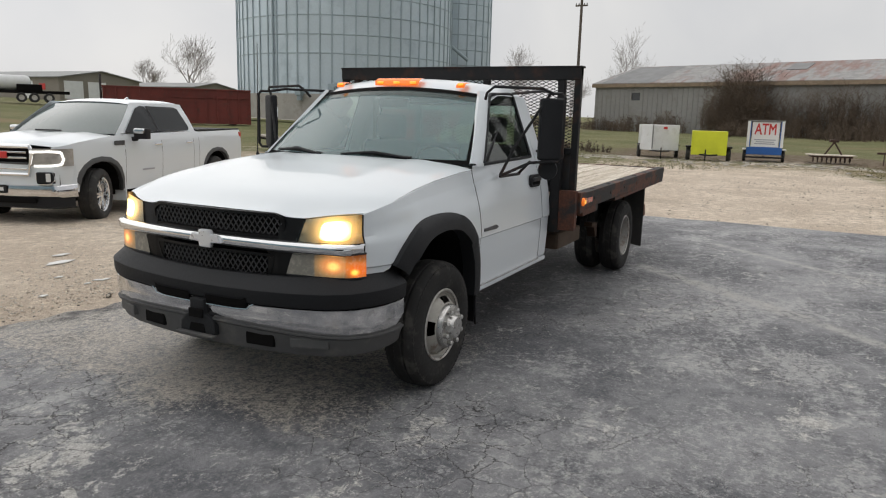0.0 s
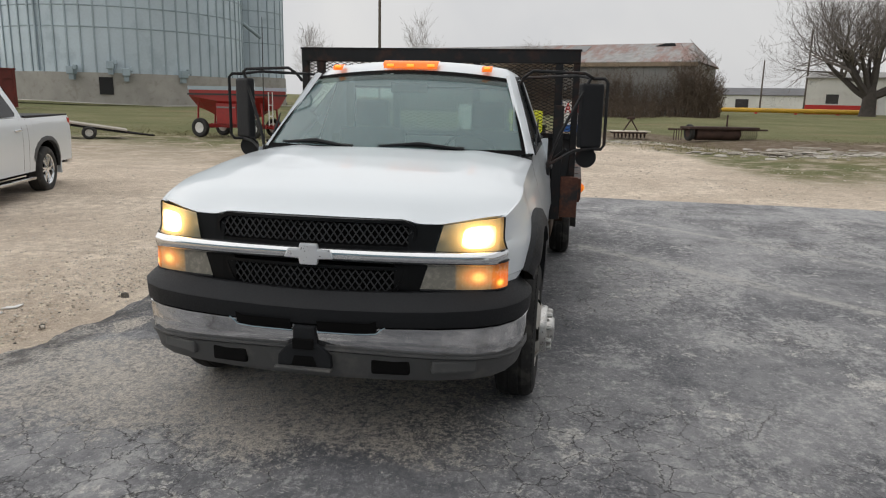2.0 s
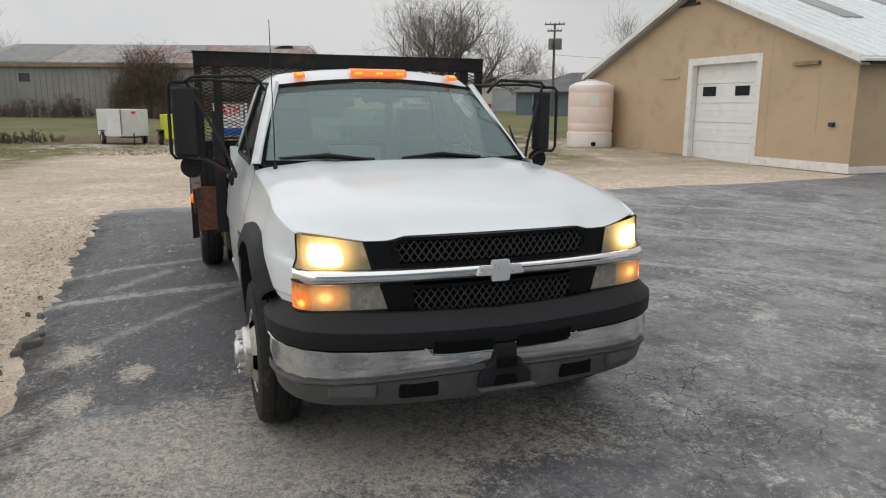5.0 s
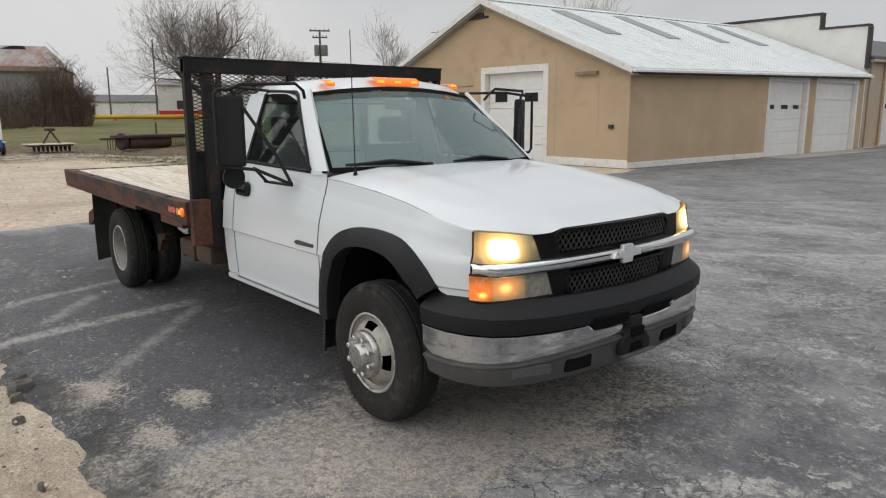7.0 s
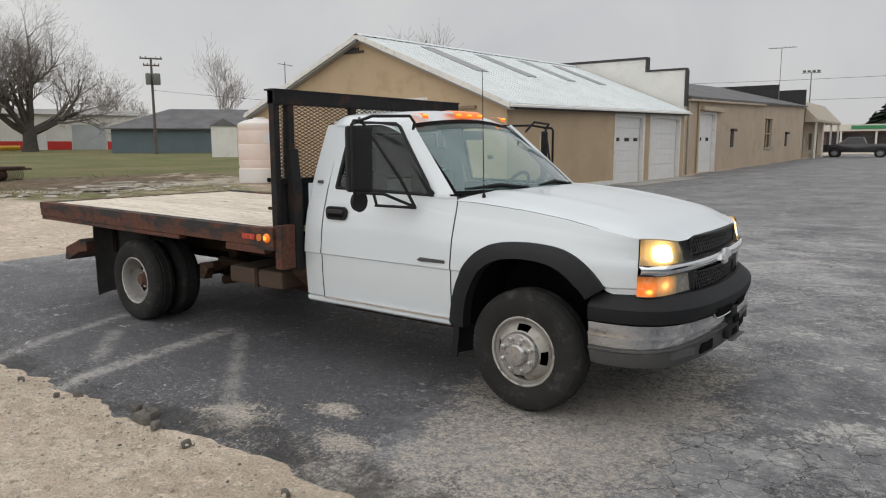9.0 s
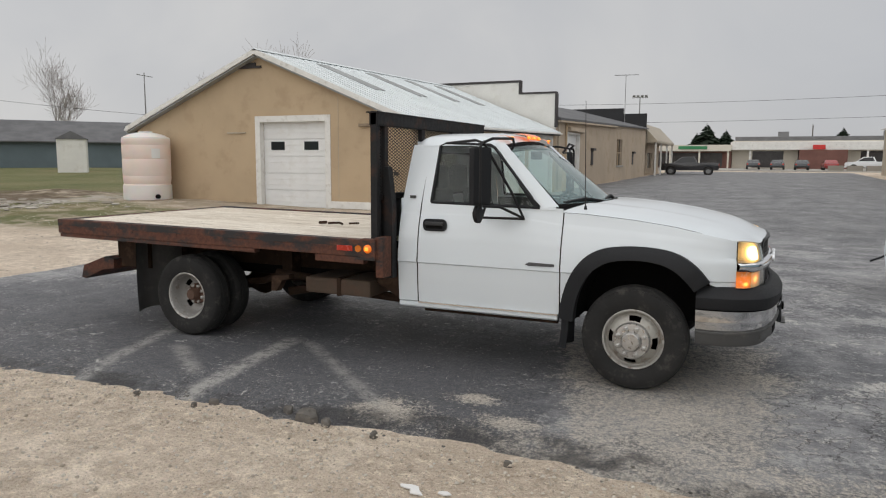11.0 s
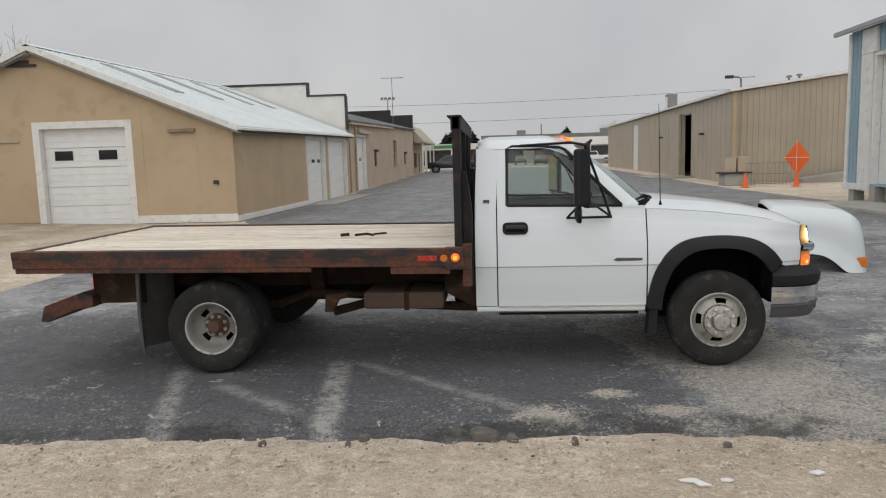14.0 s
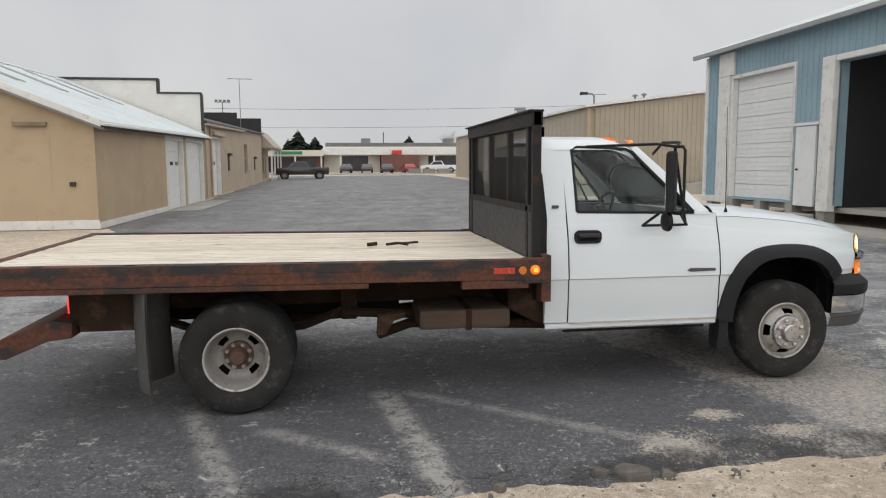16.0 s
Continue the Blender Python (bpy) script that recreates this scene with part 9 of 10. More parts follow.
# ---- the white crew-cab pickup parked beside the truck ----
def crew_cab():
    t = thing("crew_cab_pickup", pose(GX, GY, -0.085, 0, 0, GA) @ Matrix.Diagonal((1.05, 1.0, 0.985, 1)), "clean white crew-cab pickup with lit headlamps", "truck")
    AX, R = -3.745, 0.405
    arch = ((-0.53, 0.42), (-0.52, 0.56), (-0.46, 0.72), (-0.36, 0.83), (-0.2, 0.905), (0.0, 0.93), (0.2, 0.905), (0.36, 0.83), (0.46, 0.72), (0.51, 0.58))

    def low(x):
        for c in (0.0, AX):
            if -0.53 < x - c < 0.51:
                return interp(x - c, [p[0] for p in arch], [p[1] for p in arch])
        return 0.50 if x > 0.5 else 0.42 if x > AX else 0.50

    def yw(x, z):
        y = interp(z, (0.40, 0.55, 0.75, 0.95, 1.10, 1.25, 1.36), (0.965, 0.985, 0.995, 1.005, 1.0, 0.985, 0.95))
        return y - 0.13 * max(0, (x - 0.45) / 0.5) ** 2 - 0.07 * max(0, (x - 0.68) / 0.18) ** 2
    belt = lambda x: interp(x, (-4.86, -3.02, -2.97, -0.62, 0.0, 0.5, 0.86), (1.345, 1.33, 1.345, 1.325, 1.285, 1.235, 1.17))
    xs = sorted(set(list(np.linspace(-4.86, 0.86, 80)) + [c + p[0] for c in (0.0, AX) for p in arch] + [-0.531, 0.511, AX - 0.531, AX + 0.511]))
    for s in (1, -1):
        g = Geo().loft([[(x, s * yw(x, low(x) + (belt(x) - low(x)) * i / 12), low(x) + (belt(x) - low(x)) * i / 12) for x in xs] for i in range(13)], closed=False)
        part("body_side", g, WHITE_BODY, t, "white body side", smooth=35)
        for c in (0.0, AX):
            rings = [[(c + x * 1.13, s * (yw(c + x, z) + 0.002), z + 0.075 * (z > 0.5)), (c + x * 1.06, s * (yw(c + x, z) + 0.018), z + 0.035), (c + x, s * (yw(c + x, z) + 0.014), z), (c + x, s * (yw(c + x, z) - 0.06), z)] for x, z in arch]
            part("arch_trim", Geo().loft(rings, closed=False), GREY_TRIM, t, "grey wheel arch trim", smooth=50)
            part("wheel_well", Geo().loft([[(c + x, s * y, z) for x, z in arch] for y in (0.95, 0.55)], closed=False).box(c - 0.55, c + 0.55, min(s * 0.5, s * 0.55), max(s * 0.5, s * 0.55), 0.35, 0.95), DARK_UNDER, t)
            w = part("wheel", tyre_geo(R, 0.27, 0.26), RUBBER, t, "tyre on polished alloy wheel", smooth=35, at=Matrix.Translation((c, s * 0.865, R)) @ Matrix.Diagonal((1 / 1.05, 1, 1 / 0.985, 1)) @ pose(0, 0, 0, 0, 0, (0 if s == 1 else 180) + (14 if c == 0.0 else 0)))
            part("rim", Geo().lathe([(0.262, -0.10), (0.255, 0.09), (0.262, 0.118), (0.245, 0.112), (0.235, 0.03)], 40, (0, 0, 0), "y", caps=False), BRIGHT, w, smooth=40)
            part("brake_disc", Geo().lathe([(0.235, 0.02), (0.01, 0.02)], 30, (0, 0, 0), "y"), DARK_UNDER, w)
            for k in range(6):
                a = 2 * math.pi * k / 6
                for da in (-0.11, 0.11):
                    part("spoke", Geo().loft([[(r * math.cos(a + da * f) - ww * math.sin(a), yy, r * math.sin(a + da * f) + ww * math.cos(a)) for ww, yy in ((-0.018, 0.075 + dy), (0.018, 0.075 + dy), (0.014, 0.105 + dy), (-0.014, 0.105 + dy))] for r, f, dy in ((0.05, 0.3, 0.0), (0.245, 1.4, -0.012))]), BRIGHT, w)
            part("hub", Geo().lathe([(0.07, 0.07), (0.065, 0.105), (0.03, 0.112), (0.001, 0.112)], 24, (0, 0, 0), "y"), BRIGHT, w, smooth=40)
        part("mudflap", Geo().box(-0.62, -0.59, min(s * 0.72, s * 0.99), max(s * 0.72, s * 0.99), 0.24, 0.5), WHITE_BODY, t, bevel=0.01)
        part("mudflap", Geo().box(AX - 0.60, AX - 0.57, min(s * 0.72, s * 0.99), max(s * 0.72, s * 0.99), 0.28, 0.55), WHITE_BODY, t, bevel=0.01)
        part("step_bar", Geo().loft([[(x, s * (0.96 + dy), z) for dy, z in ((0, 0.30), (0.13, 0.31), (0.14, 0.35), (0.0, 0.37))] for x in (-2.95, -0.72)]), CHROME, t, "chrome running board", bevel=0.01)
        # doors' gaps, handles and body moulding
        for x in (-0.62, -1.70, -2.80, -3.01):
            part("door_gap", Geo().loft([[(x - 0.004, s * (yw(x, z) + 0.001), z), (x + 0.004, s * (yw(x, z) + 0.001), z)] for z in np.linspace(0.46, 1.32, 8)], closed=False), DARK_UNDER, t)
        for x in (-1.56, -2.62):
            part("door_handle", Geo().box(x - 0.11, x + 0.11, min(s * 0.995, s * 1.03), max(s * 0.995, s * 1.03), 1.125, 1.16), BRIGHT, t, "chrome door handle", bevel=0.012)
        part("name_strip", Geo().box(-1.42, -1.07, min(s * 1.004, s * 1.008), max(s * 1.004, s * 1.008), 0.71, 0.735), SIGN_GREY, t)
        part("fender_vent", Geo().box(-0.60, -0.34, min(s * 1.0, s * 1.012), max(s * 1.0, s * 1.012), 1.16, 1.235), GREY_TRIM, t, "dark fender vent badge", bevel=0.01)
        # glasshouse side
        yg = lambda z: interp(z, (1.32, 1.60, 1.83), (0.935, 0.84, 0.735))
        win = [[(-0.72, 1.36), (-1.66, 1.36), (-1.57, 1.79), (-1.42, 1.80), (-1.26, 1.755)], [(-1.73, 1.36), (-2.72, 1.37), (-2.76, 1.42), (-2.60, 1.76), (-2.50, 1.79), (-1.64, 1.80)]]
        for q in win:
            part("side_window", Geo().add([(x, s * (yg(z) + 0.022), z) for x, z in q], [tuple(range(len(q)))]), DARK_TINT, t, "dark tinted side window")
        part("door_pillar", Geo().add([(x, s * (yg(z) + 0.024), z) for x, z in ((-1.662, 1.355), (-1.728, 1.355), (-1.638, 1.80), (-1.572, 1.80))], [(0, 1, 2, 3)]), BLACK_PLASTIC, t, "black pillar between the side windows")
        g = Geo().loft([[(interp(z, (1.31, 1.86), (xa, xb)), s * yg(z), z) for xa, xb in ((-0.46, -1.22), (-0.80, -1.42), (-1.6, -1.6), (-2.5, -2.4), (-3.00, -2.80))] for z in np.linspace(1.31, 1.85, 9)], closed=False)
        part("cab_side", g, WHITE_BODY, t, smooth=40)
        part("window_trim", Geo().tube([(x, s * (yg(1.345) + 0.008), 1.345) for x in (-0.62, -2.78)], 0.008, 5), BRIGHT, t)
        mir = part("mirror", Geo().obox(pose(-0.86, s * 1.12, 1.385), 0.12, 0.20, 0.09), BRIGHT, t, "chrome-capped door mirror", bevel=0.04, segments=3)
        part("mirror_body", Geo().obox(pose(-0.90, s * 1.13, 1.34), 0.12, 0.24, 0.18).obox(pose(-0.88, s * 0.99, 1.25), 0.10, 0.12, 0.07), BLACK_PLASTIC, mir, bevel=0.02)
        # headlamp with its bright C-shaped bar, fog lamp pocket
        lamp = part("headlight", Geo().loft([[(x, s * y, z) for x, y in ((0.935, 0.56), (0.905, 0.72), (0.855, 0.86), (0.78, 0.955), (0.63, 1.008))] for z in (0.90, 0.985, 1.07, 1.15)], closed=False), LENS_GREY, t, "clear headlamp with lit bar", smooth=50)
        for q in (((0.945, 0.57, 1.10), (0.88, 0.83, 1.11), (0.80, 0.945, 1.10)), ((0.80, 0.945, 1.10), (0.78, 0.965, 1.0), (0.80, 0.945, 0.925)), ((0.80, 0.945, 0.925), (0.875, 0.83, 0.905), (0.935, 0.62, 0.90))):
            part("light_bar", Geo().tube([(x, s * y, z) for x, y, z in q], 0.017, 6), LED_LIT, lamp)
        fog = part("fog_lamp", Geo().obox(pose(0.885, s * 0.75, 0.73, 0, 0, s * 28), 0.04, 0.24, 0.17), BLACK_PLASTIC, t, bevel=0.03)
        part("fog_trim", Geo().tube([(0.912 - 0.5 * max(0, yy - 0.66) ** 1.2, s * yy, zz) for yy, zz in ((0.63, 0.80), (0.84, 0.81), (0.86, 0.70), (0.80, 0.64), (0.67, 0.64), (0.63, 0.70), (0.63, 0.80))], 0.013, 6), BRIGHT, fog)
        part("lens", Geo().obox(pose(0.893, s * 0.79, 0.735, 0, 0, s * 28), 0.03, 0.06, 0.12), SIGN_WHITE, fog, bevel=0.01)
        part("tail_lamp", Geo().box(-4.90, -4.78, min(s * 0.86, s * 0.99), max(s * 0.86, s * 0.99), 0.95, 1.30), RED_REFLECT, t, "red tail lamp", bevel=0.02)
        part("bed_rail", Geo().box(-4.86, -3.02, min(s * 0.86, s * 0.955), max(s * 0.86, s * 0.955), 1.335, 1.375), BLACK_PLASTIC, t, bevel=0.01)
    # bonnet
    rows = []
    for i in range(15):
        u = i / 14
        rows.append([(-0.38 - 0.14 * v * v + (1.26 - 0.12 * v * v) * u, v * 0.955, interp(u, (0, 0.3, 0.7, 0.92, 1.0), (1.345, 1.34, 1.29, 1.245, 1.19)) - 0.045 * abs(v) ** 3 + 0.015 * math.exp(-((abs(v) - 0.5) / 0.12) ** 2)) for v in np.linspace(-1, 1, 21)])
    part("hood", Geo().loft(rows, closed=False), WHITE_BODY, t, "white bonnet", smooth=40)
    # windshield, roof, rear
    ws = lambda v, f: Vector(((-0.40 - 0.14 * v * v) * (1 - f) + (-1.22 - 0.06 * v * v) * f, v * (0.90 * (1 - f) + 0.72 * f), 1.335 * (1 - f) + (1.845 - 0.03 * v * v) * f + 0.02 * math.sin(math.pi * f)))
    part("windshield", Geo().loft([[ws(v, f) for v in np.linspace(-1, 1, 13)] for f in np.linspace(0, 1, 9)], closed=False), WS_TINT, t, "grey-green windshield", smooth=60)
    part("wiper", Geo().tube([ws(-0.5, 0.05) + Vector((0.02, 0, 0.01)), ws(0.05, 0.03) + Vector((0.02, 0, 0.02))], 0.012, 5), BLACK_PLASTIC, t)
    rows = [[(-1.21 - 0.06 * v * v + (-1.62 + 0.02 * v * v) * u, v * 0.745, 1.915 - 0.045 * abs(v) ** 2.5 - 0.035 * max(0, (abs(v) - 0.85) / 0.15) ** 2 - 0.06 * max(0, 1 - u / 0.25) ** 1.5 - 0.06 * max(0, (u - 0.85) / 0.15) ** 2) for v in np.linspace(-1, 1, 21)] for u in np.linspace(0, 1, 13)]
    part("roof", Geo().loft(rows, closed=False), WHITE_BODY, t, "white cab roof", smooth=50)
    part("roof_fin", Geo().loft([[(-2.25 + dx, y, 1.905 + z) for y in (-w, w)] for dx, w, z in ((0.10, 0.01, 0.0), (-0.02, 0.02, 0.05), (-0.08, 0.02, 0.0))], closed=False), WHITE_BODY, t)
    part("cab_back", Geo().loft([[(-3.02 + 0.36 * (z - 1.3), y * (0.94 - 0.36 * (z - 1.3)), z) for y in (-1, 1)] for z in (1.3, 1.85)], closed=False), DARK_TINT, t, "dark rear window")
    part("tonneau", Geo().box(-4.80, -3.02, -0.86, 0.86, 1.33, 1.37), BLACK_PLASTIC, t, "black bed cover", bevel=0.02)
    part("tailgate", Geo().box(-4.88, -4.82, -0.86, 0.86, 0.62, 1.34), WHITE_BODY, t, bevel=0.02)
    part("rear_bumper", Geo().box(-5.02, -4.82, -0.95, 0.95, 0.42, 0.62), CHROME, t, bevel=0.04)
    part("underbody", Geo().box(-4.8, 0.7, -0.80, 0.80, 0.34, 0.60), DARK_UNDER, t)
    part("engine_bay", Geo().box(0.3, 0.80, -0.90, 0.90, 0.55, 1.15), DARK_UNDER, t)
    # grille and front bumper
    gr = part("grille", Geo().prism([(-0.54, 1.17), (0.54, 1.17), (0.57, 1.08), (0.50, 0.78), (-0.50, 0.78), (-0.57, 1.08)], "x", 0.86, 0.90), DARK_UNDER, t, "black barred grille with chrome frame", bevel=0.01)
    part("grille_frame", Geo().tube([(0.915, y, z) for y, z in ((-0.55, 1.175), (0.55, 1.175), (0.59, 1.08), (0.52, 0.775), (-0.52, 0.775), (-0.59, 1.08), (-0.55, 1.175))], 0.034, 8), BRIGHT, gr, "chrome grille frame")
    for z in (0.85, 0.93, 1.01, 1.09):
        part("grille_bar", Geo().box(0.895, 0.925, -0.50, 0.50, z - 0.014, z + 0.014), BRIGHT if z != 0.93 else GREY_TRIM, gr, bevel=0.006)
    part("emblem", Geo().box(0.925, 0.94, -0.20, 0.20, 1.0, 1.10), SIGN_RED, gr, "plain red emblem bar", bevel=0.01)
    rows = [[(0.955 - 0.15 * abs(v) ** 3 - 0.22 * max(0, (abs(v) - 0.86) / 0.14) ** 2 + dx * (1 - 0.6 * max(0, (abs(v) - 0.86) / 0.14)), v * 1.012, z) for dx, z in ((-0.05, 0.44), (0.0, 0.46), (0.012, 0.53), (0.0, 0.61), (-0.06, 0.63))] for v in np.linspace(-1, 1, 23)]
    b = part("front_bumper", Geo().loft(rows, closed=False), CHROME, t, "chrome front bumper", smooth=50)
    part("fascia", Geo().loft([[(0.925 - 0.15 * abs(v) ** 3 - 0.20 * max(0, (abs(v) - 0.86) / 0.14) ** 2, v * 1.0, z) for z in (0.62, 0.78, 0.92)] for v in np.linspace(-1, 1, 23)], closed=False), WHITE_BODY, b, smooth=40)
    part("air_dam", Geo().loft([[(0.94 - 0.15 * abs(v) ** 3 - 0.18 * max(0, (abs(v) - 0.86) / 0.14) ** 2 + dx, v * 0.98, z) for dx, z in ((-0.10, 0.27), (0.0, 0.30), (0.0, 0.46))] for v in np.linspace(-1, 1, 23)], closed=False), BLACK_PLASTIC, b, smooth=40)
    part("air_intake", Geo().box(0.93, 0.972, -0.62, 0.62, 0.36, 0.45), DARK_UNDER, b, bevel=0.02)
    pl = part("front_plate", Geo().box(0.965, 0.985, -0.19, 0.19, 0.50, 0.62), BLACK_PLASTIC, b, "black plate with pale bar", bevel=0.008)
    part("plate_bar", Geo().box(0.985, 0.988, -0.15, 0.15, 0.535, 0.585), SIGN_WHITE, pl)


GREY_TRIM = surf("dark_grey_trim", (0.06, 0.062, 0.065), 0.55, var=0.1, bump=0.05)
DARK_TINT = surf("dark_tinted_glass", (0.014, 0.016, 0.017), 0.10, var=0.1, bump=0, spec=0.22)
WS_TINT = surf("grey_windshield_glass", (0.10, 0.13, 0.125), 0.08, var=0.1, bump=0, coat=0.8)
LENS_GREY = surf("clear_grey_lens", (0.42, 0.40, 0.37), 0.15, 0.3, var=0.2, big=8, fine=40, bump=0, coat=0.6)
LED_LIT = glow("lit_white_bar", (1.0, 0.96, 0.90), 1.3, (0.9, 0.9, 0.9))
GX, GY, GA = -3.33, -7.76, 19.0
crew_cab()


# ---- a loose truck hood standing on the lot ----
def loose_hood():
    t = thing("truck_hood", pose(3.347, 4.444, 0.012, 0, 0, -14.3), "detached white fibreglass truck hood standing on asphalt", "truck part")
    xs = np.linspace(-0.98, 0.28, 34)
    top = lambda x: interp(x, (-0.98, -0.93, -0.5, -0.1, 0.06, 0.16, 0.22, 0.26, 0.28), (0.86, 0.925, 0.915, 0.875, 0.81, 0.72, 0.60, 0.40, 0.10))
    low = lambda x: interp(x, (-0.98, -0.95, -0.90, -0.86, -0.75, -0.60, -0.45, -0.30, -0.20, -0.12, -0.04, 0.03, 0.28), (0.62, 0.40, 0.22, 0.165, 0.205, 0.245, 0.260, 0.240, 0.19, 0.125, 0.045, 0.0, 0.0))
    rows = []
    for x in xs:
        a, b = low(x), top(x)
        ring = []
        nose = 0.10 * max(0, (x - 0.05) / 0.23) ** 2
        for s in (-1, 1):
            side = [(s * (0.965 - nose + 0.05 * math.exp(-((z - a) / 0.12) ** 2) - 0.10 * max(0, (z - b + 0.22) / 0.22) ** 2), z) for z in np.linspace(a, b, 9)]
            ring.append(side)
        arc = [(y, b + 0.03 * (1 - (y / 0.865) ** 2)) for y in np.linspace(-0.80, 0.80, 13)]
        prof = ring[0] + arc + ring[1][::-1]
        rows.append([(x, y, z) for y, z in prof])
    part("shell", Geo().loft(rows, closed=False), WHITE_BODY, t, "white moulded shell with wheel arches", smooth=45)
    part("liner", Geo().loft([[(x, y * 0.97, max(0.0, z - 0.02)) for x, y, z in r] for r in rows], closed=False), DARK_UNDER, t, smooth=45)
    part("nose_panel", Geo().loft([[(0.278, y, z) for y in np.linspace(-0.86, 0.86, 9)] for z in (0.0, 0.08, 0.13)], closed=False), WHITE_BODY, t)
    for s in (-1, 1):
        part("turn_lamp", Geo().box(0.06, 0.272, min(s * 0.88, s * 0.955), max(s * 0.88, s * 0.955), 0.07, 0.215), AMBER_OFF, t, "amber turn lamp", bevel=0.015)
        part("side_badge", Geo().box(-0.72, -0.58, min(s * 0.955, s * 0.975), max(s * 0.955, s * 0.975), 0.615, 0.675), BLACK_PLASTIC, t, bevel=0.01)
    part("latch", Geo().tube([(-0.90, -0.98, 0.62), (-1.0, -1.0, 0.55), (-1.12, -1.0, 0.49)], 0.012, 6).lathe([(0.03, -0.03), (0.035, 0.0), (0.02, 0.02)], 10, (-0.90, -0.97, 0.63), "y"), BLACK_PLASTIC, t, "black rubber hood latch")


loose_hood()


# ---- things by the metal buildings ----
def yard_things():
    def cone(x, y, h=0.72):
        t = thing("traffic_cone", on_ground(x, y, 0, 0.02), "orange traffic cone on the pavement", "cone", "traffic cones")
        part("cone", Geo().lathe([(0.14, 0.03), (0.12, 0.10), (0.035, h), (0.02, h)], 20, (0, 0, 0), "z"), SAFETY_ORANGE, t, smooth=40)
        part("foot", Geo().box(-0.19, 0.19, -0.19, 0.19, 0, 0.035), SAFETY_ORANGE, t, bevel=0.01)
    cone(10.35, 29.0)
    cone(12.85, 29.2)
    t = thing("orange_sign", on_ground(13.7, 31.3, -68, -0.24), "orange fabric roadwork sign on folding stand", "sign")
    part("panel", Geo().add([(0.86, 0, 1.62), (0, 0.03, 2.48), (-0.86, 0, 1.62), (0, 0.03, 0.72), (0, -0.02, 1.62)], [(0, 1, 4), (1, 2, 4), (2, 3, 4), (3, 0, 4)]), SAFETY_ORANGE, t, "orange diamond panel")
    part("spar", Geo().tube([(-0.86, -0.04, 1.62), (0.86, -0.04, 1.62)], 0.014, 5).tube([(0, -0.04, 0.6), (0, -0.04, 2.52)], 0.014, 5), SIGN_WHITE, t)
    part("stand", Geo().tube([(0, 0.03, 0.75), (0, 0.03, 0.3)], 0.03, 6).tube([(0, 0.03, 0.35), (0.5, 0.4, 0.02)], 0.018, 5).tube([(0, 0.03, 0.35), (-0.5, 0.4, 0.02)], 0.018, 5).tube([(0, 0.03, 0.35), (0.5, -0.4, 0.02)], 0.018, 5).tube([(0, 0.03, 0.35), (-0.5, -0.4, 0.02)], 0.018, 5), GALV_POLE, t)
    t = thing("air_unit", on_ground(10.7, 31.8, 0), "stacked tan utility box on concrete blocks", "utility box")
    part("block", Geo().box(-0.6, 0.6, -0.5, 0.5, 0, 0.62), CONCRETE, t, bevel=0.02)
    part("slab", Geo().box(-0.75, 0.75, -0.6, 0.6, 0.62, 0.70), DARK_TRIM, t)
    part("box", Geo().box(-0.62, -0.02, -0.45, 0.45, 0.70, 1.45).box(0.06, 0.6, -0.45, 0.45, 0.70, 1.5), TAN_STUCCO, t, bevel=0.03)
    t = thing("wire_pen", on_ground(12.0, 31.0, 0), "low galvanized wire fence panel", "fence")
    for x in np.linspace(-0.9, 1.3, 12):
        part("bar", Geo().tube([(x, 0, 0), (x, 0, 1.15)], 0.012, 4), GALV_POLE, t)
    for z in (0.1, 0.6, 1.15):
        part("rail", Geo().tube([(-0.9, 0, z), (1.3, 0, z)], 0.018, 5), GALV_POLE, t)
    # a dark trailer deep in the open workshop
    t = thing("shop_trailer", pose(15.5, 7.6, 0.5, 0, 0, 90), "dark trailer with red reflectors inside the workshop", "trailer")
    part("bed", Geo().box(-2.2, 2.2, -1.0, 1.0, 0.55, 0.75), DARK_UNDER, t, bevel=0.02)
    part("reflector", Geo().box(-1.6, -1.0, 1.0, 1.02, 0.58, 0.68), SIGN_WHITE, t)
    part("reflector", Geo().box(0.8, 1.3, 1.0, 1.02, 0.58, 0.68), RED_REFLECT, t)
    for x in (-1.2, 0.9):
        small_wheel(t, x, 0.9, 0.36, 0.22)
        small_wheel(t, x, -0.9, 0.36, 0.22)


yard_things()


# ---- rubble, stones, broken asphalt and litter ----
def pebble(rnd, r, flat=0.6):
    g = Geo()
    rows = []
    for a in (-0.9, 0.0, 0.9):
        rows.append([(r * math.cos(a) * math.cos(b) * rnd.uniform(0.75, 1.2), r * math.cos(a) * math.sin(b) * rnd.uniform(0.75, 1.2), r * flat * math.sin(a)) for b in np.linspace(0, 2 * math.pi, 6)[:-1]])
    return g.loft(rows).v, g.loft(rows).f[: len(rows[0]) * 2 + 2]


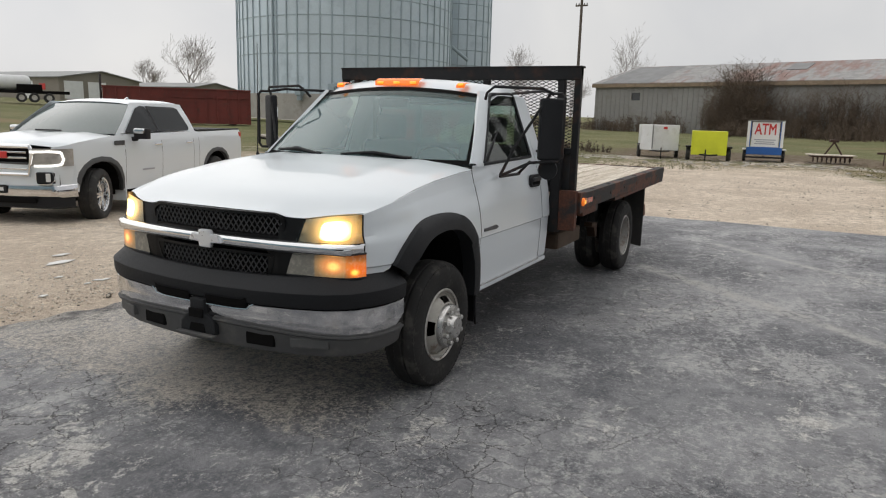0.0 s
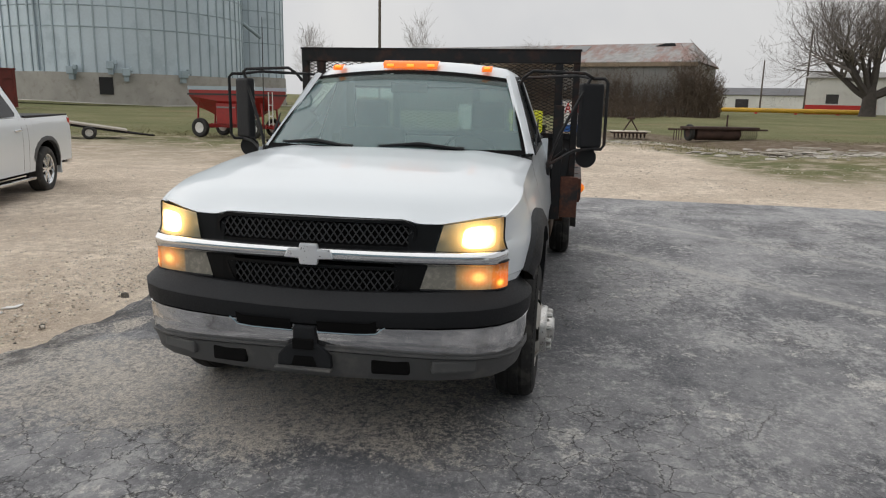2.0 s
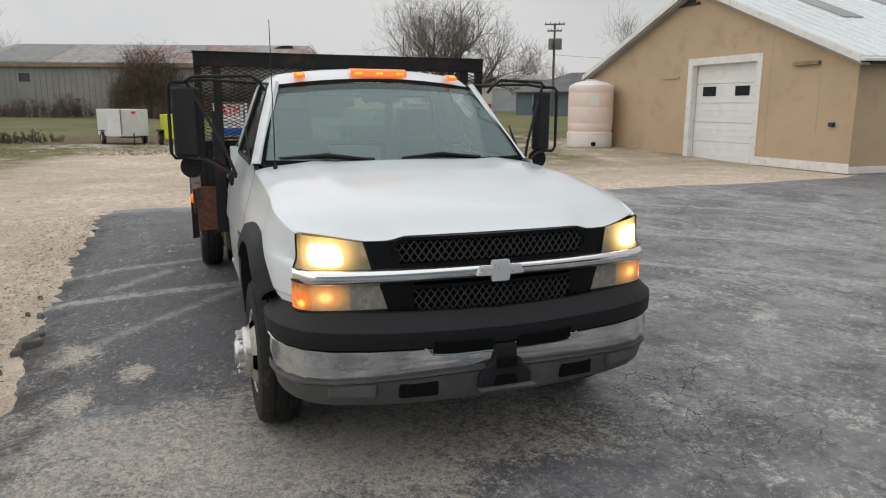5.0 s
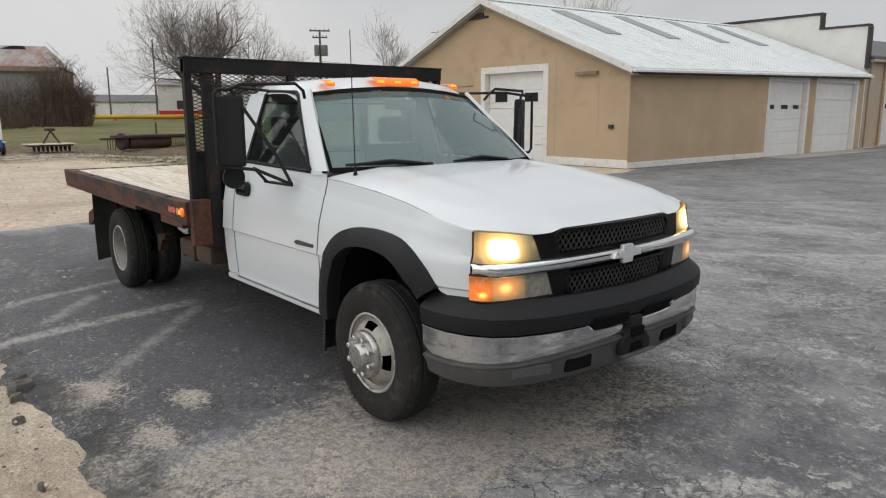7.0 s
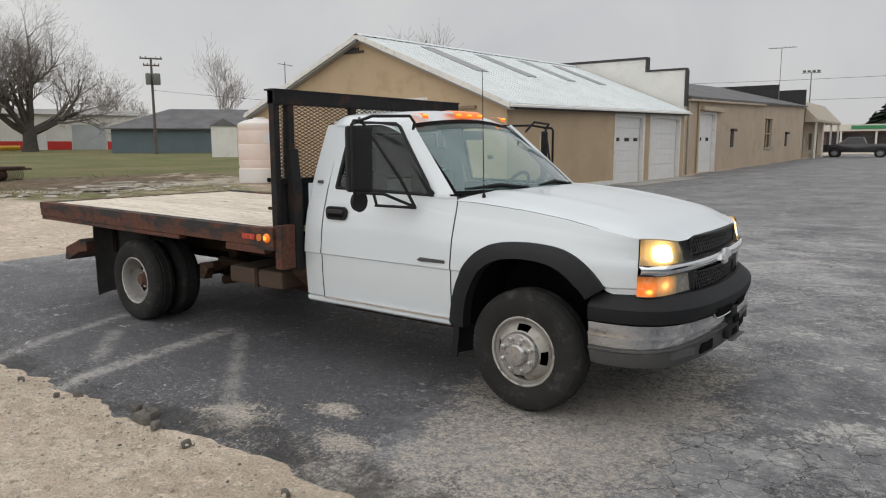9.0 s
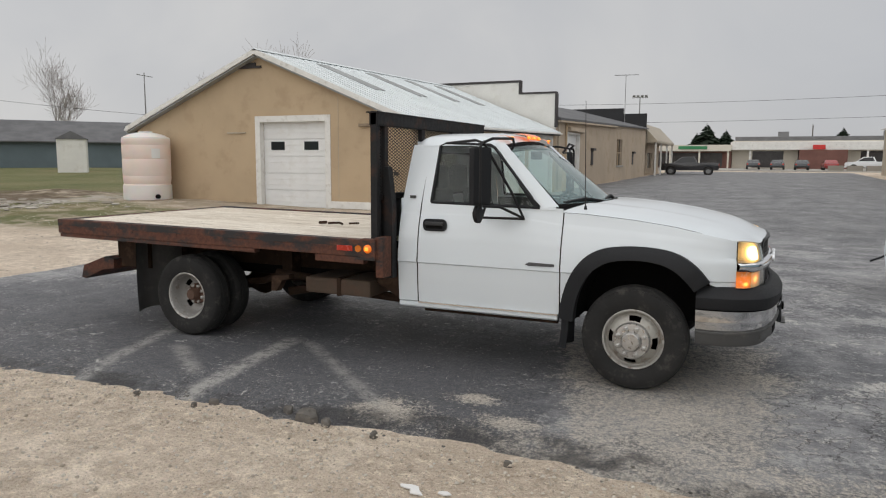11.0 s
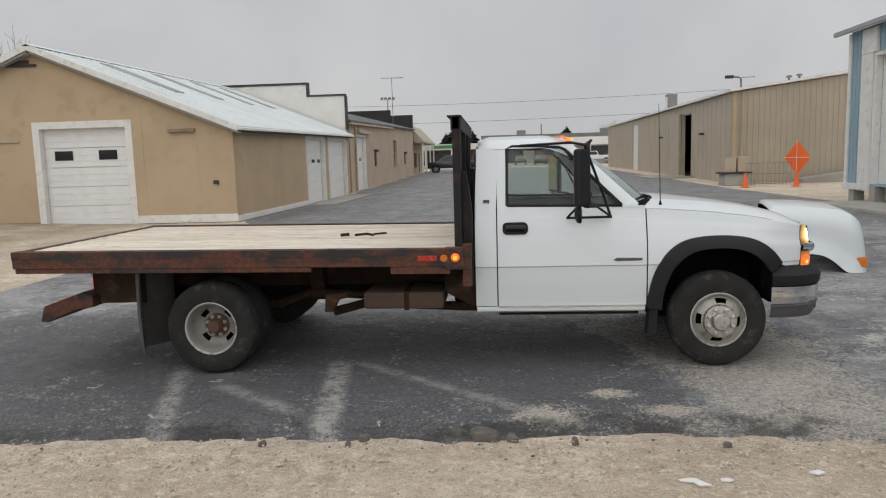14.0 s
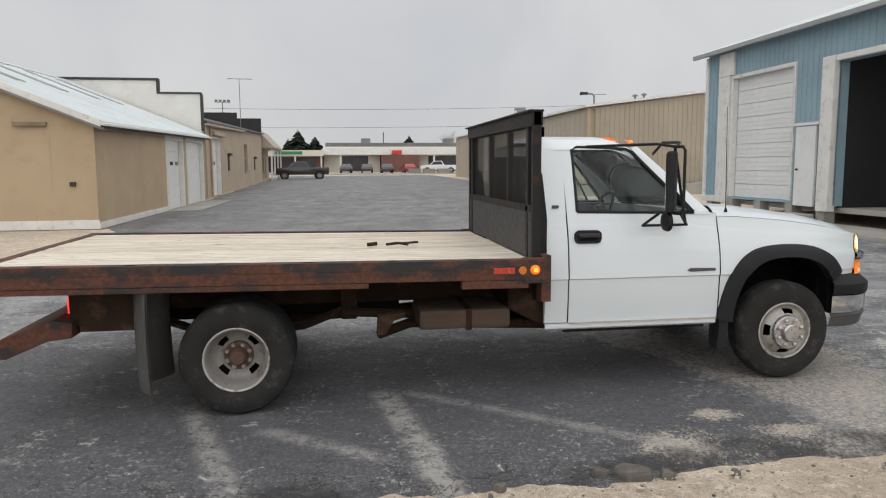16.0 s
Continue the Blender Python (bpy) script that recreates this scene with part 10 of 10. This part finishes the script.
def scatter(name, label, category, material, n, seed, where, sizes, flat=0.6, lift=0.0):
    rnd = random.Random(seed)
    shapes = []
    for i in range(12):
        v, f = pebble(rnd, 1.0, flat)
        shapes.append((v[:15], f))
    g = Geo()
    for i in range(n):
        x, y = where(rnd)
        r = sizes[0] + (sizes[1] - sizes[0]) * rnd.random() ** 2.6
        v, f = shapes[rnd.randrange(12)]
        a = rnd.uniform(0, 6.28)
        c, s = math.cos(a) * r, math.sin(a) * r
        z0 = height(x, y) + lift + r * flat * 0.35
        g.add([(x + c * p[0] - s * p[1], y + s * p[0] + c * p[1], z0 + p[2] * r) for p in v], f)
    me = bpy.data.meshes.new(name)
    me.from_pydata(g.v, [], g.f)
    me.materials.append(material)
    tagged(new(name, me), label, category, "", "stuff")


def stone_mat(name, a, b):
    k = Nodes(name)
    geo = k.t.nodes.new("ShaderNodeNewGeometry").outputs["Random Per Island"]
    col = k.mix(geo, a, b)
    k.set("Base Color", k.mix(k.math("MULTIPLY", k.noise(60, 3), 0.5), col, tuple(c * 0.6 for c in a)))
    k.set("Roughness", 0.92)
    return k.m


STONES = stone_mat("mixed_gravel_stones", (0.40, 0.34, 0.27), (0.74, 0.68, 0.59))
CRUMBS = stone_mat("asphalt_crumbs", (0.07, 0.065, 0.06), (0.26, 0.235, 0.20))
PALE_CHIPS = stone_mat("pale_chips", (0.42, 0.39, 0.34), (0.72, 0.69, 0.64))


RUBBLE_MAT = stone_mat("dusty_broken_concrete", (0.28, 0.245, 0.20), (0.58, 0.545, 0.49))


def loose_ground():
    edge = lambda r: (r.uniform(-8.5, 4.5), -2.50 - abs(r.gauss(0, 0.9)))
    scatter("gravel_stones", "loose grey and tan gravel stones beside the asphalt", "gravel", STONES, 7000, 3, edge, (0.003, 0.015))
    scatter("gravel_chips", "small pale gravel chips over the lot", "gravel", PALE_CHIPS, 3500, 4, lambda r: (r.uniform(-9, 5), r.uniform(-6.2, -2.6)), (0.003, 0.010))
    scatter("asphalt_crumbs", "dark broken crumbs along the asphalt edge", "rubble", CRUMBS, 420, 5, lambda r: (r.uniform(-8.8, 2.5), -2.52 + r.gauss(0, 0.10)), (0.003, 0.014), 0.35)
    scatter("loose_chips", "pale stone chips strewn on the asphalt", "gravel", PALE_CHIPS, 900, 6, lambda r: (r.gauss(0.6, 2.2), max(-2.4, -2.4 + abs(r.gauss(0, 2.4)))), (0.002, 0.007), 0.6, 0.012)
    scatter("lot_stones", "stones strewn over the gravel lot", "gravel", STONES, 4000, 7, lambda r: (r.uniform(-26, -3), r.uniform(-14, -2.8)), (0.005, 0.022))
    scatter("lot_stones", "stones strewn over the gravel lot", "gravel", STONES, 3500, 8, lambda r: (r.uniform(-26, -9.2), r.uniform(-3, 14)), (0.006, 0.028))
    scatter("rubble_heap", "pale broken concrete rubble along the grass edge", "rubble", RUBBLE_MAT, 220, 9, lambda r: (-27 + r.gauss(0, 1.4) - 1.5 * (r.random()), r.uniform(-10, 5)), (0.02, 0.16), 0.3)
    scatter("rubble_heap", "pale broken concrete rubble along the grass edge", "rubble", RUBBLE_MAT, 260, 10, lambda r: (r.gauss(-22.6, 1.3), r.gauss(9.6, 2.0)), (0.04, 0.30), 0.22)
    PAPER = surf("white_litter", (0.75, 0.74, 0.72), 0.8, var=0.05, bump=0)
    for i, (x, y, pts) in enumerate(((-0.73, -3.07, [(-0.09, 0.02), (-0.03, 0.035), (0.01, 0.03), (0.035, -0.01), (0.07, -0.045), (0.0, -0.05), (-0.015, -0.01), (-0.08, 0.0)]), (-0.57, -3.05, [(-0.03, 0.01), (0.01, 0.02), (0.04, 0.0), (0.01, -0.02), (-0.03, -0.012)]),
                                   (-1.04, -4.10, [(-0.16, 0.0), (0.0, 0.06), (0.2, 0.03), (0.1, -0.06), (-0.05, -0.08)]), (-1.3, -4.45, [(-0.1, 0.0), (0.05, 0.04), (0.12, -0.03), (-0.03, -0.05)]), (-0.07, -2.95, [(-0.04, 0.0), (0.02, 0.03), (0.05, 0.0), (0.0, -0.03)]), (-0.6, -3.5, [(-0.04, 0.0), (0.0, 0.03), (0.06, 0.0), (0.0, -0.02)]))):
        ob = part("litter_scrap", Geo().prism(pts, "z", 0.0, 0.008), PAPER, None)
        ob.matrix_basis = pose(x, y, 0.004, 0, 0, 0)
        tagged(ob, "scrap of white litter on the gravel", "litter", "litter scraps")
    for x, y, a, L in ((-31.5, -11.6, 20, 2.4), (-31.9, -12.6, -10, 3.0), (-31.0, -12.0, 60, 1.8), (-30.6, -11.0, 5, 2.6), (-22.6, 8.6, 35, 1.6), (-23.6, 9.5, 80, 1.2), (-21.9, 7.8, 15, 1.4)):
        ob = part("old_board", Geo().box(-L / 2, L / 2, -0.12, 0.12, 0.0, 0.06), WOOD_GREY_LIGHT, None, bevel=0.01)
        ob.matrix_basis = on_ground(x, y, a, 0.03 + 0.02 * (a % 3)) @ pose(0, 0, 0.02, 0, (a % 7) - 3, 0)
        tagged(ob, "weathered board lying at the grass edge", "board", "old boards")


def asphalt_chunks():
    """Flat broken pieces of the slab lying along its edge."""
    rnd = random.Random(77)
    spots = [(-1.85, -2.40, 0.115), (-1.68, -2.45, 0.055), (-2.04, -2.37, 0.050), (-2.62, -2.45, 0.040), (-1.3, -2.50, 0.035)]
    spots += [(rnd.uniform(-8.0, 1.5), -2.52 + rnd.gauss(0, 0.08), rnd.uniform(0.012, 0.030)) for i in range(4)]
    for x, y, r in spots:
        n = rnd.randint(9, 12)
        ring = [(rnd.uniform(0.62, 1.10), 2 * math.pi * (a + rnd.uniform(-0.3, 0.3)) / n) for a in range(n)]
        rows = [[(r * q * k * math.cos(a), 0.72 * r * q * k * math.sin(a), z + 0.07 * r * rnd.uniform(-1, 1)) for q, a in ring] for k, z in ((1.06, -0.03), (1.0, 0.004), (0.86, 0.010 + 0.16 * r), (0.45, 0.012 + 0.20 * r), (0.05, 0.012 + 0.20 * r))]
        ob = part("asphalt_chunk", Geo().loft(rows), CHUNK, None)
        ob.matrix_basis = pose(x, y, height(x, y) - 0.004, rnd.uniform(-7, 7), rnd.uniform(-7, 7), rnd.uniform(0, 360))
        tagged(ob, "broken piece of dark asphalt at the slab edge", "rubble", "asphalt chunks")


CHUNK = surf("broken_asphalt", (0.13, 0.118, 0.105), 0.9, var=0.3, big=8, fine=50, stain=(0.26, 0.22, 0.175), amount=0.5, bump=0.5, each=0.5)


def grass_tufts():
    rnd = random.Random(31)
    g = Geo()
    for i in range(7000):
        y = rnd.uniform(-22, 18)
        x = -23.0 - 2.5 * noise.noise((y * 0.3, 2.0, 0)) - abs(rnd.gauss(0, 6.0))
        if y > 13 and x > -26:
            continue
        z = height(x, y) - 0.02
        for k in range(3):
            a = rnd.uniform(0, 6.28)
            h, w = rnd.uniform(0.02, 0.075), rnd.uniform(0.010, 0.025)
            dx, dy = math.cos(a), math.sin(a)
            bx, by = x + rnd.uniform(-0.1, 0.1), y + rnd.uniform(-0.1, 0.1)
            g.add([(bx - dy * w, by + dx * w, z), (bx + dy * w, by - dx * w, z), (bx + dx * h * 0.5, by + dy * h * 0.5, z + h)], [(0, 1, 2)])
    me = bpy.data.meshes.new("grass_tufts")
    me.from_pydata(g.v, [], g.f)
    me.materials.append(GRASS_BLADE)
    tagged(new("grass_tufts", me), "short worn winter grass tufts along the lot edge", "grass", "", "stuff")


GRASS_BLADE = stone_mat("winter_grass_blades", (0.17, 0.17, 0.08), (0.29, 0.25, 0.13))
loose_ground()
asphalt_chunks()
grass_tufts()
